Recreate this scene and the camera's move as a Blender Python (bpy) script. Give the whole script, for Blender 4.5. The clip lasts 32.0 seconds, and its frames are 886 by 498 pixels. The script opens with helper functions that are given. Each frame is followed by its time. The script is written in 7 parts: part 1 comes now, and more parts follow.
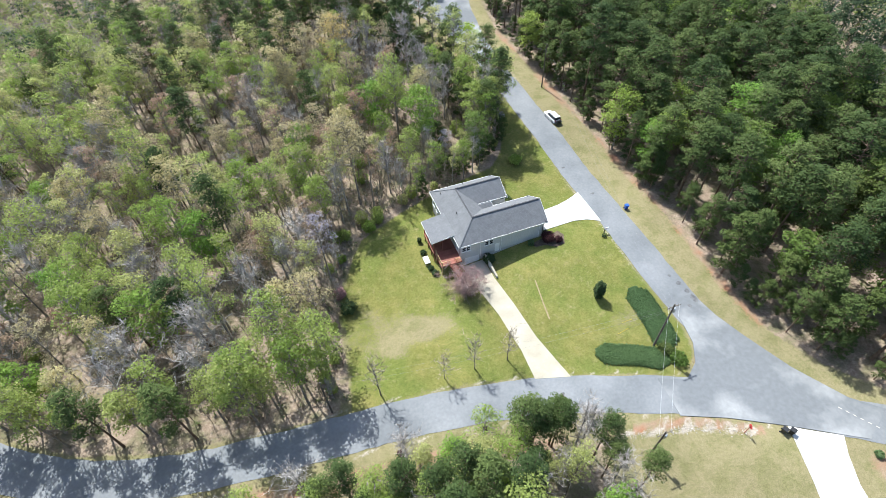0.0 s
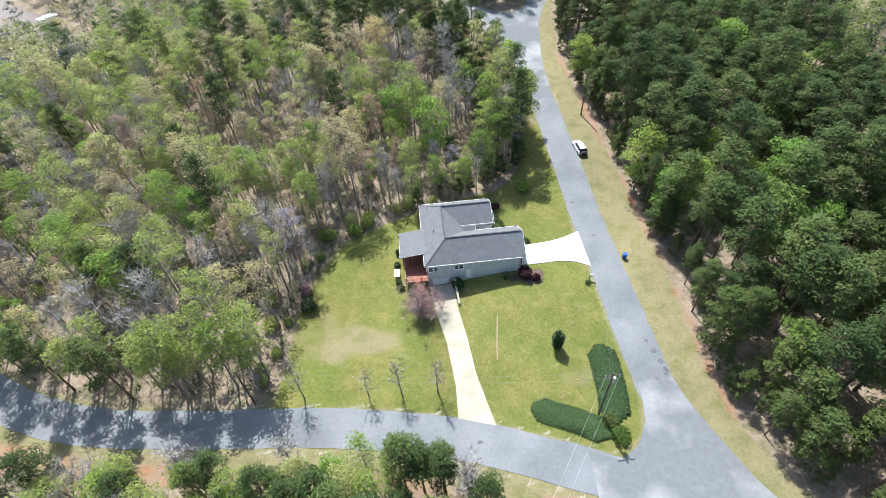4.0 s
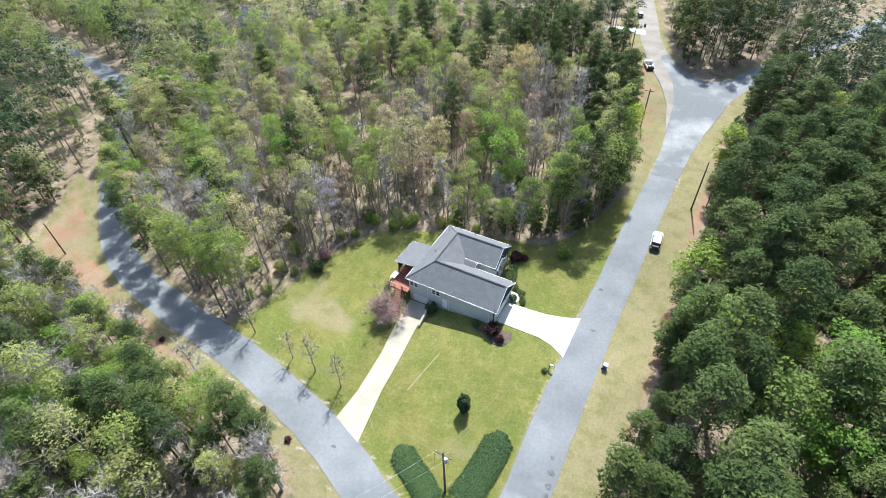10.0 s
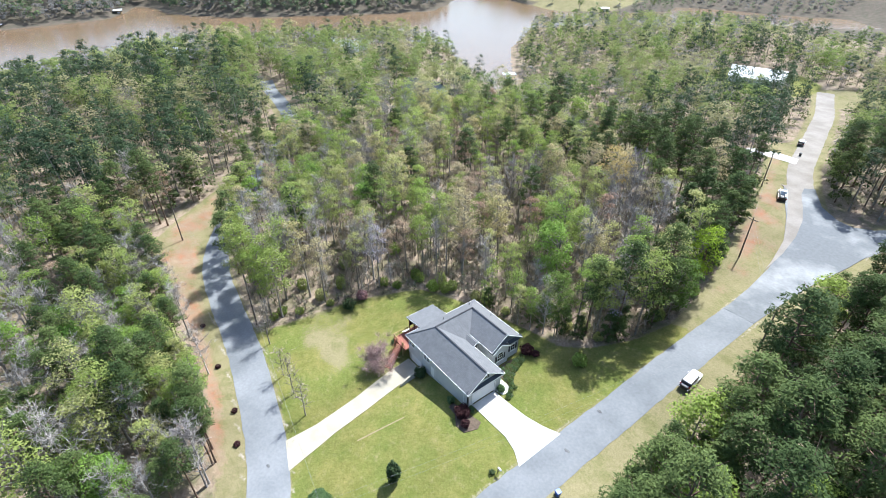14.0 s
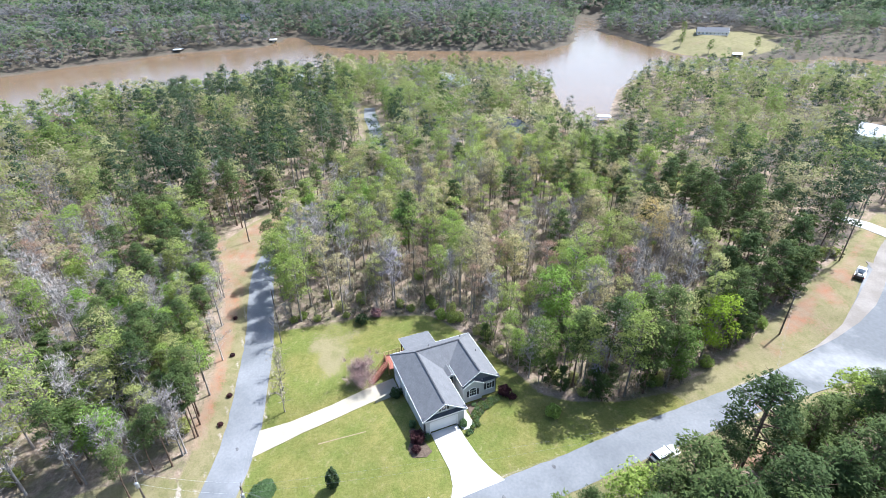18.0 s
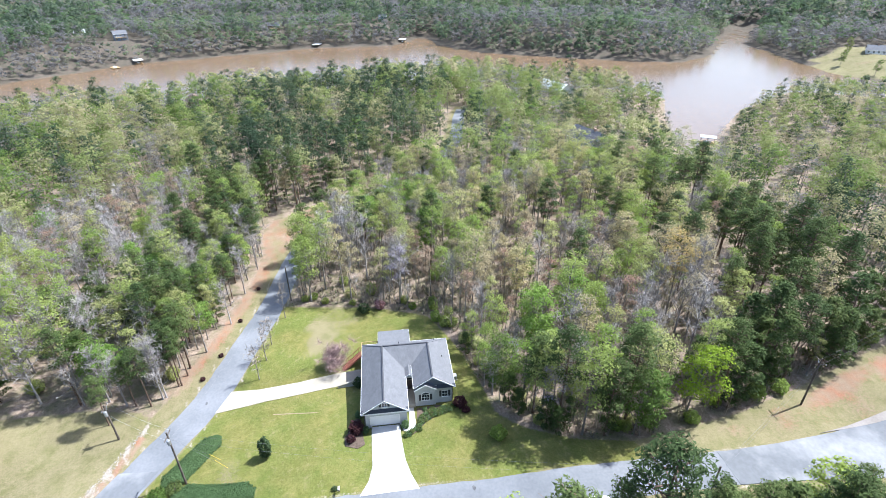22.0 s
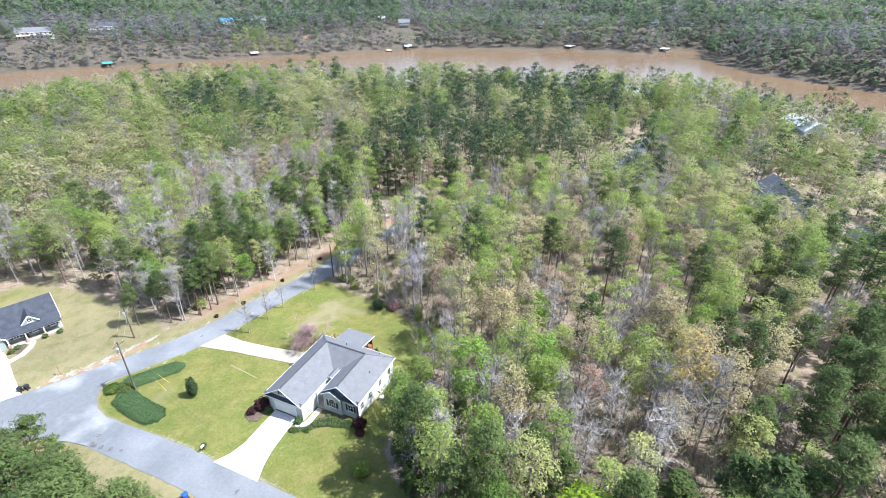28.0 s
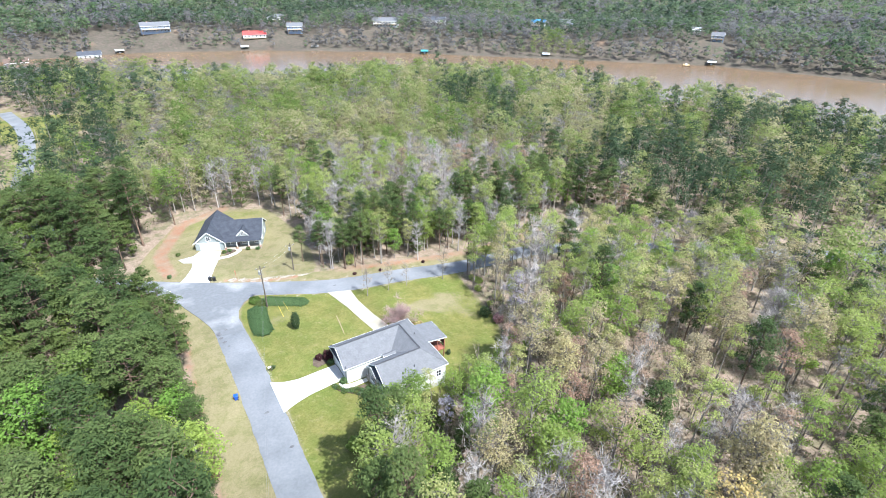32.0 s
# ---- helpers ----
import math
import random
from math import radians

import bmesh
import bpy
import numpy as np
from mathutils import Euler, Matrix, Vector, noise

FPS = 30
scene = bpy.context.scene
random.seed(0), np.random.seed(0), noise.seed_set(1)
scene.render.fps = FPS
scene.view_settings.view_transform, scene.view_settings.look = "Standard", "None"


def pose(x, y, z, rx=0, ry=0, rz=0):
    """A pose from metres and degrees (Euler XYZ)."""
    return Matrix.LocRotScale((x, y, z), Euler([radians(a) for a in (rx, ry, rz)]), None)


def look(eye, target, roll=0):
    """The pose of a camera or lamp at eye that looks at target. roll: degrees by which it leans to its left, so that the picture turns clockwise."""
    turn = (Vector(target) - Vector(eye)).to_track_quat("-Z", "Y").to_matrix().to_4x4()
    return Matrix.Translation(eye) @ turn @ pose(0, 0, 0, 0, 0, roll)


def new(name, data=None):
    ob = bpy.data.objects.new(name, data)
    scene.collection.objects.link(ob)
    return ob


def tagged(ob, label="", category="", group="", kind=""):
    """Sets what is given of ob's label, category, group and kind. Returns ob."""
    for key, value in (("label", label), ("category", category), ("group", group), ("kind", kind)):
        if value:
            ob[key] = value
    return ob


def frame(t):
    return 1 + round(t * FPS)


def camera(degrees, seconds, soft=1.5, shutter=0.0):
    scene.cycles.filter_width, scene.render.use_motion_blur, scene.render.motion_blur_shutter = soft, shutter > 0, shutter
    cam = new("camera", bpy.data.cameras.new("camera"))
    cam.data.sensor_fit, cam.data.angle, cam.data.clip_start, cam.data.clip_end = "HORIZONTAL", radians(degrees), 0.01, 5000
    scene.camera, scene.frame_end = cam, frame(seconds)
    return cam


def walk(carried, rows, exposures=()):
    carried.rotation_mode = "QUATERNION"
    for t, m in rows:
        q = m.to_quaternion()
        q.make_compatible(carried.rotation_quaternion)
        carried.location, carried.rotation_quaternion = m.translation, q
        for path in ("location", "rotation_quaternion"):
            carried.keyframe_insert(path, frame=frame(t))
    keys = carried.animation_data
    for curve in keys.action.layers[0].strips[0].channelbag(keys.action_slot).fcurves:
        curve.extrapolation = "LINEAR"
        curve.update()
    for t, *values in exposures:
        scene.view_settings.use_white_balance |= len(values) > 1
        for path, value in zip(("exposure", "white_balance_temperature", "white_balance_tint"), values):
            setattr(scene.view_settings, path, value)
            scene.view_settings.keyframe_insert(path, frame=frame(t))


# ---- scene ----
cam = camera(82.1, 32.0, soft=0.4)
PATH = [
    (0, (-29.395, -64.874, 70.877), (-28.968, -63.597, 69.399), -2.4),
    (0.5, (-27.019, -65.749, 70.915), (-26.626, -64.458, 69.439), -2.9),
    (1, (-24.4, -66.549, 70.667), (-24.054, -65.236, 69.199), -3.3),
    (1.5, (-21.67, -67.193, 70.324), (-21.373, -65.858, 68.865), -3.7),
    (2, (-18.985, -67.495, 69.936), (-18.727, -66.145, 68.482), -3.9),
    (2.5, (-16.048, -67.572, 69.633), (-15.834, -66.209, 68.185), -3.9),
    (3, (-13.103, -67.506, 69.325), (-12.941, -66.13, 67.883), -3.8),
    (3.5, (-9.951, -67.086, 69.086), (-9.84, -65.702, 67.646), -3.8),
    (5.5, (3.213, -66.116, 68.368), (3.093, -64.723, 66.938), -3.8),
    (6, (6.109, -65.501, 68.268), (5.92, -64.115, 66.839), -3.4),
    (6.5, (8.999, -64.878, 68.331), (8.762, -63.501, 66.901), -3.1),
    (7, (12.191, -64.411, 68.374), (11.9, -63.042, 66.945), -3.1),
    (7.5, (15.309, -64.018, 68.322), (14.969, -62.658, 66.895), -2.8),
    (8, (18.38, -63.443, 68.336), (17.972, -62.1, 66.912), -2.8),
    (8.5, (21.385, -62.598, 68.385), (20.891, -61.281, 66.963), -2.4),
    (9, (24.489, -61.559, 68.475), (23.906, -60.27, 67.06), -2.3),
    (9.5, (27.511, -60.019, 68.361), (26.831, -58.742, 66.98), -2.2),
    (10, (30.164, -58.525, 68.319), (29.413, -57.259, 66.965), -2.1),
    (10.5, (32.849, -56.982, 68.194), (32.042, -55.73, 66.859), -2.0),
    (11, (35.488, -55.371, 68.121), (34.627, -54.127, 66.813), -1.5),
    (11.5, (38.251, -53.632, 68.076), (37.338, -52.404, 66.788), -1.4),
    (12, (41.093, -51.665, 68.004), (40.104, -50.478, 66.734), -1.4),
    (12.5, (43.864, -49.549, 67.828), (42.783, -48.408, 66.591), -1.2),
    (13, (46.077, -47.593, 67.571), (44.926, -46.486, 66.368), -0.7),
    (13.5, (48.198, -45.663, 67.43), (46.96, -44.601, 66.272), -0.5),
    (14, (50.102, -43.605, 67.324), (48.776, -42.596, 66.219), -0.4),
    (14.5, (51.865, -41.466, 67.441), (50.467, -40.517, 66.37), -0.2),
    (16.5, (59.262, -32.489, 68.993), (57.723, -31.742, 67.958), -0.8),
    (17, (60.905, -30.684, 69.186), (59.348, -29.952, 68.165), -0.8),
    (17.5, (62.226, -28.587, 69.17), (60.643, -27.898, 68.16), -0.9),
    (18, (63.553, -26.417, 69.173), (61.951, -25.762, 68.172), -0.8),
    (18.5, (64.843, -23.957, 69.187), (63.215, -23.356, 68.193), -0.7),
    (19, (66.101, -21.007, 68.959), (64.441, -20.494, 67.969), -0.7),
    (19.5, (67.119, -18.272, 69.008), (65.444, -17.808, 68.019), -0.7),
    (20, (68.046, -15.179, 69.046), (66.355, -14.771, 68.058), -0.6),
    (20.5, (68.917, -12.425, 69.185), (67.215, -12.064, 68.199), -0.6),
    (21, (69.51, -9.021, 69.109), (67.797, -8.715, 68.122), -0.6),
    (21.5, (69.809, -5.526, 68.835), (68.089, -5.26, 67.849), -0.5),
    (22, (69.922, -1.971, 68.56), (68.193, -1.762, 67.576), -0.5),
    (22.5, (69.817, 1.454, 68.236), (68.083, 1.613, 67.253), -0.6),
    (23, (69.71, 5.51, 68.367), (67.971, 5.612, 67.384), -0.5),
    (23.5, (69.132, 9.447, 68.292), (67.391, 9.474, 67.308), -0.4),
    (24, (68.442, 13.925, 68.285), (66.701, 13.879, 67.303), -0.5),
    (24.5, (67.642, 18.325, 68.18), (65.903, 18.202, 67.2), -0.6),
    (26.5, (62.163, 34.046, 69.007), (60.467, 33.648, 68.025), 0.3),
    (27, (60.379, 37.901, 68.972), (58.714, 37.382, 67.992), 0.3),
    (27.5, (58.172, 41.661, 69.008), (56.542, 41.047, 68.026), 0.3),
    (28, (55.667, 45.526, 69.15), (54.076, 44.817, 68.167), 0.3),
    (28.5, (53.122, 48.949, 69.241), (51.585, 48.13, 68.258), 0.5),
    (29, (50.501, 52.42, 69.316), (49.034, 51.48, 68.333), 0.5),
    (29.5, (47.511, 55.77, 69.348), (46.149, 54.683, 68.366), 0.5),
    (30, (44.395, 58.781, 69.518), (43.138, 57.575, 68.536), 0.5),
    (30.5, (41.303, 61.369, 69.589), (40.131, 60.08, 68.607), 0.5),
    (31, (38.283, 63.952, 69.682), (37.217, 62.573, 68.702), 0.6),
    (31.5, (35.456, 66.317, 69.87), (34.462, 64.884, 68.891), 0.7),
    (32, (32.814, 68.533, 70.136), (31.878, 67.062, 69.156), 0.8),
]
walk(cam, [(t, look(eye, target, roll)) for t, eye, target, roll in PATH], [(0, 0.93, 6250, 5), (8, 0.95, 6200, 5), (12, 1.03, 6150, 5), (17, 1.12, 5880, 9), (23, 1.18, 5880, 10), (29, 1.2, 5900, 9), (32, 1.17, 5930, 8)])

# ---- world and sun ----
SUN_AZ, SUN_EL = -14.0, 56.5
to_sun = Vector((math.sin(radians(SUN_AZ)) * math.cos(radians(SUN_EL)), math.cos(radians(SUN_AZ)) * math.cos(radians(SUN_EL)), math.sin(radians(SUN_EL))))
world = bpy.data.worlds.new("sky")
scene.world = world
world.use_nodes = True
wn = world.node_tree.nodes
sky = wn.new("ShaderNodeTexSky")
sky.sky_type, sky.sun_disc = "NISHITA", False
sky.sun_elevation, sky.sun_rotation = radians(SUN_EL), radians(SUN_AZ)
sky.air_density, sky.dust_density = 1.0, 1.6
world.node_tree.links.new(sky.outputs[0], wn["Background"].inputs[0])
wn["Background"].inputs[1].default_value = 0.15
sun_data = bpy.data.lights.new("sun", "SUN")
sun_data.energy, sun_data.angle, sun_data.color = 5.0, radians(0.6), (1.0, 0.985, 0.95)
sun = new("sun", sun_data)
sun.matrix_world = look(to_sun * 300, (0, 0, 0))

# ---- materials ----


def mat(name, color, color2=None, scale=1.0, rough=0.8, metal=0.0, bump=0.0, detail=6.0, fine=0.0, obj_var=0.0, isl_var=0.0, spec=0.5, translucent=0.0, low=0.35, high=0.65):
    """A principled material: two colours mixed by noise at one scale, a second finer noise for grain and bump, and variation by object or island."""
    m = bpy.data.materials.new(name)
    m.use_nodes = True
    n, l = m.node_tree.nodes, m.node_tree.links
    b = n["Principled BSDF"]
    b.inputs["Roughness"].default_value, b.inputs["Metallic"].default_value = rough, metal
    b.inputs["Specular IOR Level"].default_value = spec
    coord = n.new("ShaderNodeNewGeometry")
    no = n.new("ShaderNodeTexNoise")
    no.inputs["Scale"].default_value, no.inputs["Detail"].default_value = scale, detail
    l.new(coord.outputs["Position"], no.inputs["Vector"])
    ramp = n.new("ShaderNodeValToRGB")
    ramp.color_ramp.elements[0].position, ramp.color_ramp.elements[1].position = low, high
    ramp.color_ramp.elements[0].color = (*color, 1)
    ramp.color_ramp.elements[1].color = (*(color2 or color), 1)
    l.new(no.outputs[0], ramp.inputs[0])
    out = ramp.outputs[0]
    if fine:
        nf = n.new("ShaderNodeTexNoise")
        nf.inputs["Scale"].default_value, nf.inputs["Detail"].default_value = scale * 14, 4
        l.new(coord.outputs["Position"], nf.inputs["Vector"])
        mr = n.new("ShaderNodeMapRange")
        mr.inputs["From Min"].default_value, mr.inputs["From Max"].default_value = 0.25, 0.75
        mr.inputs["To Min"].default_value, mr.inputs["To Max"].default_value = 1 - fine, 1 + fine
        l.new(nf.outputs[0], mr.inputs[0])
        out = scaled(n, l, out, mr.outputs[0])
    if obj_var:
        oi = n.new("ShaderNodeObjectInfo")
        out = varied(n, l, out, oi.outputs["Random"], obj_var)
    if isl_var:
        out = varied(n, l, out, coord.outputs["Random Per Island"], isl_var)
    l.new(out, b.inputs["Base Color"])
    if bump:
        bp = n.new("ShaderNodeBump")
        bp.inputs["Strength"].default_value, bp.inputs["Distance"].default_value = min(1, bump), 0.05
        nb = n.new("ShaderNodeTexNoise")
        nb.inputs["Scale"].default_value = scale * 10
        l.new(coord.outputs["Position"], nb.inputs["Vector"])
        l.new(nb.outputs[0], bp.inputs["Height"])
        l.new(bp.outputs[0], b.inputs["Normal"])
    if translucent:
        tr = n.new("ShaderNodeBsdfTranslucent")
        l.new(out, tr.inputs[0])
        mx = n.new("ShaderNodeMixShader")
        mx.inputs[0].default_value = translucent
        l.new(b.outputs[0], mx.inputs[1])
        l.new(tr.outputs[0], mx.inputs[2])
        l.new(mx.outputs[0], n["Material Output"].inputs[0])
    return m


def scaled(n, l, color, factor):
    vm = n.new("ShaderNodeVectorMath")
    vm.operation = "SCALE"
    l.new(color, vm.inputs[0])
    l.new(factor, vm.inputs["Scale"])
    return vm.outputs[0]


def varied(n, l, color, rnd, amount):
    mr = n.new("ShaderNodeMapRange")
    mr.inputs["To Min"].default_value, mr.inputs["To Max"].default_value = 1 - amount, 1 + amount
    l.new(rnd, mr.inputs[0])
    return scaled(n, l, color, mr.outputs[0])


def leaf_mat(name, a, b, c, translucent=0.3, tint=False, spec=0.15):
    """Foliage: a ramp of three colours by the tree's own random number (or its tint attribute), varied leaf by leaf."""
    m = bpy.data.materials.new(name)
    m.use_nodes = True
    n, l = m.node_tree.nodes, m.node_tree.links
    p = n["Principled BSDF"]
    p.inputs["Roughness"].default_value, p.inputs["Specular IOR Level"].default_value = 0.75, spec
    ramp = n.new("ShaderNodeValToRGB")
    e = ramp.color_ramp.elements
    e[0].color, e[1].color = (*a, 1), (*c, 1)
    mid = e.new(0.5)
    mid.color = (*b, 1)
    if tint:
        src = n.new("ShaderNodeAttribute")
        src.attribute_name = "tint"
        rnd = src.outputs["Fac"]
    else:
        rnd = n.new("ShaderNodeObjectInfo").outputs["Random"]
    l.new(rnd, ramp.inputs[0])
    geo = n.new("ShaderNodeNewGeometry")
    out = varied(n, l, ramp.outputs[0], geo.outputs["Random Per Island"], 0.05 if tint else 0.26)
    if tint:
        tex = n.new("ShaderNodeTexNoise")
        tex.inputs["Scale"].default_value, tex.inputs["Detail"].default_value, tex.inputs["Roughness"].default_value = 1.3, 5, 0.75
        l.new(geo.outputs["Position"], tex.inputs["Vector"])
        q = n.new("ShaderNodeMapRange")
        q.inputs["From Min"].default_value, q.inputs["From Max"].default_value = 0.3, 0.7
        q.inputs["To Min"].default_value, q.inputs["To Max"].default_value = 0.88, 1.12
        l.new(tex.outputs[0], q.inputs[0])
        out = scaled(n, l, out, q.outputs[0])
    l.new(out, p.inputs["Base Color"])
    tr = n.new("ShaderNodeBsdfTranslucent")
    l.new(out, tr.inputs[0])
    if tint:  # leaf clusters stand out from the bough in relief
        bp = n.new("ShaderNodeBump")
        bp.inputs["Strength"].default_value, bp.inputs["Distance"].default_value = 0.5, 0.3
        l.new(tex.outputs[0], bp.inputs["Height"])
        l.new(bp.outputs[0], p.inputs["Normal"])
        l.new(bp.outputs[0], tr.inputs["Normal"])
    mx = n.new("ShaderNodeMixShader")
    mx.inputs[0].default_value = translucent
    l.new(p.outputs[0], mx.inputs[1])
    l.new(tr.outputs[0], mx.inputs[2])
    l.new(mx.outputs[0], n["Material Output"].inputs[0])
    return m


def ground_mat():
    """Forest floor, mown lawn, dry verge, red clay and gravel, laid out by the attributes of the ground sheet."""
    m = bpy.data.materials.new("ground_cover")
    m.use_nodes = True
    n, l = m.node_tree.nodes, m.node_tree.links
    p = n["Principled BSDF"]
    p.inputs["Roughness"].default_value, p.inputs["Specular IOR Level"].default_value = 0.95, 0.1
    geo = n.new("ShaderNodeNewGeometry")

    def noise_tex(scale, detail=6.0, rough=0.6):
        t = n.new("ShaderNodeTexNoise")
        t.inputs["Scale"].default_value, t.inputs["Detail"].default_value, t.inputs["Roughness"].default_value = scale, detail, rough
        l.new(geo.outputs["Position"], t.inputs["Vector"])
        return t.outputs[0]

    def ramp_of(fac, stops):
        r = n.new("ShaderNodeValToRGB")
        e = r.color_ramp.elements
        e[0].position, e[0].color = stops[0][0], (*stops[0][1], 1)
        e[1].position, e[1].color = stops[-1][0], (*stops[-1][1], 1)
        for pos, col in stops[1:-1]:
            e.new(pos).color = (*col, 1)
        l.new(fac, r.inputs[0])
        return r.outputs[0]

    def mix(fac, a, b):
        x = n.new("ShaderNodeMix")
        x.data_type = "RGBA"
        l.new(fac, x.inputs["Factor"])
        l.new(a, x.inputs["A"])
        l.new(b, x.inputs["B"])
        return x.outputs["Result"]

    big, mid, fine, grain = noise_tex(0.05, 4), noise_tex(0.35, 6), noise_tex(2.2, 8, 0.7), noise_tex(9.0, 4, 0.7)

    def edge(name):
        """The attribute with an uneven edge."""
        a = n.new("ShaderNodeAttribute")
        a.attribute_name = name
        s = n.new("ShaderNodeMath")
        s.operation = "ADD"
        l.new(a.outputs["Fac"], s.inputs[0])
        q = n.new("ShaderNodeMapRange")
        q.inputs["To Min"].default_value, q.inputs["To Max"].default_value = -0.42, 0.42
        l.new(fine, q.inputs[0])
        l.new(q.outputs[0], s.inputs[1])
        r = n.new("ShaderNodeMapRange")
        w = 0.11 if name in ("gravel", "clay") else 0.07
        r.inputs["From Min"].default_value, r.inputs["From Max"].default_value = 0.5 - w, 0.5 + w
        l.new(s.outputs[0], r.inputs[0])
        return r.outputs[0]

    litter = mix(ramp_of(mid, [(0.45, (0, 0, 0)), (0.62, (1, 1, 1))]),
                 ramp_of(fine, [(0.25, (0.125, 0.09, 0.068)), (0.5, (0.235, 0.178, 0.134)), (0.75, (0.37, 0.295, 0.23))]),
                 ramp_of(fine, [(0.25, (0.07, 0.062, 0.04)), (0.5, (0.15, 0.13, 0.08)), (0.75, (0.12, 0.135, 0.055))]))
    green = ramp_of(fine, [(0.2, (0.072, 0.080, 0.021)), (0.5, (0.124, 0.128, 0.034)), (0.8, (0.176, 0.166, 0.053))])
    pale = ramp_of(fine, [(0.25, (0.128, 0.122, 0.035)), (0.5, (0.172, 0.158, 0.051)), (0.75, (0.215, 0.186, 0.078))])
    turf = mix(ramp_of(mid, [(0.38, (0, 0, 0)), (0.62, (1, 1, 1))]), green, pale)
    lush = ramp_of(fine, [(0.25, (0.060, 0.086, 0.019)), (0.5, (0.097, 0.122, 0.028)), (0.8, (0.138, 0.146, 0.041))])
    thatch = ramp_of(fine, [(0.25, (0.125, 0.118, 0.045)), (0.5, (0.18, 0.162, 0.07)), (0.75, (0.25, 0.215, 0.12))])
    turf = mix(ramp_of(noise_tex(0.11, 7, 0.68), [(0.42, (0, 0, 0)), (0.6, (0.75, 0.75, 0.75))]), turf, lush)
    turf = mix(ramp_of(noise_tex(0.8, 7, 0.72), [(0.54, (0, 0, 0)), (0.68, (0.85, 0.85, 0.85))]), turf, thatch)
    dry = mix(ramp_of(mid, [(0.31, (0, 0, 0)), (0.54, (1, 1, 1))]),
              ramp_of(fine, [(0.3, (0.115, 0.114, 0.045)), (0.7, (0.168, 0.157, 0.075))]),
              ramp_of(fine, [(0.3, (0.155, 0.14, 0.07)), (0.7, (0.225, 0.19, 0.11))]))
    clay = ramp_of(mid, [(0.3, (0.26, 0.122, 0.075)), (0.45, (0.235, 0.145, 0.095)), (0.6, (0.225, 0.165, 0.115)), (0.75, (0.275, 0.205, 0.145))])
    gravel = ramp_of(fine, [(0.3, (0.215, 0.185, 0.15)), (0.7, (0.36, 0.315, 0.265))])
    far = ramp_of(mid, [(0.3, (0.068, 0.066, 0.046)), (0.5, (0.092, 0.078, 0.060)), (0.7, (0.122, 0.092, 0.076))])
    col = litter
    for name, layer in (("far", far), ("dry", dry), ("lawn", turf), ("clay", clay), ("gravel", gravel)):
        col = mix(edge(name), col, layer)
    shade = n.new("ShaderNodeMapRange")
    shade.inputs["From Min"].default_value, shade.inputs["From Max"].default_value = 0.25, 0.75
    shade.inputs["To Min"].default_value, shade.inputs["To Max"].default_value = 0.66, 1.34
    l.new(grain, shade.inputs[0])
    col = scaled(n, l, col, shade.outputs[0])
    shade2 = n.new("ShaderNodeMapRange")
    shade2.inputs["From Min"].default_value, shade2.inputs["From Max"].default_value = 0.3, 0.7
    shade2.inputs["To Min"].default_value, shade2.inputs["To Max"].default_value = 0.85, 1.15
    l.new(big, shade2.inputs[0])
    col = scaled(n, l, col, shade2.outputs[0])
    l.new(col, p.inputs["Base Color"])
    bp = n.new("ShaderNodeBump")
    bp.inputs["Strength"].default_value, bp.inputs["Distance"].default_value = 0.6, 0.2
    l.new(fine, bp.inputs["Height"])
    l.new(bp.outputs[0], p.inputs["Normal"])
    return m


M_GROUND = ground_mat()
M_ASPHALT = mat("weathered_asphalt", (0.135, 0.142, 0.152), (0.198, 0.204, 0.215), 0.16, 0.9, bump=0.3, fine=0.1, spec=0.2, low=0.3, high=0.7)
M_WORN = mat("worn_pale_asphalt", (0.142, 0.148, 0.157), (0.30, 0.302, 0.305), 0.11, 0.9, bump=0.3, fine=0.1, spec=0.2, low=0.48, high=0.72)
M_SAND = mat("sandy_gravel_road", (0.20, 0.178, 0.158), (0.255, 0.232, 0.212), 0.22, 0.95, bump=0.3, fine=0.12, spec=0.1)
M_PATCH = mat("tar_patch", (0.07, 0.07, 0.075), (0.13, 0.13, 0.135), 2.0, 0.85)
M_CONCRETE = mat("driveway_concrete", (0.29, 0.258, 0.20), (0.36, 0.325, 0.26), 0.35, 0.85, bump=0.1, fine=0.06, obj_var=0.05)
M_BRIGHT_CONC = mat("fresh_concrete", (0.44, 0.43, 0.405), (0.52, 0.51, 0.485), 0.35, 0.8, bump=0.1, fine=0.05, obj_var=0.03)
M_BARK = mat("grey_brown_bark", (0.175, 0.152, 0.128), (0.30, 0.27, 0.235), 1.5, 0.95, obj_var=0.25, spec=0.1)
M_PINE_BARK = mat("pine_bark", (0.10, 0.07, 0.05), (0.19, 0.13, 0.095), 1.5, 0.95, obj_var=0.2, spec=0.1)
M_BRUSH = mat("dry_brush_twigs", (0.22, 0.182, 0.142), (0.36, 0.30, 0.24), 0.4, 0.95, isl_var=0.3, spec=0.1)
M_TWIG = mat("pale_twigs", (0.25, 0.222, 0.203), (0.39, 0.357, 0.335), 0.5, 0.95, obj_var=0.25, isl_var=0.2, spec=0.1)
M_OAK = leaf_mat("young_leaves", (0.225, 0.315, 0.072), (0.335, 0.39, 0.118), (0.43, 0.425, 0.185), 0.62)
M_TAN = leaf_mat("catkin_leaves", (0.48, 0.42, 0.215), (0.43, 0.37, 0.215), (0.38, 0.325, 0.205), 0.6)
M_BRIGHT = leaf_mat("bright_leaves", (0.165, 0.275, 0.055), (0.215, 0.315, 0.068), (0.28, 0.345, 0.078), 0.5)
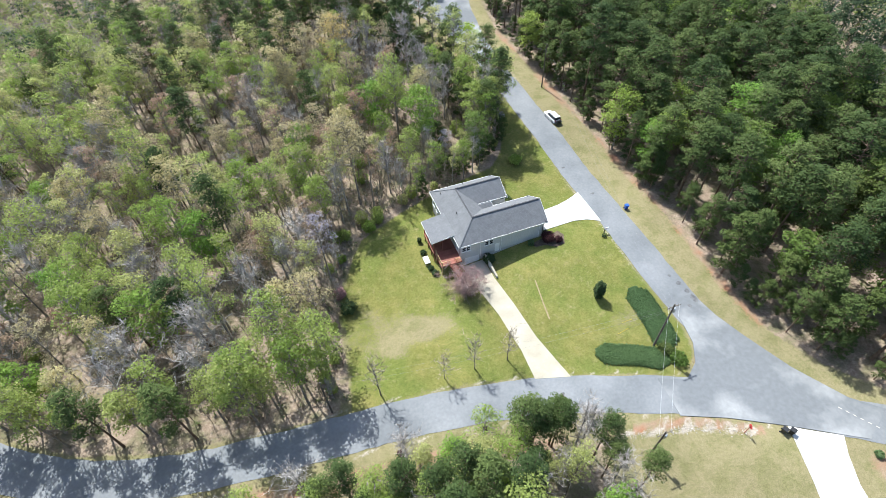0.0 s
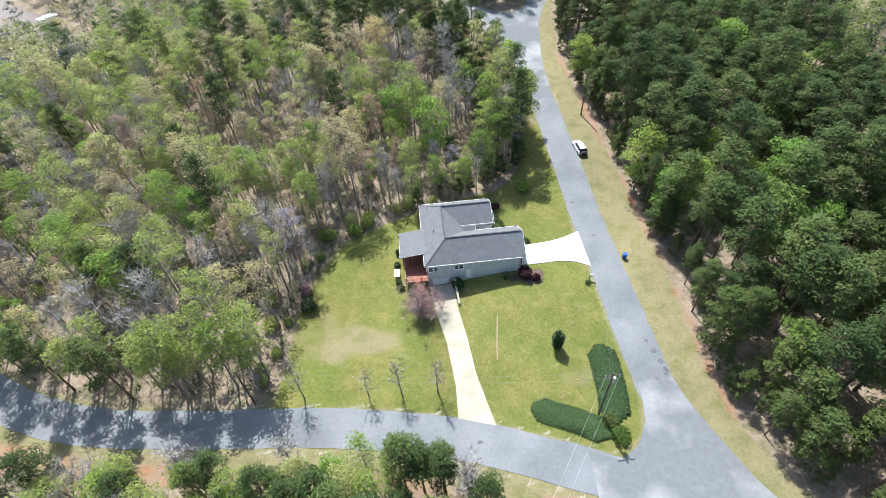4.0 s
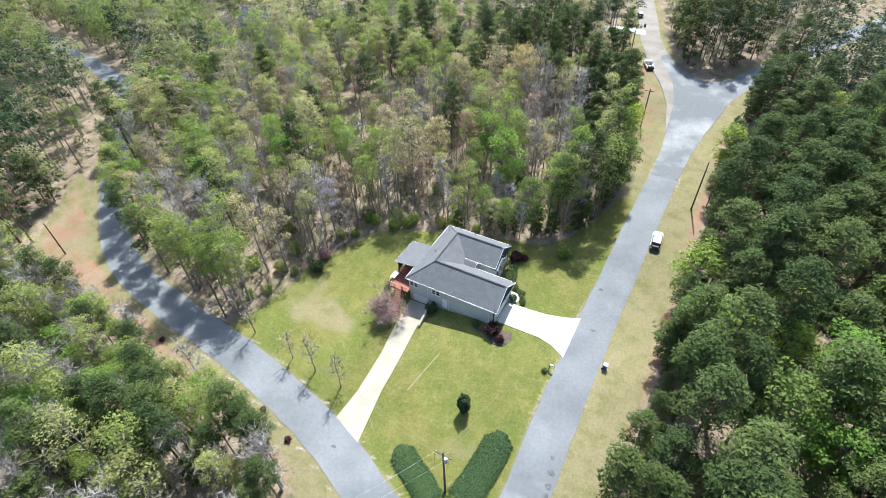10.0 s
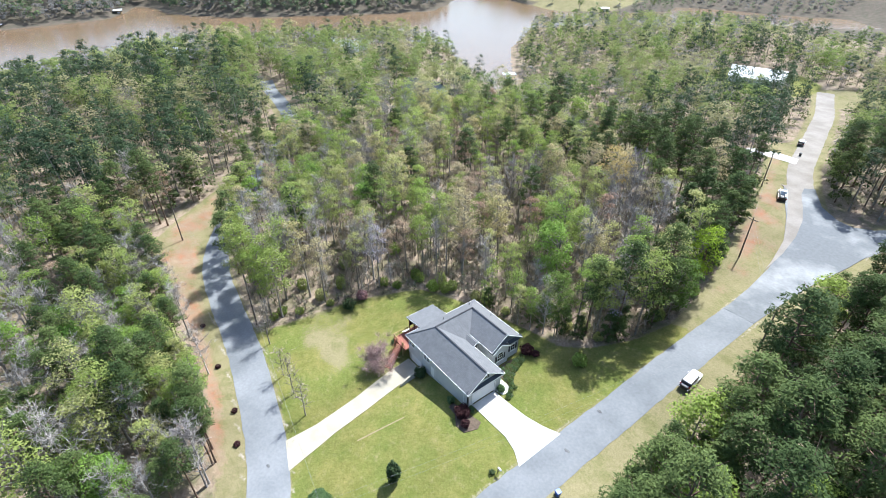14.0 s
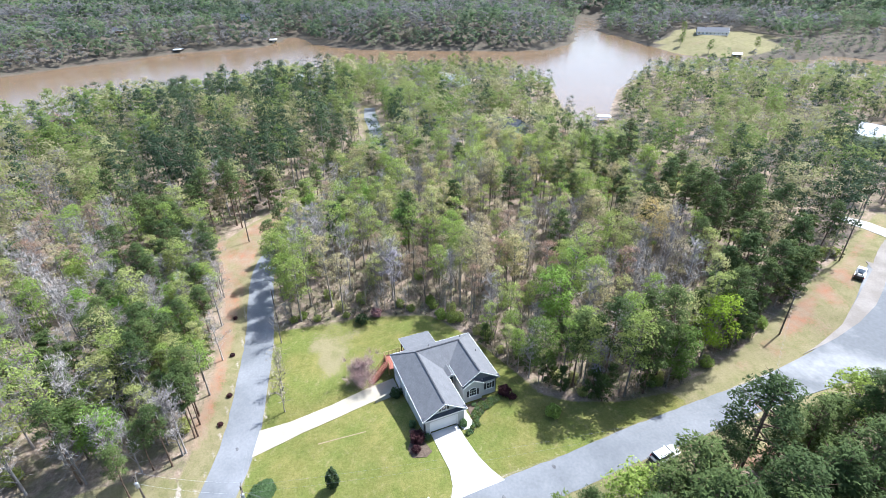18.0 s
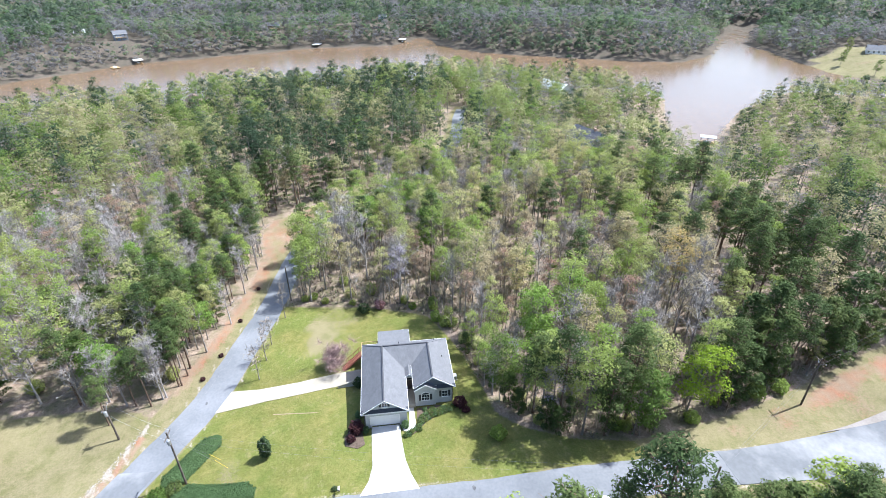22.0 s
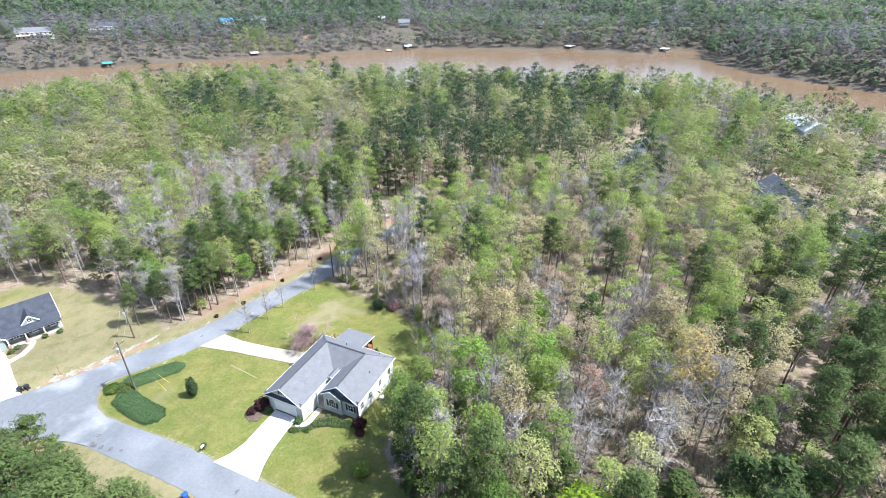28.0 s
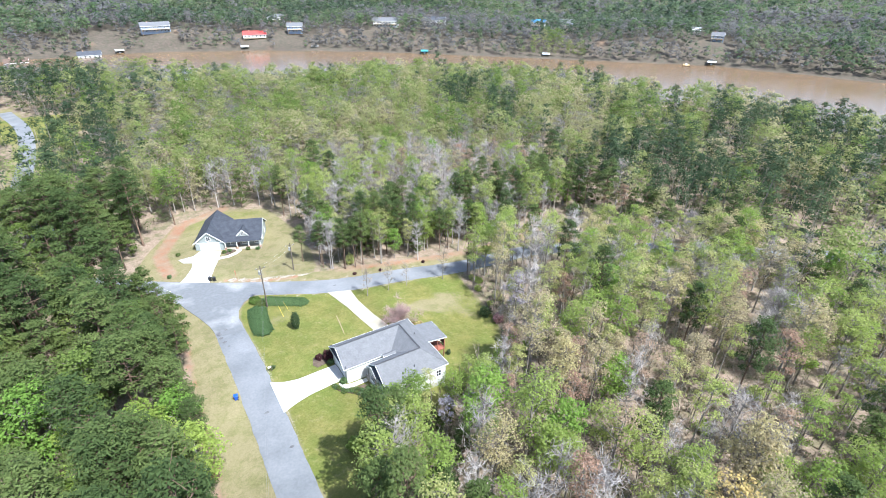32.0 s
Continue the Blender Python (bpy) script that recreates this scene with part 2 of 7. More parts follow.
M_GOLD = leaf_mat("golden_catkins", (0.46, 0.345, 0.13), (0.47, 0.36, 0.15), (0.45, 0.34, 0.14), 0.5)
M_LIME = leaf_mat("lime_leaves", (0.27, 0.37, 0.035), (0.28, 0.375, 0.04), (0.26, 0.36, 0.035), 0.5)
M_RED = leaf_mat("red_buds", (0.31, 0.20, 0.145), (0.34, 0.235, 0.17), (0.35, 0.27, 0.19), 0.5)
M_PINE = leaf_mat("pine_needles", (0.048, 0.076, 0.025), (0.072, 0.104, 0.032), (0.108, 0.142, 0.044), 0.32)
M_OLIVE = leaf_mat("cedar_needles", (0.066, 0.098, 0.028), (0.094, 0.122, 0.034), (0.056, 0.088, 0.028), 0.28)
M_DENSE = leaf_mat("dense_oak_leaves", (0.105, 0.165, 0.036), (0.14, 0.195, 0.048), (0.185, 0.225, 0.066), 0.45)
M_LILAC = leaf_mat("pale_blossom", (0.30, 0.27, 0.32), (0.27, 0.245, 0.29), (0.32, 0.31, 0.31), 0.35)
M_PINK = leaf_mat("pink_blossom", (0.34, 0.18, 0.18), (0.37, 0.20, 0.20), (0.33, 0.19, 0.185), 0.3)
M_MAROON = leaf_mat("maroon_leaves", (0.034, 0.013, 0.015), (0.042, 0.016, 0.018), (0.05, 0.019, 0.02), 0.15)
M_HEDGE = leaf_mat("hedge_leaves", (0.074, 0.128, 0.052), (0.094, 0.150, 0.060), (0.112, 0.165, 0.068), 0.35)
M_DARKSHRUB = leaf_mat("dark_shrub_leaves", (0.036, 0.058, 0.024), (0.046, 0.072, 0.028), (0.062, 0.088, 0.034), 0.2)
M_FAR_MIX = leaf_mat("far_mixed_leaves", (0.145, 0.212, 0.052), (0.265, 0.305, 0.105), (0.40, 0.355, 0.21), 0.58, True)
# haze is mixed into the distant colours: greyer and bluer than the far ones
M_HAZED_MIX = leaf_mat("hazed_mixed_leaves", (0.125, 0.19, 0.085), (0.165, 0.215, 0.115), (0.215, 0.225, 0.145), 0.6, True)
M_HAZED_BARE = leaf_mat("hazed_bare_twigs", (0.175, 0.172, 0.168), (0.205, 0.202, 0.198), (0.205, 0.185, 0.172), 0.6, True)
M_HAZED_PINE = leaf_mat("hazed_pine_needles", (0.068, 0.10, 0.062), (0.085, 0.12, 0.072), (0.10, 0.135, 0.08), 0.45, True)
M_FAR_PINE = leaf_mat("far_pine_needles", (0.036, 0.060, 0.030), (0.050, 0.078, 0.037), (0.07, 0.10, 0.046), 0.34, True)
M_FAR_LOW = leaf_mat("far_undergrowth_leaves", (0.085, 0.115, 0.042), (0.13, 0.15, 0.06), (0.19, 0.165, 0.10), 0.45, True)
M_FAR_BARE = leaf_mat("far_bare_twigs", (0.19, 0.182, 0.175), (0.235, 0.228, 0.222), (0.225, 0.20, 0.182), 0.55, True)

# ---- plan of the ground ----
LAKE = np.array([(110, -515), (25, -516), (-80, -486), (-190, -418), (-252, -364), (-370, -254), (-420, -211), (-442, -165), (-470, -101), (-490, -60), (-496, 20),
                 (-548, 45), (-545, 62), (-487, 61), (-430, 99), (-401, 146), (-365, 208), (-350, 250), (-381, 295), (-413, 320), (-471, 358), (-580, 452),
                 (-560, 470), (-432, 369), (-338, 348), (-282, 334), (-246, 353), (-213, 409), (-228, 438), (-162, 458), (-100, 480), (-60, 450), (-142, 395), (-205, 325),
                 (-236, 262), (-196, 201), (-147, 156), (-120, 131), (-127, 126), (-176, 144), (-236, 174), (-262, 150), (-278, 107), (-318, 55), (-320, 8), (-287, -45), (-281, -108),
                 (-256, -155), (-240, -205), (-188, -252), (-129, -294), (-60, -294), (-26, -350), (62, -388), (110, -400)], float)
WATER_Z = -6.5
# heights of the ground: x, y, z of easy places
CTRL = np.array([(-28, -9, -3.4), (-43, -34, -3.4), (-80, -30, -4.3), (-4, -33, -1.8), (1, -34.5, -1.5), (15, -35, -0.5), (24, -53, -0.6), (8, -66, -1.9), (21.6, -8, 0.7),
                 (21.7, -1, 1.0), (28, 23, 2.2), (32, 40, 2.6), (17.7, 59, 2.8), (10, 91, 4.5), (12, 120, 5), (10, -4, 1.1), (-8, -9, -1.2), (-8, 8, -0.8), (6, 9, 0.8), (60, -60, 0.5),
                 (70, 20, 3), (-40, 40, -2), (-60, 90, -1), (-110, 70, -1.5), (-150, -40, -4), (-60, -100, -3), (0, -130, -2)], float)


def poly_distance(x, y, poly):
    """Distance to a closed outline, minus inside."""
    x, y = np.asarray(x, float), np.asarray(y, float)
    best, inside = np.full(x.shape, 1e9), np.zeros(x.shape, bool)
    for (ax, ay), (bx, by) in zip(poly, np.roll(poly, -1, axis=0)):
        ex, ey = bx - ax, by - ay
        t = np.clip(((x - ax) * ex + (y - ay) * ey) / (ex * ex + ey * ey + 1e-9), 0, 1)
        best = np.minimum(best, np.hypot(x - ax - t * ex, y - ay - t * ey))
        cross = (ay > y) != (by > y)
        inside ^= cross & (x < ex * (y - ay) / (ey if abs(ey) > 1e-9 else 1e-9) + ax)
    return np.where(inside, -best, best)


def line_distance(x, y, line):
    x, y = np.asarray(x, float), np.asarray(y, float)
    best = np.full(x.shape, 1e9)
    for (ax, ay), (bx, by) in zip(line[:-1], line[1:]):
        ex, ey = bx - ax, by - ay
        t = np.clip(((x - ax) * ex + (y - ay) * ey) / (ex * ex + ey * ey + 1e-9), 0, 1)
        best = np.minimum(best, np.hypot(x - ax - t * ex, y - ay - t * ey))
    return best


def smooth(a, b, v):
    t = np.clip((v - a) / (b - a), 0, 1)
    return t * t * (3 - 2 * t)


def waves(x, y, size, seed):
    """A cheap rolling field between -1 and 1."""
    r = np.random.RandomState(seed)
    out = 0
    for k in range(5):
        a, p, f = r.uniform(0, 6.28), r.uniform(0, 6.28), (0.6 + 0.5 * k) * 6.28 / size
        out = out + np.sin((x * np.cos(a) + y * np.sin(a)) * f + p) / (1 + 0.5 * k)
    return out / 2.2


def ground_height(x, y):
    x, y = np.asarray(x, float), np.asarray(y, float)
    d2 = (x[..., None] - CTRL[:, 0]) ** 2 + (y[..., None] - CTRL[:, 1]) ** 2
    w = 1 / (d2 + 60.0) ** 1.5
    z = (w * CTRL[:, 2]).sum(-1) / w.sum(-1)
    r = np.hypot(x, y)
    hills = 5 + 5 * waves(x, y, 420, 3) + np.clip(r - 480, 0, 2000) * 0.012
    z = z + (hills - z) * smooth(330, 520, r) + 0.8 * waves(x, y, 90, 8) * smooth(90, 200, r)
    d = poly_distance(x, y, LAKE)
    shore = WATER_Z + 0.25 + (z - WATER_Z - 0.25) * smooth(0, 45, d)
    return np.where(d > 0, shore, WATER_Z + 0.25 + np.maximum(d * 0.12, -4))


def hz(x, y):
    return float(ground_height(np.array([x]), np.array([y]))[0])


# centre lines of the roads
THROUGH = [(-205, 42), (-190, 38), (-165, 33.5), (-138, 26.5), (-120, 13.5), (-102, -2.5), (-88, -13.5), (-74, -22.3), (-60, -27.3), (-47, -29.3), (-33, -30.8), (-18, -33.2), (-4, -36.4), (8, -41), (18, -45.6), (26, -50), (33, -54.6), (40, -59.2), (55, -69), (80, -84), (110, -100)]
STREET = [(25.8, -51), (25.4, -45), (25.1, -38), (24.8, -30), (24.5, -18), (24.5, 0), (24.8, 16), (25.2, 34), (25.8, 52), (27.2, 70), (31, 88), (37, 105), (46, 124), (58, 148), (75, 180)]
BRANCH = [(26.5, 66), (23.5, 80), (18.5, 93), (10.5, 108), (5.2, 121), (1, 137), (-5, 160), (-12, 186), (-24, 220)]
SOUTH_ROAD = [(110, -60), (92, -95), (74, -125), (70, -150), (70, -190), (74, -235), (85, -280)]


def resample(line, step=1.5):
    """Catmull-Rom through the points, at even steps."""
    p = [Vector((*a, 0)) for a in line]
    p = [p[0] * 2 - p[1]] + p + [p[-1] * 2 - p[-2]]
    out = []
    for i in range(1, len(p) - 2):
        k = max(2, int((p[i + 1] - p[i]).length / step))
        for j in range(k):
            t = j / k
            out.append(0.5 * ((2 * p[i]) + (p[i + 1] - p[i - 1]) * t + (2 * p[i - 1] - 5 * p[i] + 4 * p[i + 1] - p[i + 2]) * t * t + (3 * p[i] - p[i - 1] - 3 * p[i + 1] + p[i + 2]) * t ** 3))
    out.append(p[-2])
    return [(v.x, v.y) for v in out]


L_THROUGH, L_STREET, L_BRANCH, L_SOUTH = (resample(a) for a in (THROUGH, STREET, BRANCH, SOUTH_ROAD))

LAWN = np.array([(-33, -29), (-17.5, -30.2), (-4.5, -33), (8, -37.5), (16.5, -41.5), (20.5, -38.5), (22, -34), (21.8, -20), (21.6, 0), (22, 15), (22.3, 36), (18.6, 35), (16.8, 26), (13, 18.5),
                 (9, 14.5), (-8, 11.5), (-16, 8.5), (-23, 5.5), (-28.5, -2.5), (-31, -10), (-31.5, -19)], float)
WOODS_EDGE = np.array([(-33, -29), (-17.5, -30.2), (8, -37.5), (16.5, -41.5), (22, -34), (21.6, 0), (22.3, 34), (19.2, 35), (17.0, 26.5), (13.8, 20.5), (8.5, 15.0), (-8, 10.5), (-16, 8.5), (-23, 5.5), (-28.5, -2.5), (-31, -10), (-31.5, -19)], float)
VERGE_EAST = np.array([(27, -60), (27.3, -30), (27.2, 0), (28, 30), (29, 55), (31, 76), (36, 100), (42, 108), (39, 92), (35.2, 70), (34.4, 36), (34.6, 10), (34.6, -10), (33.4, -30), (34.2, -40), (37.2, -47), (42, -54), (44, -62)], float)
VERGE_SOUTH = np.array([(-100, -12), (-88, -19), (-72, -27), (-58, -31), (-45, -33), (-18, -37), (-3, -40), (6, -44), (4, -47), (-6, -43.5), (-20, -39.5), (-45, -36.5), (-60, -35.5), (-74, -39), (-84, -37), (-93, -28), (-108, -8)], float)
NEIGHBOUR_LOT = np.array([(-1, -47), (6, -46), (22, -53), (32, -57.5), (42, -64), (36, -78), (28, -92), (14, -99), (0, -92), (-3, -75), (-3, -58)], float)
NORTH_STRIP = np.array([(21.8, 30), (22, 50), (22.5, 66), (21, 80), (14, 94), (5, 108), (0, 124), (-6, 140), (-9, 136), (-4, 118), (1.8, 104), (6.8, 86), (11.8, 69), (15.8, 55), (17.6, 43.7), (18.8, 33)], float)
# round clearings: x, y, radius, kind of cover
CLEARINGS = [(-292, 385, 50, 3), (-236, -106, 18, 1), (-128, 84, 15, 1), (-52, 217, 26, 1), (-290, 24, 14, 2), (-212, 105, 16, 2), (72, -236, 26, 1), (-10, -322, 20, 2), (18, -290, 16, 1),
             (-62, 108, 11, 1), (-12, 218, 15, 2), (-112, 108, 13, 2), (-175, 132, 14, 2), (-255, 108, 12, 2)]


def road_distance(x, y):
    return np.minimum.reduce([line_distance(x, y, np.array(a)) for a in (THROUGH, STREET, BRANCH, SOUTH_ROAD)])


def grid_axis(low, high, core, step, growth):
    mid = list(np.arange(core[0], core[1] + step, step))
    s, a = step, mid[-1]
    right = []
    while a < high:
        s *= growth
        a += s
        right.append(a)
    s, a, left = step, mid[0], []
    while a > low:
        s *= growth
        a -= s
        left.append(a)
    return np.array(left[::-1] + mid + right)


def array_mesh(name, verts, faces, material, smooth_shade=False, attributes=None):
    """A mesh from numpy arrays: verts n x 3 (n x 6 with normals) and faces m x 3 or m x 4."""
    me = bpy.data.meshes.new(name)
    verts, faces = np.ascontiguousarray(verts, np.float32), np.ascontiguousarray(faces, np.int32)
    normals = verts[:, 3:] if verts.shape[1] == 6 else None
    verts = np.ascontiguousarray(verts[:, :3])
    me.vertices.add(len(verts))
    me.vertices.foreach_set("co", verts.ravel())
    k = faces.shape[1]
    me.loops.add(faces.size)
    me.loops.foreach_set("vertex_index", faces.ravel())
    me.polygons.add(len(faces))
    me.polygons.foreach_set("loop_start", np.arange(len(faces), dtype=np.int32) * k)
    me.polygons.foreach_set("use_smooth", np.full(len(faces), smooth_shade))
    for key, values in (attributes or {}).items():
        at = me.attributes.new(key, "FLOAT", "POINT")
        at.data.foreach_set("value", np.ascontiguousarray(values, np.float32))
    if normals is not None:
        me.attributes.new("custom_normal", "FLOAT_VECTOR", "POINT").data.foreach_set("vector", np.ascontiguousarray(normals).ravel())
    me.update(calc_edges=True)
    me.validate()
    if material:
        me.materials.append(material)
    return me


SHORE_HOUSES = [(-98, -505), (-134, -500), (-236, -476), (-297, -474), (-404, -418), (-440, -410), (-470, -236), (-556, -112), (-612, -76), (-612, -34), (-588, 8), (-640, 44), (-305, 392), (-150, -600), (-20, -545), (30, -560), (-700, -276), (-530, -300)]


def on_slope(x, y, cx, cy, wide=11.0, deep=40.0):
    """The open slope from a shore house down to the water."""
    d = math.hypot(cx, cy)
    along, across = -((x - cx) * cx + (y - cy) * cy) / d, ((x - cx) * cy - (y - cy) * cx) / d
    return (np.abs(across) < wide + 0.1 * along) & (along > -11) & (along < deep)


def far_bank(x, y, shore):
    """The cleared, scrubby bank between the far houses and the water."""
    return (shore > 1) & (shore < 48 + 14 * waves(x, y, 60, 57)) & (y < -200) & (x < 120) & (np.hypot(x, y) > 330)


def build_ground():
    xs, ys = grid_axis(-2600, 1200, (-100, 52), 1.25, 1.075), grid_axis(-2600, 1500, (-92, 100), 1.25, 1.075)
    gx, gy = np.meshgrid(xs, ys)
    x, y = gx.ravel(), gy.ravel()
    z = ground_height(x, y)
    nx, ny = len(xs), len(ys)
    i = (np.arange(ny - 1)[:, None] * nx + np.arange(nx - 1)[None, :]).ravel()
    faces = np.stack([i, i + 1, i + nx + 1, i + nx], 1)
    rd = road_distance(x, y)
    soft = lambda d, w=1.0: np.clip(0.5 - d / (2 * w), 0, 1)
    lawn = soft(poly_distance(x, y, LAWN), 0.9)
    worn = 0.72 * np.exp(-(((x + 20) / 12) ** 2 + ((y + 21) / 8) ** 2)) + 0.55 * np.exp(-(((x + 27) / 5) ** 2 + ((y + 6) / 5) ** 2)) + 0.30 * np.exp(-(((x - 15) / 5) ** 2 + ((y + 30) / 4) ** 2)) + 0.22 * np.exp(-((x - 20.5) / 1.6) ** 2) + 0.16
    yard = lawn.copy()
    lawn = lawn * (1 - worn * np.clip(0.7 + 0.6 * waves(x, y, 14, 17), 0, 1.3))
    dry = np.maximum.reduce([soft(poly_distance(x, y, p), 1.2) for p in (VERGE_EAST, VERGE_SOUTH, NEIGHBOUR_LOT, NORTH_STRIP)])
    wooded = (y > np.interp(x, [p[0] for p in THROUGH], [p[1] for p in THROUGH])) & (x < -34)
    dry = np.maximum.reduce([dry, soft(rd - np.where(wooded, 3.4, 5.0), 1.5), yard])
    for cx, cy, r, k in CLEARINGS:
        d = soft(np.hypot(x - cx, y - cy) - r, 4)
        if k != 2:
            dry = np.maximum(dry, d)
            lawn = np.maximum(lawn, d * (0.95 if k == 1 else 0.4))
        else:
            dry = np.maximum(dry, d)
    lot = soft(poly_distance(x, y, NEIGHBOUR_LOT), 2)
    lawn = np.maximum(lawn, lot * np.clip(0.1 + 0.4 * smooth(-74, -90, y), 0, 1))
    clay = np.maximum.reduce([0.55 * np.exp(-((x - 13.5 + (y - 74) * 0.35) / 2.5) ** 2 - ((y - 74) / 12) ** 2) * 1.5,
                              0.62 * np.exp(-((line_distance(x, y, VERGE_SOUTH[9:15]) - 0.5) / 1.6) ** 2),
                              (0.56 + 0.2 * waves(x, y, 15, 29)) * np.exp(-((line_distance(x, y, np.array([(34.0, -38), (33.6, -30), (34.6, -10), (34.8, 10), (34.4, 36), (35.2, 70)])) - 0.2) / 1.4) ** 2),
                              0.8 * np.exp(-(line_distance(x, y, np.array([(33, -62), (34, -74), (26, -92), (12, -99)])) / 2.6) ** 2),
                              0.75 * np.exp(-(line_distance(x, y, np.array([(5, -45.6), (13, -47.5), (21, -52.3)])) / 1.2) ** 2)])
    clay = np.maximum.reduce([clay, soft(poly_distance(x, y, NORTH_STRIP) + 0.8, 1.5) * (0.49 + 0.26 * waves(x, y, 13, 23)) * smooth(36, 48, y), soft(poly_distance(x, y, VERGE_SOUTH) + 0.5, 1.5) * (0.54 + 0.22 * waves(x, y, 12, 27)) * smooth(-2, -40, x)])
    gravel = np.maximum(0.56 * np.exp(-((line_distance(x, y, np.array(THROUGH[9:16])) - 3.5) / 0.5) ** 2), 0.48 * np.exp(-((line_distance(x, y, np.array(STREET[1:12])) - 3.2) / 0.45) ** 2))
    gravel = np.maximum(gravel, 0.7 * np.exp(-(line_distance(x, y, np.array([(1, -45.2), (8, -47.2), (12, -48.3), (16, -50.0), (20.5, -52.4)])) / 0.75) ** 2))
    shore = poly_distance(x, y, LAKE)
    for cx, cy in SHORE_HOUSES:
        open_slope = on_slope(x, y, cx, cy) & (shore > 2)
        clay = np.where(open_slope, 0.34 + 0.25 * waves(x, y, 30, 51), clay)
    clay = np.where(far_bank(x, y, shore), 0.24 + 0.24 * waves(x, y, 26, 53), clay)
    clay = np.maximum(clay, np.where(np.hypot(x + 60, y) < 330, 0.5, 0.2) * np.exp(-((shore - 1) / 1.6) ** 2))
    far = smooth(330, 380, np.hypot(x + 60, y))
    me = array_mesh("ground", np.stack([x, y, z], 1), faces, M_GROUND, True, dict(lawn=lawn, dry=dry, clay=clay, gravel=gravel, far=far))
    return tagged(new("ground", me), "gently sloping ground with mown lawn, leaf litter and red clay", "ground", kind="structure")


build_ground()


def flat_water():
    bm = bmesh.new()
    for cx in range(12):
        for cy in range(14):
            v = [bm.verts.new((-640 + (cx + a) * 70, -560 + (cy + b) * 82, WATER_Z)) for a, b in ((0, 0), (1, 0), (1, 1), (0, 1))]
            bm.faces.new(v)
    bmesh.ops.remove_doubles(bm, verts=bm.verts, dist=0.01)
    me = bpy.data.meshes.new("lake")
    bm.to_mesh(me)
    m = mat("muddy_water", (0.150, 0.096, 0.055), (0.170, 0.112, 0.066), 0.012, 0.17, spec=0.3)
    n, l = m.node_tree.nodes, m.node_tree.links
    t, bp = n.new("ShaderNodeTexNoise"), n.new("ShaderNodeBump")
    t.inputs["Scale"].default_value, t.inputs["Detail"].default_value = 0.9, 4
    bp.inputs["Strength"].default_value, bp.inputs["Distance"].default_value = 0.35, 0.12
    l.new(n.new("ShaderNodeNewGeometry").outputs["Position"], t.inputs["Vector"])
    l.new(t.outputs[0], bp.inputs["Height"])
    l.new(bp.outputs[0], n["Principled BSDF"].inputs["Normal"])
    me.materials.append(m)
    return tagged(new("water", me), "muddy brown lake water with a slight ripple", "lake", kind="structure")


flat_water()


def drape(name, outline, lift, material, step=1.2, thick=0.0):
    """A flat slab that follows the ground inside an outline."""
    from mathutils import geometry
    pts, n = [], len(outline)
    for i in range(n):
        a, b = Vector(outline[i]), Vector(outline[(i + 1) % n])
        k = max(1, int((b - a).length / step))
        pts += [a.lerp(b, j / k) for j in range(k)]
    edge_count = len(pts)
    arr = np.array(outline, float)
    gx, gy = np.meshgrid(np.arange(arr[:, 0].min(), arr[:, 0].max(), step), np.arange(arr[:, 1].min(), arr[:, 1].max(), step))
    keep = poly_distance(gx.ravel(), gy.ravel(), arr) < -0.45 * step
    pts += [Vector((float(a), float(b))) for a, b in zip(gx.ravel()[keep], gy.ravel()[keep])]
    edges = [(i, (i + 1) % edge_count) for i in range(edge_count)]
    v2, e2, f2 = geometry.delaunay_2d_cdt(pts, edges, [], 1, 1e-4)[:3]
    xy = np.array([(v.x, v.y) for v in v2])
    z = ground_height(xy[:, 0], xy[:, 1]) + lift
    bm = bmesh.new()
    vs = [bm.verts.new((a, b, c)) for (a, b), c in zip(xy, z)]
    for f in f2:
        bm.faces.new([vs[i] for i in f])
    bmesh.ops.recalc_face_normals(bm, faces=bm.faces)
    if bm.faces and sum(f.normal.z for f in bm.faces) < 0:
        bmesh.ops.reverse_faces(bm, faces=bm.faces)
    if thick:
        border = [e for e in bm.edges if e.is_boundary]
        ext = bmesh.ops.extrude_edge_only(bm, edges=border)["geom"]
        bmesh.ops.translate(bm, vec=(0, 0, -thick), verts=[g for g in ext if isinstance(g, bmesh.types.BMVert)])
        bmesh.ops.recalc_face_normals(bm, faces=bm.faces)
    me = bpy.data.meshes.new(name)
    bm.to_mesh(me)
    bm.free()
    me.materials.append(material)
    for p in me.polygons:
        p.use_smooth = not thick
    return new(name, me)


def ribbon(name, line, width, lift, material, seed=1):
    """A road along a line, with slightly uneven edges."""
    line = np.array(line)
    d = np.gradient(line, axis=0)
    d /= np.linalg.norm(d, axis=1)[:, None]
    nrm = np.stack([-d[:, 1], d[:, 0]], 1)
    r = np.random.RandomState(seed)
    verts, cols = [], 7
    for i in range(len(line)):
        wob = r.uniform(-0.12, 0.12, 2)
        for k in range(cols):
            u = k / (cols - 1) * 2 - 1
            w = width / 2 + (wob[0] if k == 0 else wob[1] if k == cols - 1 else 0)
            verts.append(line[i] + nrm[i] * u * w)
    verts = np.array(verts)
    z = ground_height(verts[:, 0], verts[:, 1]) + lift + 0.05 * (1 - (np.tile(np.linspace(-1, 1, cols), len(line))) ** 2)
    i = (np.arange(len(line) - 1)[:, None] * cols + np.arange(cols - 1)[None, :]).ravel()
    faces = np.stack([i, i + cols, i + cols + 1, i + 1], 1)[:, ::-1]
    return new(name, array_mesh(name, np.column_stack([verts, z]), faces, material, True))


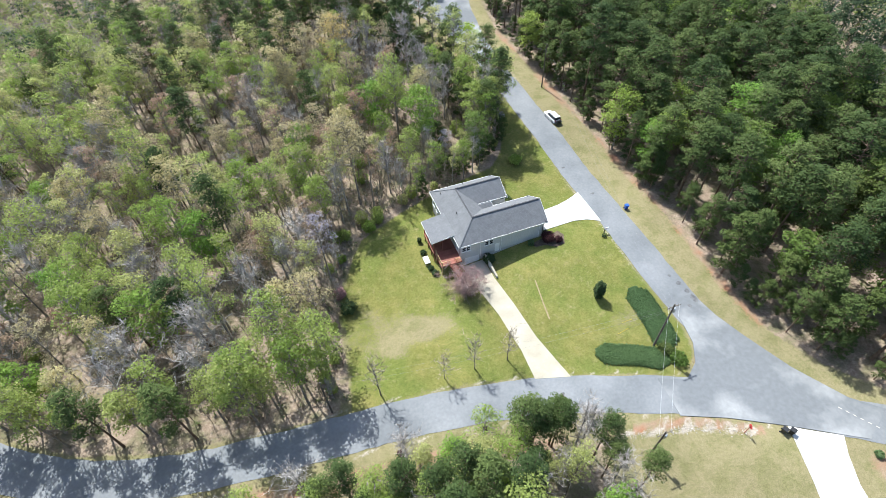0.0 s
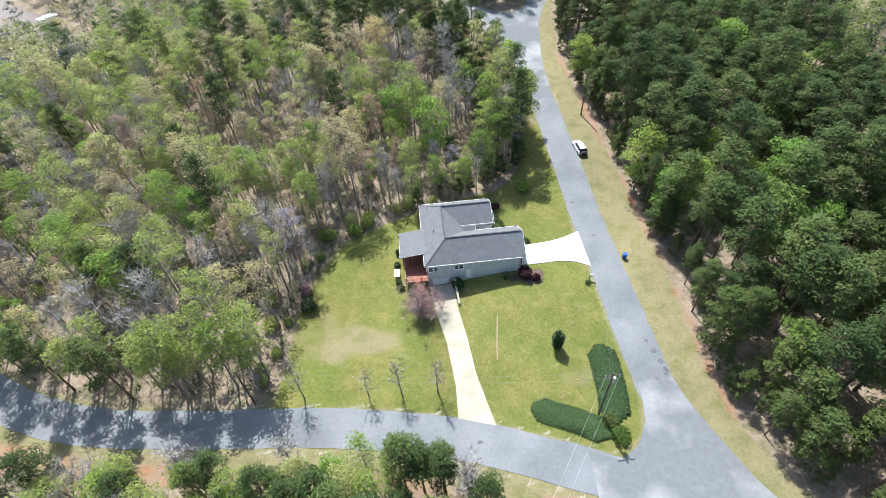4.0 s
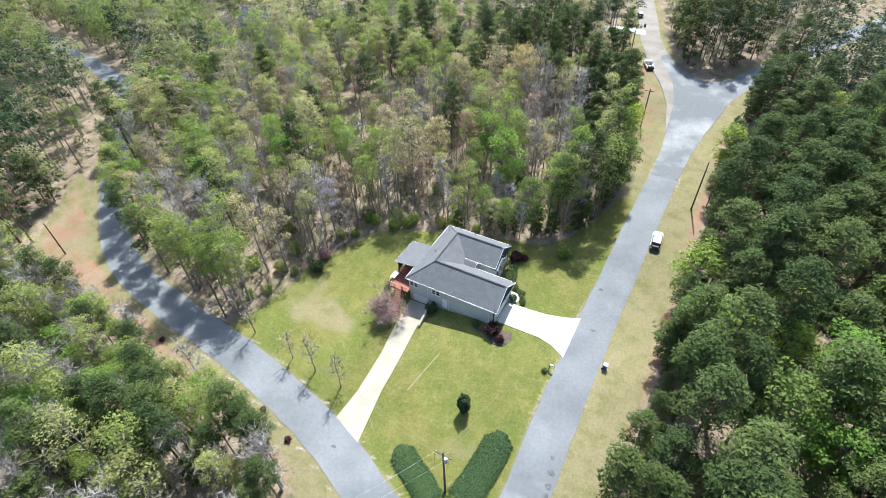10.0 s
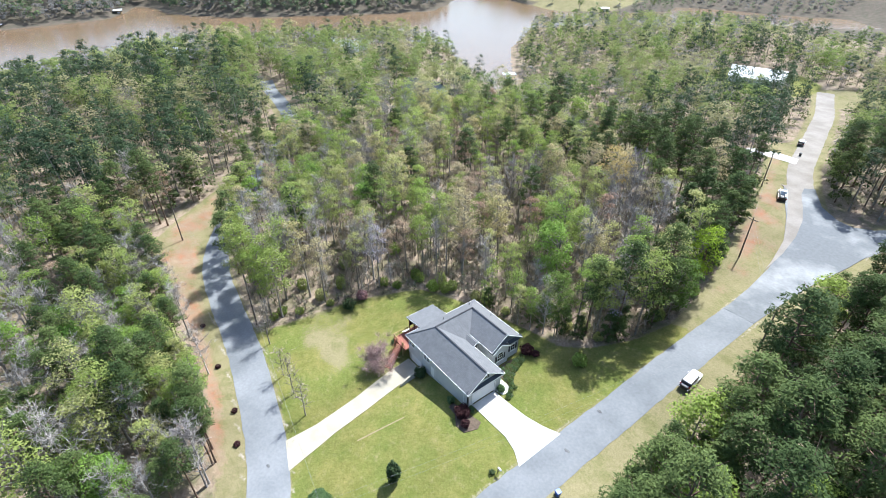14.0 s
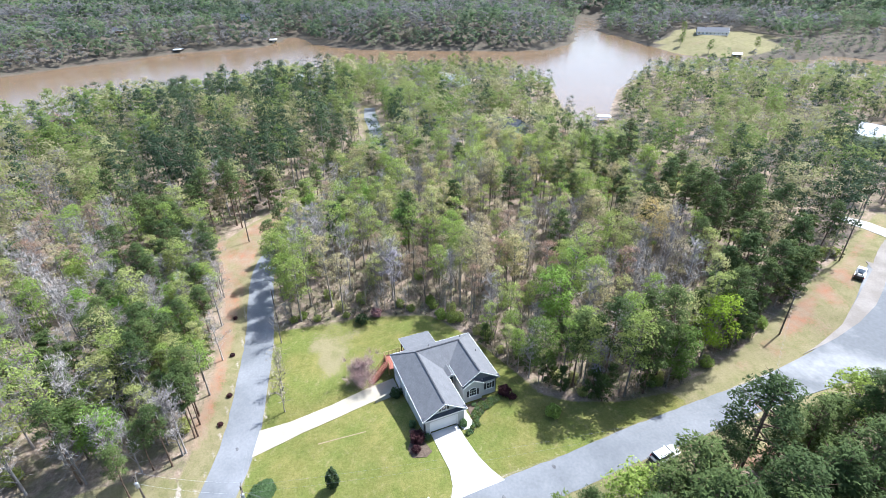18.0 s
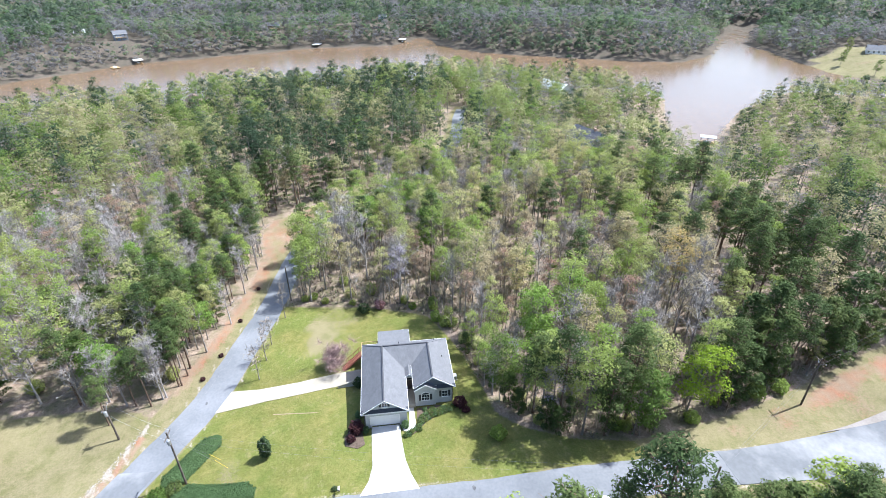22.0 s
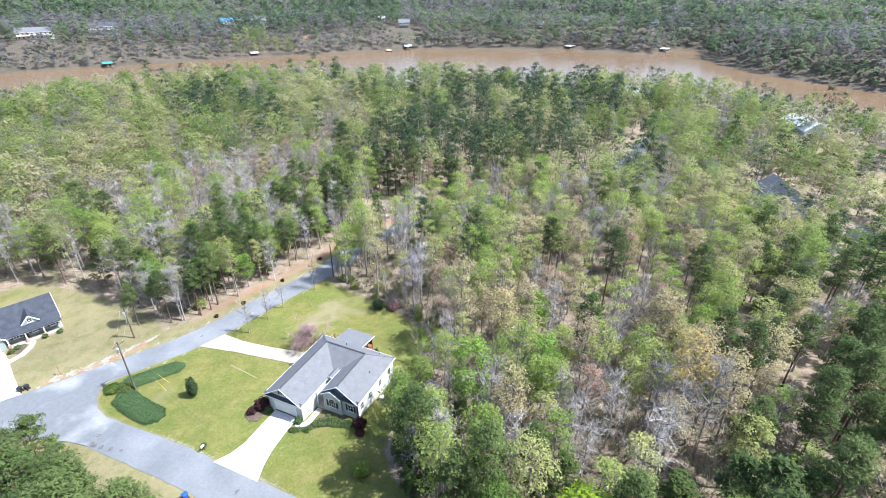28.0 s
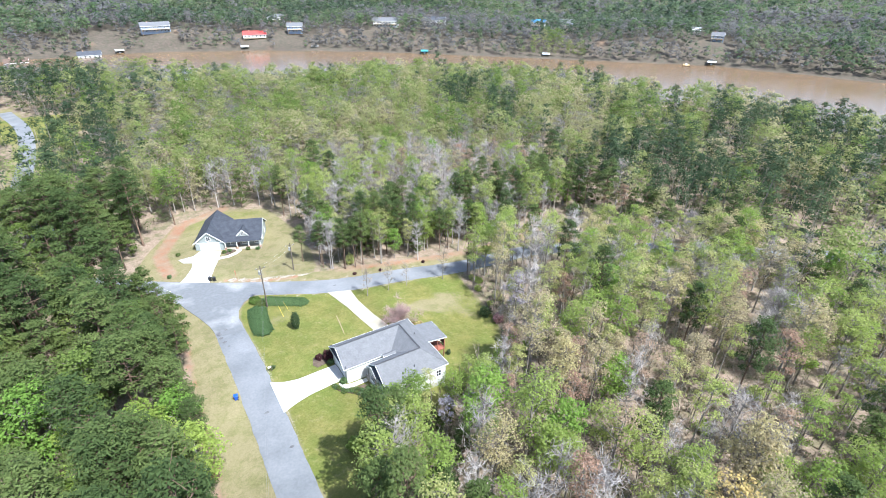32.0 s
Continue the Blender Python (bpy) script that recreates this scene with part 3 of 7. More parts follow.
tagged(ribbon("road_through", L_THROUGH, 6.0, 0.05, M_ASPHALT, 1), "weathered grey asphalt side road curving past the lawn", "road", kind="structure")
tagged(ribbon("road_street", L_STREET, 6.0, 0.06, M_ASPHALT, 2), "weathered grey asphalt street beside the front lawn", "road", kind="structure")
tagged(ribbon("road_branch", [p for p in L_BRANCH if p[1] > 103], 6.4, 0.07, M_SAND, 3), "sandy gravel road branching off between the trees", "road", kind="structure")
tagged(ribbon("road_south", L_SOUTH, 6.0, 0.06, M_ASPHALT, 4), "distant grey asphalt road among the woods", "road", kind="structure")
tagged(drape("road_junction", [(27.4, -29), (28.2, -34), (29.6, -38.5), (32.4, -46), (36.2, -52.8), (39.5, -56), (34, -58.5), (25.3, -53.2), (18.1, -49.1), (12, -46.3), (12.5, -40.2), (16.4, -42), (19.5, -40), (21.4, -37), (22.3, -33), (22.2, -29)], 0.125, M_WORN, 1.2, 0.14), "wide worn asphalt junction of two roads", "road", kind="structure")
tagged(drape("road_fork", [(22.75, 46), (28.4, 46), (29.2, 58), (30.3, 68), (32.4, 79), (35.5, 101), (34.5, 104.5), (30.5, 99), (27, 96.5), (23.5, 97), (18.5, 101), (13.5, 109.5), (7.5, 105), (15.3, 88.5), (19.9, 77), (21.9, 66), (22.6, 56)], 0.125, M_WORN, 1.2, 0.14), "pale worn asphalt at a fork in the road", "road", kind="structure")

tagged(drape("sand_shoulder", [(21.75, 64), (21.3, 74), (20.4, 82), (18.4, 90), (15.6, 97), (12.4, 104), (11.4, 108), (6.4, 106), (9.3, 103.8), (15.0, 89.6), (19.3, 78.4), (21.1, 69)], 0.145, M_SAND, 1.2, 0.14), "pale sand and gravel washed over the edge of the fork", "road", kind="structure")

# ---- trees ----


def tube(verts, faces, path, radii, sides):
    """Adds a tapered tube along a path to the lists, as triangles."""
    base = len(verts)
    for i, (p, r) in enumerate(zip(path, radii)):
        a = path[min(i + 1, len(path) - 1)] - path[max(i - 1, 0)]
        a = a / (np.linalg.norm(a) + 1e-9)
        u = np.cross(a, (0.31, 0.95, 0.1))
        u /= np.linalg.norm(u) + 1e-9
        w = np.cross(a, u)
        for k in range(sides):
            t = 2 * math.pi * k / sides
            verts.append(p + r * (u * math.cos(t) + w * math.sin(t)))
    for i in range(len(path) - 1):
        for k in range(sides):
            a, b = base + i * sides + k, base + i * sides + (k + 1) % sides
            faces += [(a, b, b + sides), (a, b + sides, a + sides)]


def leaf_sprays(centres, size, r, middle, lift=0.75, ruffle=0.75, slim=1.0, loose=0.5):
    """Irregular little three-sided sprays of leaves that face up and outwards."""
    n = len(centres)
    out = centres - middle
    out /= np.linalg.norm(out, axis=1)[:, None] + 1e-9
    face = r.normal(size=(n, 3)) * loose + out * (1 - loose) + np.array([0, 0, lift + 0.15])
    face /= np.linalg.norm(face, axis=1)[:, None] + 1e-9
    u = np.cross(face, r.normal(size=(n, 3)))
    u /= np.linalg.norm(u, axis=1)[:, None] + 1e-9
    w = np.cross(face, u)
    s = size * r.uniform(0.65, 1.35, (n, 1))
    a = r.uniform(0, 6.283, n)
    tri = []
    for k in range(3):
        t = a + k * 2.094 + r.uniform(-0.35, 0.35, n)
        reach = s * r.uniform(0.7, 1.25, (n, 1))
        tri.append(centres + (u * np.cos(t)[:, None] / slim + w * np.sin(t)[:, None] * slim) * reach)
    soft = out * 0.55 + face * ruffle + np.array([0, 0, 0.35])
    soft /= np.linalg.norm(soft, axis=1)[:, None] + 1e-9
    return np.column_stack([np.stack(tri, 1).reshape(-1, 3), np.repeat(soft, 3, axis=0)]), np.arange(3 * n).reshape(-1, 3)


def dome(t):
    """Outline of a broad crown, from its foot (0) to its top (1)."""
    return (0.62 + 0.38 * min(1, t / 0.35)) * math.sqrt(max(0.0, 1 - (max(0.0, t - 0.35) / 0.68) ** 2))


def spire(t):
    """Outline of a conifer's crown."""
    return (0.55 + 0.45 * min(1, t / 0.22)) * max(0.0, 1 - (max(0.0, t - 0.2) / 0.83) ** 2) ** 0.7


def crown_frame(r, height, spread, start, count, outline, sides, thick=0.0105, bough=(0.26, 0.42), up=0.9):
    """Trunk and limbs, and the boughs at their ends: centres and sizes."""
    tv, tf, centres, sizes = [], [], [], []
    lean = r.uniform(-0.05, 0.05, 2)
    k = 7
    zs = np.linspace(0, 0.93, k)
    trunk = np.stack([lean[0] * height * zs ** 2 + r.normal(0, 0.1, k) * zs, lean[1] * height * zs ** 2 + r.normal(0, 0.1, k) * zs, zs * height], 1)
    tube(tv, tf, trunk, np.interp(zs, [0, 0.06, 0.93], [thick * 1.4 * height, thick * height, 0.003 * height]), sides)
    on_trunk = lambda z: np.array([np.interp(z, trunk[:, 2], trunk[:, j]) for j in range(3)])
    skew = r.normal(0, 0.12 * spread, 2)
    for i in range(count):
        t = ((i + r.uniform(0, 1)) / count) ** 0.85
        z = height * (start + (0.955 - start) * t)
        out = spread * outline(t) * math.sqrt(r.uniform(0.3, 1.0)) * 0.84 * r.uniform(0.8, 1.12)
        az = i * 2.4 + r.uniform(-0.5, 0.5)
        base = on_trunk(z)
        c = np.array([base[0] + math.cos(az) * out + skew[0] * t, base[1] + math.sin(az) * out + skew[1] * t, z])
        at = on_trunk(max(start * height * 0.75, z - out * up))
        mid = at * 0.5 + c * 0.5 + r.normal(0, 0.08, 3) * spread * 0.4 + np.array([0, 0, -0.06 * out])
        tube(tv, tf, [at, mid, c], [0.0055 * height, 0.0035 * height, 0.0012 * height], 3)
        for _ in range(2):
            e = c + r.normal(0, 0.22, 3) * spread
            tube(tv, tf, [mid, e], [0.0022 * height, 0.0008 * height], 3)
        centres.append(c)
        sizes.append(spread * r.uniform(*bough))
    top = on_trunk(height * 0.93)
    centres.append(top)
    sizes.append(spread * bough[0])
    return tv, tf, np.array(centres), np.array(sizes)


def bough_leaves(r, centres, sizes, leaves, leaf, middle, flat, slim, ruffle, loose):
    """Leaf sprays over the upper shell of every bough, with a few inside; their shading follows the bough's round."""
    p = sizes ** 2 / (sizes ** 2).sum()
    idx = r.choice(len(centres), leaves, p=p)
    d = r.normal(size=(leaves, 3))
    d[:, 2] = np.where(d[:, 2] < -0.25, -d[:, 2], d[:, 2])
    d /= np.linalg.norm(d, axis=1)[:, None]
    deep = np.where(r.uniform(size=leaves) < 0.75, r.uniform(0.8, 1.12, leaves), r.uniform(0.2, 0.9, leaves))
    lump = 1 + 0.22 * np.sin(d[:, 0] * 4.1 + idx * 1.7) * np.cos(d[:, 1] * 4.7 + idx * 2.3)
    c = centres[idx] + d * (sizes[idx] * deep * lump)[:, None] * (1, 1, flat)
    crown_out = c - middle
    crown_out /= np.linalg.norm(crown_out, axis=1)[:, None] + 1e-9
    round_ = d * 0.75 + crown_out * 0.6
    return leaf_sprays(c, leaf, r, c - round_, 0.25, ruffle, slim, loose)


def hardwood(seed, height, spread, leaves, leaf, start=0.38, limbs=18, sides=5, flat=0.72, bough=(0.26, 0.42)):
    """A broad-leaved tree: trunk, limbs, and leafy boughs that make up an uneven dome."""
    r = np.random.RandomState(seed)
    tv, tf, centres, sizes = crown_frame(r, height, spread, start, limbs, dome, sides, bough=bough)
    lv, lf = bough_leaves(r, centres, sizes, leaves, leaf, np.array([0, 0, height * (start + 0.9) * 0.45]), flat, 1.0, 0.55, 0.42)
    return np.array(tv), np.array(tf), lv, lf


def pine(seed, height, spread, leaves, leaf, start=0.5, sides=5, limbs=24):
    """A conifer: a straight trunk with tiers of flattened needle boughs."""
    r = np.random.RandomState(seed)
    tv, tf, centres, sizes = crown_frame(r, height, spread, start, limbs, spire, sides, 0.0095, (0.24, 0.38), 0.35)
    lv, lf = bough_leaves(r, centres, sizes, leaves, leaf, np.array([0, 0, height * (start + 0.9) * 0.45]), 0.6, 1.6, 0.45, 0.4)
    return np.array(tv), np.array(tf), lv, lf


def far_tree(seed, height, spread, boughs, leaves, leaf, start, outline, flat=0.75, bough=(0.34, 0.5)):
    """A tree for the distance: trunk, a few boughs and coarser leaf sprays."""
    r = np.random.RandomState(seed)
    tv, tf, centres, sizes = crown_frame(r, height, spread, start, boughs, outline, 3, bough=bough)
    lv, lf = bough_leaves(r, centres, sizes, leaves, leaf, np.array([0, 0, height * (start + 0.9) * 0.42]), flat, 1.0, 0.22, 0.3)
    return np.array(tv), np.array(tf), lv, lf


def bare(seed, height, spread, twigs, sides=5, start=0.25, thick=0.035):
    """A leafless tree: limbs, branches and many fine twigs."""
    r = np.random.RandomState(seed)
    tv, tf, lv, lf, _ = [], [], [], [], 0
    a, b, q, w = hardwood(seed, height, spread, 4, 0.1, start, 18, sides)
    n = twigs
    ends = a[r.randint(len(a) // 3, len(a), n)]
    d = r.normal(0, 1, (n, 3)) + np.array([0, 0, 0.7])
    mid = np.array([0, 0, height * 0.45])
    d += (ends - mid) * np.array([0.25, 0.25, 0.1]) / (spread * 0.5)
    d /= np.linalg.norm(d, axis=1)[:, None]
    ln = r.uniform(0.12, 0.34, (n, 1)) * spread
    side = np.cross(d, r.normal(0, 1, (n, 3)))
    side /= np.linalg.norm(side, axis=1)[:, None] + 1e-9
    t = thick
    tri = np.stack([ends - side * t, ends + side * t, ends + d * ln], 1)
    e2 = ends + d * ln * r.uniform(0.35, 0.8, (n, 1))
    d2 = d + r.normal(0, 0.6, (n, 3))
    tri2 = np.stack([e2 - side * t * 0.8, e2 + side * t * 0.8, e2 + d2 * ln * 0.6], 1)
    tri3 = np.stack([e2 - side * t * 0.8, e2 + side * t * 0.8, e2 + (d - r.normal(0, 0.5, (n, 3))) * ln * 0.6], 1)
    lv = np.concatenate([tri, tri2, tri3]).reshape(-1, 3)
    return a, b, lv, np.arange(len(lv)).reshape(-1, 3)


def bush(seed, width, height, leaves, leaf):
    """A low shrub: a few stems and a rounded uneven mass of leaves."""
    r = np.random.RandomState(seed)
    tv, tf = [], []
    for i in range(6):
        az = i * 1.05 + r.uniform(0, 0.5)
        e = np.array([math.cos(az) * width * 0.3, math.sin(az) * width * 0.3, height * r.uniform(0.6, 0.85)])
        tube(tv, tf, [np.zeros(3), e * np.array([0.35, 0.35, 0.5]), e], [0.05, 0.035, 0.015], 3)
    n = r.normal(size=(leaves, 3))
    n /= np.linalg.norm(n, axis=1)[:, None]
    lump = 1 + 0.2 * np.sin(n[:, 0] * 5 + seed) * np.cos(n[:, 1] * 4 + seed * 2)
    c = n * (r.uniform(0.35, 1, (leaves, 1)) ** 0.5) * lump[:, None] * np.array([width / 2, width / 2, height / 2]) + np.array([0, 0, height * 0.52])
    c[:, 2] = np.maximum(c[:, 2], 0.06)
    lv, lf = leaf_sprays(c, leaf, r, np.array([0, 0, height * 0.3]), 0.4)
    return np.array(tv), np.array(tf), lv, lf


def tree_meshes(name, made, bark):
    tv, tf, lv, lf = made
    t = array_mesh(name + "_trunk", tv, tf, bark, True)
    c = array_mesh(name + "_crown", lv, lf, M_OAK)
    return t, c


SPECIES = {
    "oak": [tree_meshes("oak", hardwood(10 + i, 17.0 + 1.3 * i, 3.5 + 0.35 * i, 1900, 0.185, 0.42, 20), M_BARK) for i in range(4)],
    "thin": [tree_meshes("thin", hardwood(30 + i, 16.0 + 1.5 * i, 2.6 + 0.25 * i, 1050, 0.165, 0.44, 14), M_BARK) for i in range(4)],
    "full": [tree_meshes("full", hardwood(50 + i, 14.5 + 1.5 * i, 3.7 + 0.3 * i, 2900, 0.20, 0.28, 24), M_BARK) for i in range(3)],
    "pine": [tree_meshes("pine", pine(70 + i, 20 + 1.3 * i, 3.3 + 0.2 * i, 2750, 0.185, 0.42 + 0.03 * i), M_PINE_BARK) for i in range(4)],
    "cedar": [tree_meshes("cedar", pine(90 + i, 12 + 1.5 * i, 3.0, 2300, 0.20, 0.10), M_PINE_BARK) for i in range(3)],
    "bare": [tree_meshes("bare", bare(110 + i, 16 + 1.5 * i, 3.6 + 0.4 * i, 520), M_TWIG) for i in range(3)],
    "sapling": [tree_meshes("sapling", bare(130 + i, 6.0 + 0.7 * i, 1.8, 90, 4, 0.3), M_BARK) for i in range(2)],
    "shrub": [tree_meshes("shrub", bush(150 + i, 3.2, 2.6 + 0.5 * i, 800, 0.2), M_BARK) for i in range(3)],
}
KINDS = {  # kind: species, leaf material, label, category
    "oak_tree": ("oak", M_OAK, "tall oak tree with sparse yellow-green spring leaves", "tree"),
    "hickory_tree": ("thin", M_OAK, "slender hardwood tree with thin new green leaves", "tree"),
    "catkin_oak": ("oak", M_TAN, "oak tree hung with tan and golden catkins", "tree"),
    "budding_tree": ("thin", M_TAN, "slender hardwood tree with tan buds breaking", "tree"),
    "golden_oak": ("oak", M_GOLD, "oak tree hung with golden orange catkins", "tree"),
    "lime_tree": ("full", M_LIME, "rounded tree in vivid yellow-green leaf at the woods' edge", "tree"),
    "maple_tree": ("thin", M_RED, "slender maple tree with reddish brown spring buds", "tree"),
    "sweetgum_tree": ("full", M_BRIGHT, "full tree in bright fresh green leaf", "tree"),
    "broad_oak": ("full", M_DENSE, "broad oak in dense new leaf at the lawn's edge", "tree"),
    "forest_pine": ("pine", M_PINE, "tall dense green pine in the pine woods beyond the verge", "tree"),
    "pine_tree": ("pine", M_PINE, "tall dark green pine with a bare lower trunk", "tree"),
    "cedar_tree": ("cedar", M_OLIVE, "bushy olive green cedar at the edge of the woods", "tree"),
    "bare_tree": ("bare", M_TWIG, "leafless grey tree with fine pale twigs", "tree"),
    "blossom_tree": ("thin", M_LILAC, "tree with pale lilac blossom at the woods' edge", "tree"),
    "understory_shrub": ("shrub", M_OAK, "low shrub with new green leaves under the trees", "shrub"),
}
tree_count = 0


def plant(kind, x, y, size=1.0, turn=None, variant=None, label="", sink=0.1, wide=1.0):
    global tree_count
    tree_count += 1
    species, leaves, text, category = KINDS[kind]
    pool = SPECIES[species]
    trunk_me, crown_me = pool[variant if variant is not None else rnd.randint(0, len(pool) - 1)]
    root = new(kind)
    root.empty_display_size = 0.3
    root.matrix_world = pose(x, y, hz(x, y) - sink, 0, 0, turn if turn is not None else rnd.uniform(0, 360)) @ Matrix.Diagonal((size * wide, size * wide, size * rnd.uniform(0.92, 1.1), 1))
    tagged(root, label or text, category, group="trees of the woods")
    trunk = new("trunk", trunk_me)
    trunk.parent = root
    crown = new("crown", crown_me)
    crown.parent = root
    crown.material_slots[0].link = "OBJECT"
    crown.material_slots[0].material = leaves
    return root


rnd = random.Random(5)
# trees that stand out, seen from all sides
LANDMARKS = [("lime_tree", 15.2, 45.0, 0.92), ("catkin_oak", -19.4, 25, 1.0), ("sweetgum_tree", -2.9, 25.2, 1.12), ("sweetgum_tree", -10.5, 33.3, 1.0), ("golden_oak", -13.4, 57, 1.0), ("bare_tree", -6.5, 55.1, 1.1), ("catkin_oak", -27, 52.8, 0.95), ("blossom_tree", 0, 19, 0.6),
             ("blossom_tree", 13.4, 22.6, 0.72), ("sweetgum_tree", 55.5, -14.5, 1.05), ("sweetgum_tree", 51.5, -12.0, 0.95), ("sweetgum_tree", 71, -8, 1.0), ("sweetgum_tree", 49, -1, 0.9), ("sweetgum_tree", 53, 74, 0.9), ("sweetgum_tree", 47.5, 54, 0.9), ("sweetgum_tree", 56, 29, 0.9), ("sweetgum_tree", -57, -7, 0.9), ("maple_tree", -17.8, 13.3, 0.8),
             ("sweetgum_tree", -21.5, -42, 0.62), ("pine_tree", -7.5, -43, 0.62), ("bare_tree", -27, -38.5, 0.75), ("pine_tree", -38.5, -41, 0.62), ("sweetgum_tree", -43, -47, 0.65), ("bare_tree", -53, -42, 0.8),
             ("pine_tree", -12.5, -46.5, 0.6), ("hickory_tree", -17, -41, 0.75), ("pine_tree", -3, -49.5, 0.55), ("pine_tree", 1, -52.5, 0.55), ("pine_tree", -33, -44, 0.6), ("bare_tree", -9, -48, 0.7),
             ("hickory_tree", 3, 16.8, 0.66), ("cedar_tree", 7.0, 17, 0.6), ("hickory_tree", 8.6, 19.0, 0.9), ("oak_tree", 11.4, 21.6, 0.98), ("pine_tree", 14.0, 23.6, 0.88), ("oak_tree", 16.0, 27.0, 0.95), ("bare_tree", 12.2, 26.0, 0.95), ("pine_tree", 16.8, 30.4, 0.88), ("cedar_tree", 10.0, 18.0, 0.5), ("cedar_tree", 15.2, 22.8, 0.5), ("broad_oak", 17.4, 35, 0.95), ("oak_tree", 8.4, 23.4, 1.0), ("pine_tree", 15.4, 34.2, 0.88), ("cedar_tree", 16.6, 37.5, 0.8), ("oak_tree", 13.0, 38.8, 0.9), ("pine_tree", 14.4, 51, 0.85), ("cedar_tree", 13.6, 55, 1.0), ("cedar_tree", 11.0, 61, 1.1), ("pine_tree", 10.4, 66, 0.85), ("cedar_tree", 7.4, 73, 1.1), ("cedar_tree", 5.4, 80, 1.1),
             ("cedar_tree", 19.5, 106, 1.15), ("pine_tree", 17.0, 112, 0.85), ("pine_tree", 22.0, 111, 0.9), ("cedar_tree", 14.5, 117, 1.15), ("cedar_tree", 31.5, 110.5, 1.1), ("pine_tree", 27.5, 114, 0.9), ("pine_tree", 19, 119, 0.9), ("cedar_tree", 35.5, 117, 1.1), ("pine_tree", 31, 120, 0.9), ("cedar_tree", 12, 126, 1.1), ("pine_tree", 24, 122, 0.9), ("oak_tree", -4, 14.5, 0.62), ("hickory_tree", -0.6, 13.0, 0.55), ("oak_tree", 2.2, 13.6, 0.58), ("bare_tree", 4.6, 14.6, 0.7), ("broad_oak", 6.4, 16.4, 0.8), ("pine_tree", 9.8, 20.6, 0.85), ("hickory_tree", -8.5, 13.2, 0.6)]
spots = []
for kind, x, y, s in LANDMARKS:
    plant(kind, x, y, s)
    spots.append((x, y))
    if kind == "lime_tree":  # it stands free on the side of the road
        spots += [(x + 3, y - 2), (x + 3, y + 2), (x + 1, y - 4.5), (x + 1, y + 4), (x + 4, y)]


def free_land(x, y, margin):
    """Where woods may stand: off roads, lawns, clearings and water."""
    ok = road_distance(x, y) > 5.0 + margin
    for p, m in ((WOODS_EDGE, margin), (VERGE_EAST, margin), (NEIGHBOUR_LOT, margin), (NORTH_STRIP, 0.3 * margin)):
        ok &= poly_distance(x, y, p) > m
    ok &= poly_distance(x, y, VERGE_SOUTH) > 0.4 * margin
    for cx, cy, r, k in CLEARINGS:
        ok &= np.hypot(x - cx, y - cy) > r
    ok &= poly_distance(x, y, LAKE) > 2.5
    return ok


def jittered(x0, x1, y0, y1, step, seed):
    r = np.random.RandomState(seed)
    gx, gy = np.meshgrid(np.arange(x0, x1, step), np.arange(y0, y1, step))
    gx = gx + r.uniform(-0.48, 0.48, gx.shape) * step
    gy = gy + r.uniform(-0.48, 0.48, gy.shape) * step
    return gx.ravel(), gy.ravel()


def blob(x, y, cx, cy, rx, ry):
    return np.exp(-(((x - cx) / rx) ** 2 + ((y - cy) / ry) ** 2))


def pine_share(x, y):
    """How much of the woods is pine, by place."""
    e = smooth(33, 40, x) * 0.55 + 0.3 * smooth(20, 34, x) * smooth(60, 80, y)
    ridge = 0.85 * blob(x, y, -124, -42, 24, 58) + 0.75 * blob(x, y, -126, -162, 24, 22) + 0.85 * blob(x, y, -222, -60, 16, 20) + 0.85 * blob(x, y, -231, 0, 16, 16) + 0.6 * blob(x, y, -128, 40, 9, 9) + 0.6 * blob(x, y, -190, -15, 42, 45) + 0.7 * blob(x, y, -222, -28, 18, 26) + 0.55 * blob(x, y, -146, 6, 22, 24) + 0.8 * blob(x, y, -106, -26, 26, 16)
    street = 0.75 * np.exp(-((x - 12 + (y - 60) * 0.32) / 6) ** 2) * smooth(34, 55, y) + 0.75 * blob(x, y, -14, 86, 33, 19) + 0.45 * blob(x, y, -52, 50, 17, 11)
    bend = 0.4 * np.exp(-(((x + 58) / 26) ** 2 + ((y + 15) / 12) ** 2))
    south = 0.2 * smooth(-36, -44, y) * smooth(-66, -56, y) * (1 - smooth(30, 60, x)) - 0.12 * smooth(-60, -75, y) * (1 - smooth(-10, 20, x)) * smooth(-110, -90, x)
    north = 0.12 * smooth(60, 110, y)
    north = north + 0.7 * np.exp(-((x - 12) / 45) ** 2 - ((y - 170) / 65) ** 2)
    groves = 0.34 * waves(x, y, 48, 77) * (1 - smooth(28, 36, x)) * smooth(60, 110, np.hypot(x, y))
    open_green = 0.5 * blob(x, y, -62, -160, 40, 40) + 0.5 * blob(x, y, -14, 48, 24, 17) + 0.5 * bare_share(x, y)
    return np.clip(0.05 + e + ridge + street + bend + south + north + groves + 0.2 * waves(x, y, 70, 21) - open_green, 0.02, 0.88)


def bare_share(x, y):
    """Where most of the hardwoods have no leaves yet."""
    return np.clip(0.8 * blob(x, y, -72, -72, 22, 20) + 0.5 * blob(x, y, -40, -88, 24, 12) + 0.45 * blob(x, y, -185, 105, 40, 30) + 0.4 * waves(x, y, 60, 91), 0, 0.8)


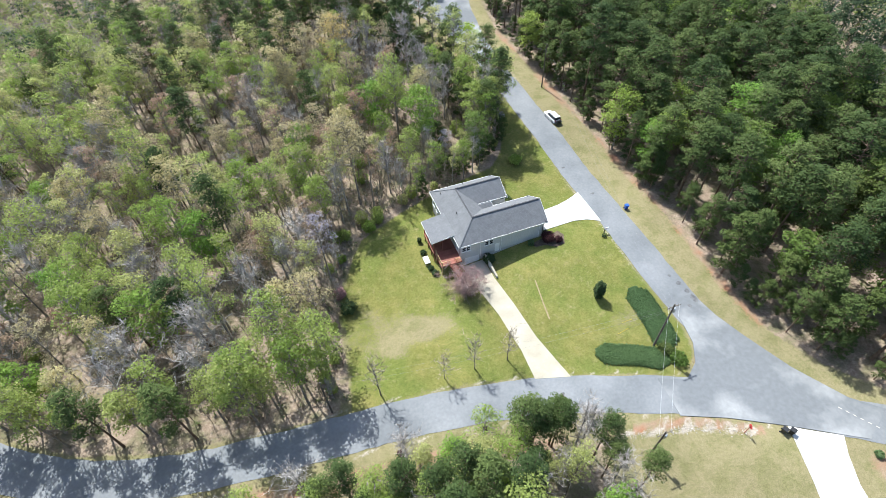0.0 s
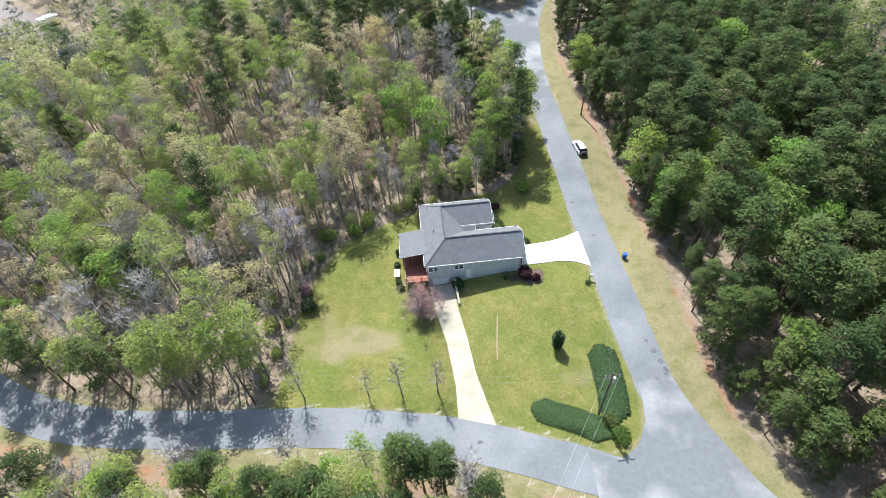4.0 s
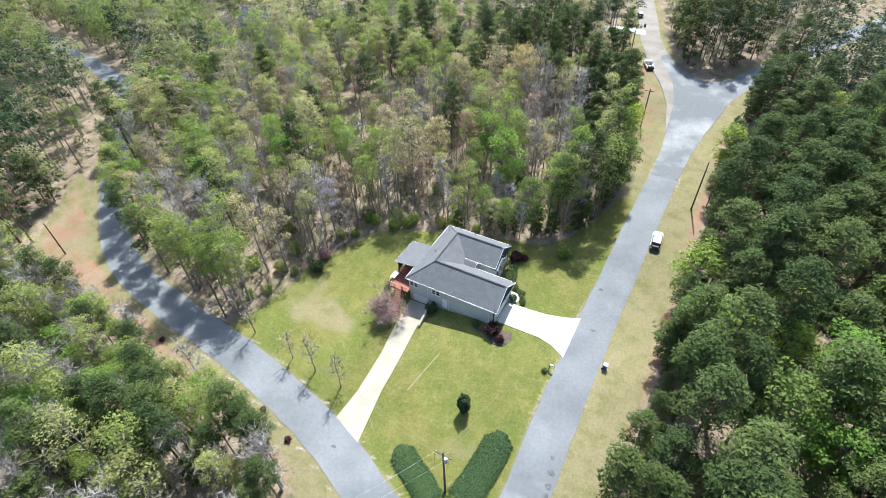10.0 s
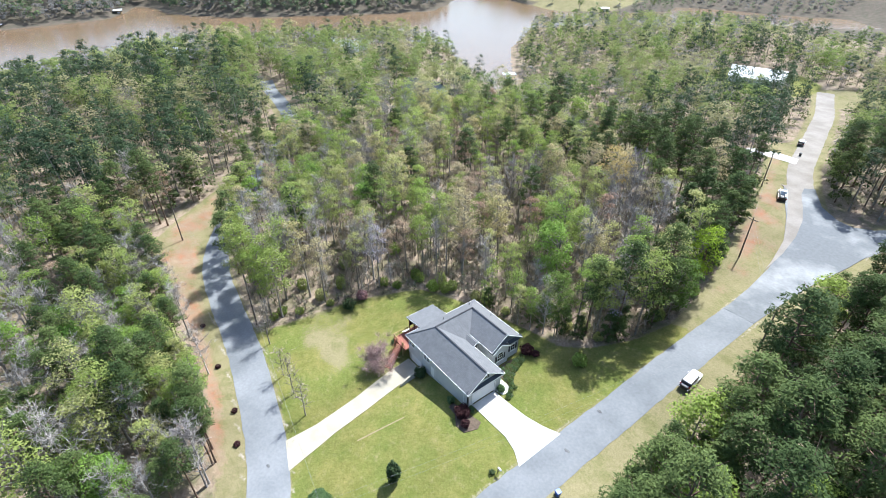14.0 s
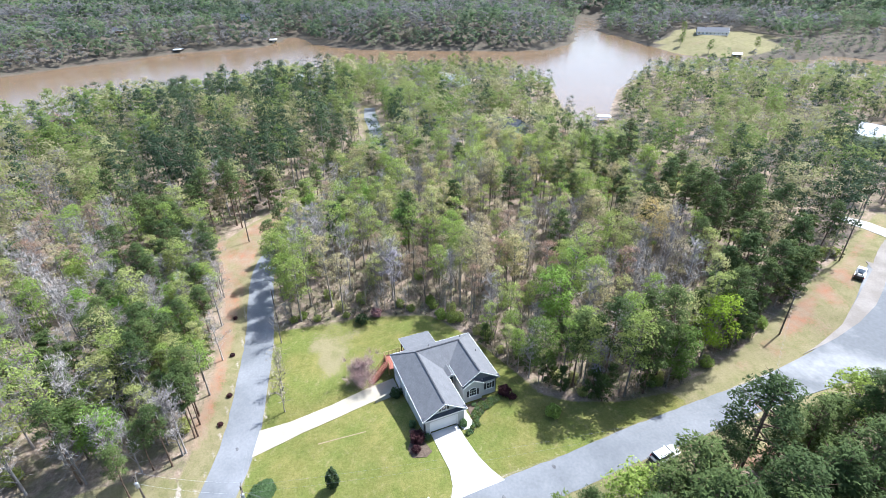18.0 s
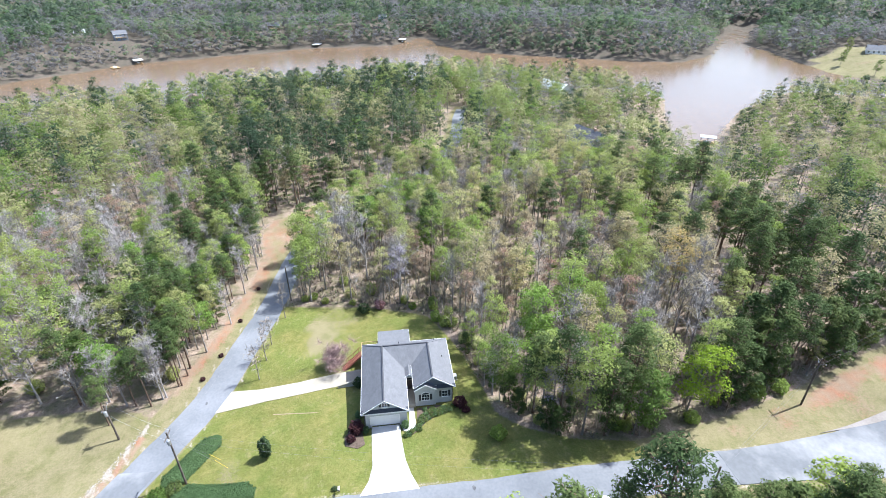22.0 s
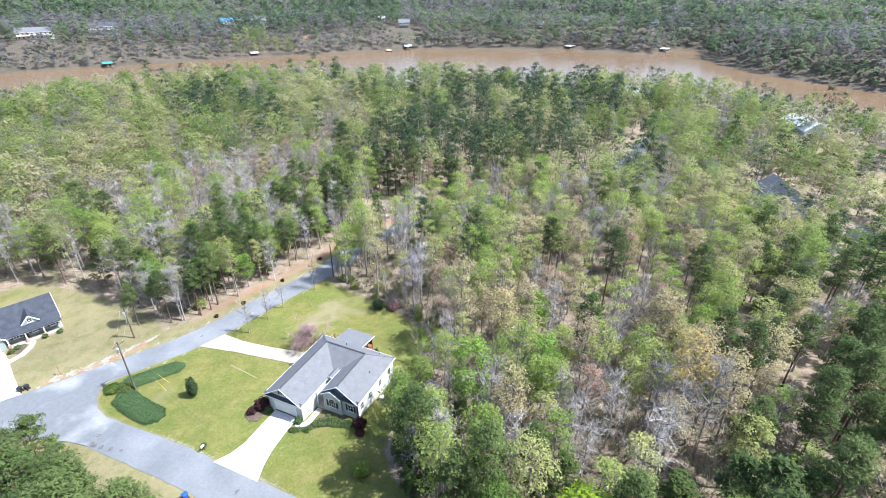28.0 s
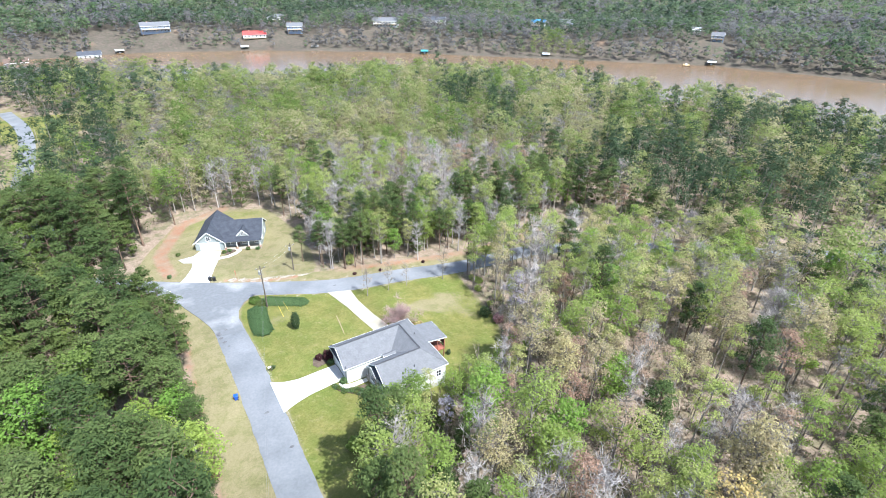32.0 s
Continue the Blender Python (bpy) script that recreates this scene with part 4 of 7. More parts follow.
MIXED_WOODS = ["oak_tree"] * 14 + ["hickory_tree"] * 12 + ["budding_tree"] * 3 + ["catkin_oak"] * 3 + ["bare_tree"] * 9 + ["maple_tree"] * 3 + ["sweetgum_tree"] * 3 + ["understory_shrub"] * 4
BEHIND_HOUSE = ["oak_tree"] * 9 + ["hickory_tree"] * 13 + ["budding_tree"] * 5 + ["catkin_oak"] * 3 + ["bare_tree"] * 11 + ["maple_tree"] * 5 + ["sweetgum_tree"] * 2 + ["understory_shrub"] * 4
SOUTH_WOODS = ["oak_tree"] * 9 + ["hickory_tree"] * 9 + ["bare_tree"] * 14 + ["maple_tree"] * 2 + ["sweetgum_tree"] * 4 + ["cedar_tree"] * 5 + ["understory_shrub"] * 4
NEAR = (-100, 92, -100, 96)
nx_, ny_ = jittered(*NEAR, 4.8, 2)
ok = free_land(nx_, ny_, 1.2) & ~((nx_ > 30) & (nx_ < np.where(ny_ > 18, 36.6, 34.9))) & ~((np.abs(nx_ - 4) < 16) & (ny_ > 0) & (ny_ < 14)) & ~((np.hypot(nx_, ny_) > 118))
ok &= ~((nx_ > 44) & (np.hypot(nx_ - 52, ny_ + 14) > 92))
share = pine_share(nx_, ny_)
for x, y, s, good in zip(nx_, ny_, share, ok):
    if not good or any((x - a) ** 2 + (y - b) ** 2 < 9 for a, b in spots):
        continue
    if -62 < x < 7 and 9 < y < 82 and rnd.random() < 0.2:
        continue
    u = rnd.random()
    south = y < -36 and x < 10
    guard = (-12 < x < 22) and (0 < y < 27)
    small = 0.95 if (guard and x > 8) else 0.7 if guard else 0.76 if (south and y > -50 and x > -60) else 0.95
    size = small * rnd.uniform(0.8, 1.08)
    if -4 < x < 26 and 29 < y < 96 and min(poly_distance(np.array([x]), np.array([y]), p)[0] for p in (WOODS_EDGE, NORTH_STRIP)) < 11 and rnd.random() < (0.62 if y < 50 else 0.85):
        plant("cedar_tree", x, y, size * rnd.uniform(1.0, 1.3))
    elif u < s and not (-30 < x < 9 and 8 < y < 45 and u > 0.04):
        plant("forest_pine" if x > 33 else "cedar_tree" if x < -62 and y < 14 and rnd.random() < 0.5 else "pine_tree", x, y, size * (0.86 if 33 < x < 42 and y > 3 else 1.0 if x > 33 else 0.95), wide=1.0 if 33 < x < 42 and y > 3 else 1.2 if x > 33 else 1.0)
    elif x > 33 and y < -18 and poly_distance(np.array([x]), np.array([y]), VERGE_EAST)[0] < 9:
        plant("cedar_tree", x, y, size * 1.1)
    elif x > 33:
        plant(rnd.choice(("cedar_tree", "cedar_tree", "cedar_tree", "forest_pine", "forest_pine", "broad_oak", "sweetgum_tree" if y > -10 else "cedar_tree")), x, y, size, wide=1.2)
    elif 0 < x < 13 and 11 < y < 27 and rnd.random() < 0.65:
        plant(rnd.choice(("broad_oak", "oak_tree", "oak_tree", "hickory_tree", "bare_tree", "pine_tree", "cedar_tree")), x, y, size * (0.95 if x > 8 else 1.1))
    elif 7 < x < 24 and 8 < y < 45 and poly_distance(np.array([x]), np.array([y]), WOODS_EDGE)[0] < 9 and rnd.random() < 0.65:
        plant(rnd.choice(("pine_tree", "cedar_tree", "hickory_tree", "oak_tree", "oak_tree", "bare_tree")), x, y, size * (1.0 if x > 9 else 0.85))
    else:
        v = rnd.random()
        edge = poly_distance(np.array([x]), np.array([y]), WOODS_EDGE)[0] < 9
        if edge and v < 0.05:
            kind = "blossom_tree"
        elif -48 < x < 9 and 8 < y < 52:
            kind = rnd.choice(BEHIND_HOUSE)
        elif rnd.random() < 0.8 * float(bare_share(x, y)):
            kind = rnd.choice(("bare_tree", "bare_tree", "bare_tree", "maple_tree", "budding_tree"))
        elif south:
            kind = rnd.choice(SOUTH_WOODS)
        else:
            kind = rnd.choice(MIXED_WOODS)
        plant(kind, x, y, size if kind != "understory_shrub" else rnd.uniform(0.6, 1.2))

# tall trees close along the north side of the side road, whose shade falls over the asphalt
for k, (x, y) in enumerate(resample([(-112, 12), (-100, 1.5), (-87, -8.8), (-73, -17), (-60, -21.8), (-47, -23.9), (-36, -25)], 3.3)):
    x, y = x + rnd.uniform(-0.9, 0.9), y + rnd.uniform(-0.7, 1.8)
    if math.hypot(x, y) < 118:
        plant(rnd.choice(("pine_tree", "hickory_tree", "hickory_tree", "oak_tree", "pine_tree", "bare_tree")), x, y, rnd.uniform(0.72, 0.95))

# thicket of young trees between the side road and the neighbour's lot
tx, ty = jittered(-84, 3, -60, -38, 3.1, 15)
keep = free_land(tx, ty, 0.6) & (poly_distance(tx, ty, np.array([(-84, -44), (-60, -37.5), (-46, -38.5), (-20, -41), (-6, -42.5), (3, -49), (0, -60), (-46, -60), (-62, -52), (-84, -54)], float)) < 0)
for x, y, good in zip(tx, ty, keep):
    if good and rnd.random() < 0.85:
        kind = rnd.choice(("pine_tree", "pine_tree", "pine_tree", "hickory_tree", "hickory_tree", "oak_tree", "bare_tree", "bare_tree", "bare_tree", "cedar_tree", "understory_shrub", "sweetgum_tree"))
        plant(kind, x, y, rnd.uniform(0.58, 0.82) if kind != "understory_shrub" else rnd.uniform(0.7, 1.2))

# low growth along the edges of lawn and verges
tx, ty = jittered(-38, 54, -64, 112, 2.6, 19)
lawn_d, verge_d = poly_distance(tx, ty, WOODS_EDGE), np.minimum(poly_distance(tx, ty, VERGE_EAST), poly_distance(tx, ty, NORTH_STRIP))
keep = free_land(tx, ty, 0.5) & (((lawn_d < 4.5) & (ty > -30)) | ((verge_d < 3.6) & (verge_d > 0.8) & (tx > 0)))
for x, y, good in zip(tx, ty, keep):
    if good and rnd.random() < (0.8 if x > 30 else 0.95 if (y > 8 and x > -10) else 0.5):
        north = y > 8 and x > -10
        kind = rnd.choice(("cedar_tree", "cedar_tree", "pine_tree")) if x > 30 else rnd.choice(("understory_shrub", "understory_shrub", "cedar_tree", "cedar_tree", "hickory_tree")) if north else rnd.choice(("understory_shrub", "understory_shrub", "bare_tree"))
        plant(kind, x, y, rnd.uniform(0.55, 1.0) if kind == "understory_shrub" else rnd.uniform(0.4, 0.7) if x > 30 or x > 9 and y > 12 else rnd.uniform(0.3, 0.5))

# brush under the near woods: twig tufts, thin saplings and small leaves
bx, by = jittered(-75, 24, -28, 80, 1.6, 23)
keep = free_land(bx, by, 0.3) & (np.hypot(bx + 10, by - 15) < 62)
bx, by = bx[keep], by[keep]
br = np.random.RandomState(27)
keep = br.uniform(size=len(bx)) < 0.8
bx, by = bx[keep], by[keep]
bz = ground_height(bx, by)
tall = np.where(br.uniform(size=len(bx)) < 0.34, br.uniform(4, 9, len(bx)), br.uniform(0.9, 2.6, len(bx)))
twigs, sprays = [], []
for x, y, z, h in zip(bx, by, bz, tall):
    n = 16
    foot = np.array([x, y, z]) + br.normal(0, 0.05, (n, 3)) * (1, 1, 0) + (np.outer(br.uniform(0.15, 0.8, n) * h, (0, 0, 1)) if h > 3 else 0)
    reach = br.normal(0, 0.32 if h < 3 else 0.14, (n, 3)) * h * (1, 1, 0) + np.outer(br.uniform(0.25, 0.45, n) if h > 3 else br.uniform(0.5, 1, n), (0, 0, h))
    side = np.cross(reach, br.normal(size=(n, 3)))
    side *= 0.055 / (np.linalg.norm(side, axis=1)[:, None] + 1e-9)
    twigs.append(np.stack([foot - side, foot + side, foot + reach], 1).reshape(-1, 3))
    if h > 3:
        s = np.array([0.05, 0, 0])
        twigs.append(np.array([(x, y, z), (x + 0.1, y, z), (x + 0.03, y, z + h)]))
    m = br.randint(4, 26)
    sprays.append((foot + reach * br.uniform(0.5, 1.05, (n, 1)))[br.randint(0, n, m)] + br.normal(0, 0.16, (m, 3)))
tv = np.concatenate(twigs)
brush = tagged(new("understory_brush"), "tangled dry brush and thin saplings under the trees", "brush", kind="stuff")
o = new("twigs", array_mesh("brush_twigs", tv, np.arange(len(tv)).reshape(-1, 3), M_BRUSH))
o.parent = brush
c = np.concatenate(sprays)
o = new("leaves", array_mesh("brush_leaves", *leaf_sprays(c, 0.13, br, c - (0, 0, 1)), M_OLIVE))
o.parent = brush

# woods farther off: simple trees joined by kind
FAR_VARIANTS = {}
for i in range(4):
    FAR_VARIANTS["mix_fine", i] = far_tree(310 + i, 16, 4.5, 13, 560, 0.33, 0.34, dome)
    FAR_VARIANTS["pine_fine", i] = far_tree(330 + i, 19, 3.1, 14, 520, 0.30, 0.40, spire, 0.7)
    FAR_VARIANTS["bare_fine", i] = hardwood(350 + i, 15, 3.4, 420, 0.19, 0.3, 14, 3)
    FAR_VARIANTS["mix", i] = far_tree(210 + i, 16, 4.8, 10, 310, 0.46, 0.32, dome)
    FAR_VARIANTS["pine", i] = far_tree(230 + i, 19, 3.3, 10, 290, 0.42, 0.38, spire, 0.8)
    FAR_VARIANTS["bare", i] = hardwood(250 + i, 15, 3.7, 190, 0.32, 0.26, 10, 3)
    FAR_VARIANTS["low", i] = FAR_VARIANTS["low_fine", i] = far_tree(370 + i, 6, 2.6, 6, 90, 0.34, 0.12, dome)
    FAR_VARIANTS["dist", i] = far_tree(270 + i, 11, 4.4, 4, 56, 0.9, 0.2, dome, 0.9, (0.42, 0.55))
    FAR_VARIANTS["distpine", i] = far_tree(290 + i, 13.5, 3.6, 4, 56, 0.85, 0.2, dome, 1.1, (0.42, 0.55))


def far_woods(name, label, kind, xs, ys, sizes, leaf_material, seed, with_trunks=True):
    r = np.random.RandomState(seed)
    lv_all, lf_all, tint_all, tv_all, tf_all, lo, to = [], [], [], [], [], 0, 0
    zs = ground_height(xs, ys)
    for x, y, z, s in zip(xs, ys, zs, sizes):
        tv, tf, lv, lf = FAR_VARIANTS[kind + "_fine" if "dist" not in kind and math.hypot(x, y) < 215 else kind, r.randint(0, 4)]
        a = r.uniform(0, 6.283)
        rot = np.array([[math.cos(a), math.sin(a), 0], [-math.sin(a), math.cos(a), 0], [0, 0, r.uniform(0.85, 1.15)]]) * s
        lv_all.append(np.column_stack([lv[:, :3] @ rot + (x, y, z), lv[:, 3:] @ (rot / s)]))
        lf_all.append(lf + lo)
        lo += len(lv)
        tint_all.append(np.full(len(lv), np.clip(0.45 + 0.28 * float(waves(x, y, 55, seed)) + r.uniform(-0.5, 0.5), 0, 1)))
        if with_trunks:
            m = 36 if "dist" not in kind else 0
            if m:
                tv_all.append(tv[:18] @ rot + (x, y, z))
                tf_all.append(tf[:m - 6] + to)
                to += 18
    ob = tagged(new(name), label, "woods", kind="stuff")
    crowns = new("crowns", array_mesh(name + "_crowns", np.concatenate(lv_all), np.concatenate(lf_all), leaf_material, False, dict(tint=np.concatenate(tint_all))))
    crowns.parent = ob
    if tv_all:
        trunks = new("trunks", array_mesh(name + "_trunks", np.concatenate(tv_all), np.concatenate(tf_all), M_BARK))
        trunks.parent = ob
    return ob


fx, fy = jittered(-345, 200, -330, 330, 6.3, 11)
inside = (fx > NEAR[0]) & (fx < NEAR[1]) & (fy > NEAR[2]) & (fy < NEAR[3]) & (np.hypot(fx, fy) <= 118) & ~((fx > 44) & (np.hypot(fx - 52, fy + 14) > 92))
sel = free_land(fx, fy, 1.5) & ~inside & ~((fx > 130) & (fy > -40)) & ~((fx > 60) & (fy > 150))
fx, fy = fx[sel], fy[sel]
fr = np.random.RandomState(4)
u, share = fr.uniform(size=len(fx)), pine_share(fx, fy)
near_shore = smooth(5, 75, poly_distance(fx, fy, LAKE))
sizes = fr.uniform(0.68, 1.25, len(fx)) * (0.74 + 0.26 * near_shore) * (1 - 0.18 * smooth(120, 160, fy) - 0.2 * smooth(230, 300, fy))
kinds = np.where(u < share, 0, np.where(fr.uniform(size=len(fx)) > 0.2 + bare_share(fx, fy), 1, 2))
far_woods("pine_woods", "dark green pine woods on the far slopes", "pine", fx[kinds == 0], fy[kinds == 0], sizes[kinds == 0], M_FAR_PINE, 31)
far_woods("hardwood_woods", "mixed spring woods in pale green and tan", "mix", fx[kinds == 1], fy[kinds == 1], sizes[kinds == 1], M_FAR_MIX, 32)
ux, uy = jittered(-290, 150, -290, 290, 6.9, 61)
sel = free_land(ux, uy, 1.0) & (np.hypot(ux, uy) < 300) & (np.hypot(ux, uy) > 95) & (bare_share(ux, uy) < 0.45)
far_woods("understory_woods", "low olive green undergrowth in the far woods", "low", ux[sel], uy[sel], np.random.RandomState(62).uniform(0.6, 1.3, sel.sum()), M_FAR_LOW, 34, False)
far_woods("bare_woods", "leafless grey hardwood woods", "bare", fx[kinds == 2], fy[kinds == 2], sizes[kinds == 2], M_FAR_BARE, 33)

dx, dy = jittered(-1500, 330, -1450, 900, 6.5, 12)
dist = np.hypot(dx, dy)
angle_ok = ~((dx > 150) & (dy > -200)) & ~((dx > -110) & (dy > 330)) & ~(dy > 640 - dx * 0.45)
sel = ((dx < -345) | (dx > 200) | (dy < -330) | (dy > 330)) & (poly_distance(dx, dy, LAKE) > 1.5) & (dist < 1500) & angle_ok
sel &= np.random.RandomState(6).uniform(size=len(dx)) < np.where(dist < 640, 0.9, np.where(dist < 800, 0.42, 0.16))
for cx, cy, r, k in CLEARINGS:
    sel &= np.hypot(dx - cx, dy - cy) > r
for k, (cx, cy) in enumerate(SHORE_HOUSES):
    sel &= ~on_slope(dx, dy, cx, cy)
bank = far_bank(dx, dy, poly_distance(dx, dy, LAKE))
sel &= ~bank | (np.random.RandomState(8).uniform(size=len(dx)) < 0.95)
dx, dy, dist, bank = dx[sel], dy[sel], dist[sel], bank[sel]
dr = np.random.RandomState(7)
pines = dr.uniform(size=len(dx)) < np.clip(0.22 + 0.6 * waves(dx, dy, 220, 44), 0.03, 0.9)
dsz = dr.uniform(0.85, 1.3, len(dx)) * np.where(dist > 640, 1.5, 1.0) * np.where((dy > 300) & (dx > -262) & (dist < 560), 0.5, 1.0) * np.where(bank, dr.uniform(0.5, 0.95, len(dx)), 1.0)
pines &= ~bank | (dr.uniform(size=len(dx)) < 0.3)
# the large share of grey trees also stands in for haze
grey = (~pines) & (dr.uniform(size=len(dx)) < np.where(bank, 0.75, np.clip(np.where(dist < 640, 0.55, 0.35) + 0.5 * waves(dx, dy, 140, 63), 0.05, 0.95)))
# leaf colours here have the haze of distance painted in
far_woods("distant_pine_woods", "dark pine woods beyond the lake, paled with painted haze", "distpine", dx[pines], dy[pines], dsz[pines], M_HAZED_PINE, 41, False)
far_woods("distant_grey_woods", "grey leafless woods along the far shore, tinted with painted haze", "dist", dx[grey], dy[grey], dsz[grey], M_HAZED_BARE, 42, False)
far_woods("distant_green_woods", "green spring woods beyond the lake, paled with painted haze", "dist", dx[~pines & ~grey], dy[~pines & ~grey], dsz[~pines & ~grey], M_HAZED_MIX, 43, False)


# ---- helpers for things ----


def part(name, bm, material, parent, label=""):
    """Links a bmesh as one mesh object under a thing or a part."""
    me = bpy.data.meshes.new(name)
    bm.to_mesh(me)
    bm.free()
    me.materials.append(material)
    ob = new(name, me)
    ob.parent = parent
    if label:
        ob["label"] = label
    return ob


def thing(name, m, label, category, group=""):
    ob = new(name)
    ob.empty_display_size = 0.3
    ob.matrix_world = m
    return tagged(ob, label, category, group)


def box(bm, x0, x1, y0, y1, z0, z1, bevel=0.0):
    r = bmesh.ops.create_cube(bm, size=1, matrix=Matrix.Translation(((x0 + x1) / 2, (y0 + y1) / 2, (z0 + z1) / 2)) @ Matrix.Diagonal((x1 - x0, y1 - y0, z1 - z0, 1)))
    if bevel:
        es = list({e for v in r["verts"] for e in v.link_edges})
        bmesh.ops.bevel(bm, geom=es, offset=bevel, segments=1, affect="EDGES")
    return bm


def boxed(*a, bevel=0.0):
    return box(bmesh.new(), *a, bevel=bevel)


def prism(points, z0, z1):
    """An upright prism over an outline in plan."""
    bm = bmesh.new()
    lo, hi = [bm.verts.new((x, y, z0)) for x, y in points], [bm.verts.new((x, y, z1)) for x, y in points]
    bm.faces.new(lo[::-1])
    bm.faces.new(hi)
    n = len(points)
    for i in range(n):
        bm.faces.new((lo[i], lo[(i + 1) % n], hi[(i + 1) % n], hi[i]))
    bmesh.ops.recalc_face_normals(bm, faces=bm.faces)
    return bm


def slab(points, thick=0.16, bm=None):
    """A sloping panel through points in space, with its thickness below."""
    bm = bm or bmesh.new()
    hi = [bm.verts.new(p) for p in points]
    lo = [bm.verts.new((p[0], p[1], p[2] - thick)) for p in points]
    fs = [bm.faces.new(hi), bm.faces.new(lo[::-1])]
    n = len(points)
    for i in range(n):
        fs.append(bm.faces.new((hi[i], lo[i], lo[(i + 1) % n], hi[(i + 1) % n])))
    bmesh.ops.recalc_face_normals(bm, faces=fs)
    return bm


def beam(a, b, width, height, bm=None):
    """A straight bar from a to b."""
    bm = bm or bmesh.new()
    a, b = Vector(a), Vector(b)
    d = b - a
    m = Matrix.Translation((a + b) / 2) @ d.to_track_quat("Y", "Z").to_matrix().to_4x4() @ Matrix.Diagonal((width, d.length, height, 1))
    bmesh.ops.create_cube(bm, size=1, matrix=m)
    return bm


def rod(a, b, r0, r1=None, sides=8, bm=None):
    bm = bm or bmesh.new()
    a, b = Vector(a), Vector(b)
    d = b - a
    m = Matrix.Translation((a + b) / 2) @ d.to_track_quat("Z", "Y").to_matrix().to_4x4()
    bmesh.ops.create_cone(bm, cap_ends=True, segments=sides, radius1=r0, radius2=r0 if r1 is None else r1, depth=d.length, matrix=m)
    return bm


def siding_mat(name, color, course=0.16):
    """Lap siding: paint with the shadow line of each course as relief."""
    m = mat(name, color, tuple(c * 0.93 for c in color), 0.6, 0.6, fine=0.03)
    n, l = m.node_tree.nodes, m.node_tree.links
    geo, sep = n.new("ShaderNodeNewGeometry"), n.new("ShaderNodeSeparateXYZ")
    l.new(geo.outputs["Position"], sep.inputs[0])
    div, fr_, bp = n.new("ShaderNodeMath"), n.new("ShaderNodeMath"), n.new("ShaderNodeBump")
    div.operation, fr_.operation = "DIVIDE", "FRACT"
    div.inputs[1].default_value = course
    l.new(sep.outputs[2], div.inputs[0])
    l.new(div.outputs[0], fr_.inputs[0])
    bp.inputs["Strength"].default_value, bp.inputs["Distance"].default_value, bp.invert = 0.8, 0.03, True
    l.new(fr_.outputs[0], bp.inputs["Height"])
    l.new(bp.outputs[0], n["Principled BSDF"].inputs["Normal"])
    return m


def shingle_mat(name, dark, light):
    """Asphalt shingles: courses and tabs with a tone of their own, and weathering."""
    m = mat(name, dark, light, 0.9, 0.9, bump=0.25, fine=0.08, spec=0.25)
    n, l = m.node_tree.nodes, m.node_tree.links
    tex, b = n.new("ShaderNodeTexBrick"), n["Principled BSDF"]
    tex.inputs["Scale"].default_value = 1.0
    tex.inputs["Brick Width"].default_value, tex.inputs["Row Height"].default_value, tex.inputs["Mortar Size"].default_value = 0.33, 0.2, 0.012
    tex.inputs["Color1"].default_value, tex.inputs["Color2"].default_value, tex.inputs["Mortar"].default_value = (0.93, 0.93, 0.93, 1), (1.07, 1.07, 1.07, 1), (0.85, 0.85, 0.85, 1)
    src = b.inputs["Base Color"].links[0].from_socket
    l.new(n.new("ShaderNodeNewGeometry").outputs["Position"], tex.inputs["Vector"])
    mul = n.new("ShaderNodeVectorMath")
    mul.operation = "MULTIPLY"
    l.new(src, mul.inputs[0])
    l.new(tex.outputs["Color"], mul.inputs[1])
    l.new(mul.outputs[0], b.inputs["Base Color"])
    return m


M_SIDING = siding_mat("pale_grey_siding", (0.52, 0.52, 0.50))
M_GABLE = siding_mat("slate_blue_siding", (0.13, 0.15, 0.18), 0.2)
M_FOUND = mat("parged_foundation", (0.38, 0.37, 0.35), (0.46, 0.45, 0.43), 0.5, 0.9, bump=0.2, fine=0.06)
M_ROOF = shingle_mat("grey_shingles", (0.128, 0.130, 0.138), (0.148, 0.150, 0.158))
M_ROOF_DARK = shingle_mat("charcoal_shingles", (0.050, 0.055, 0.066), (0.080, 0.086, 0.10))
M_VENT = mat("dark_ridge_vent", (0.045, 0.045, 0.05), (0.07, 0.07, 0.075), 1.0, 0.9)
M_TRIM = mat("white_painted_trim", (0.74, 0.74, 0.72), (0.80, 0.80, 0.78), 0.5, 0.5, fine=0.03)
M_SHUTTER = mat("black_shutter", (0.018, 0.02, 0.024), (0.03, 0.032, 0.036), 2, 0.6)
M_DOORW = mat("white_garage_door", (0.70, 0.70, 0.69), (0.76, 0.76, 0.75), 0.6, 0.45, fine=0.02)
M_DECK = mat("red_stained_deck", (0.20, 0.062, 0.042), (0.27, 0.095, 0.065), 0.7, 0.75, fine=0.12, obj_var=0.15)
M_PINEWOOD = mat("weathered_rail_wood", (0.34, 0.23, 0.10), (0.42, 0.30, 0.15), 0.9, 0.8, fine=0.1, obj_var=0.12)
M_BROWNDOOR = mat("stained_front_door", (0.07, 0.05, 0.045), (0.10, 0.07, 0.06), 1, 0.5)
M_METAL = mat("grey_galvanised", (0.36, 0.37, 0.38), (0.46, 0.47, 0.48), 1.5, 0.45, metal=0.7)
M_POLE = mat("creosoted_pole", (0.075, 0.060, 0.047), (0.13, 0.105, 0.085), 0.8, 0.95, fine=0.15)
M_WIRE = mat("bare_wire", (0.16, 0.16, 0.17), (0.22, 0.22, 0.23), 1, 0.6, metal=0.3)
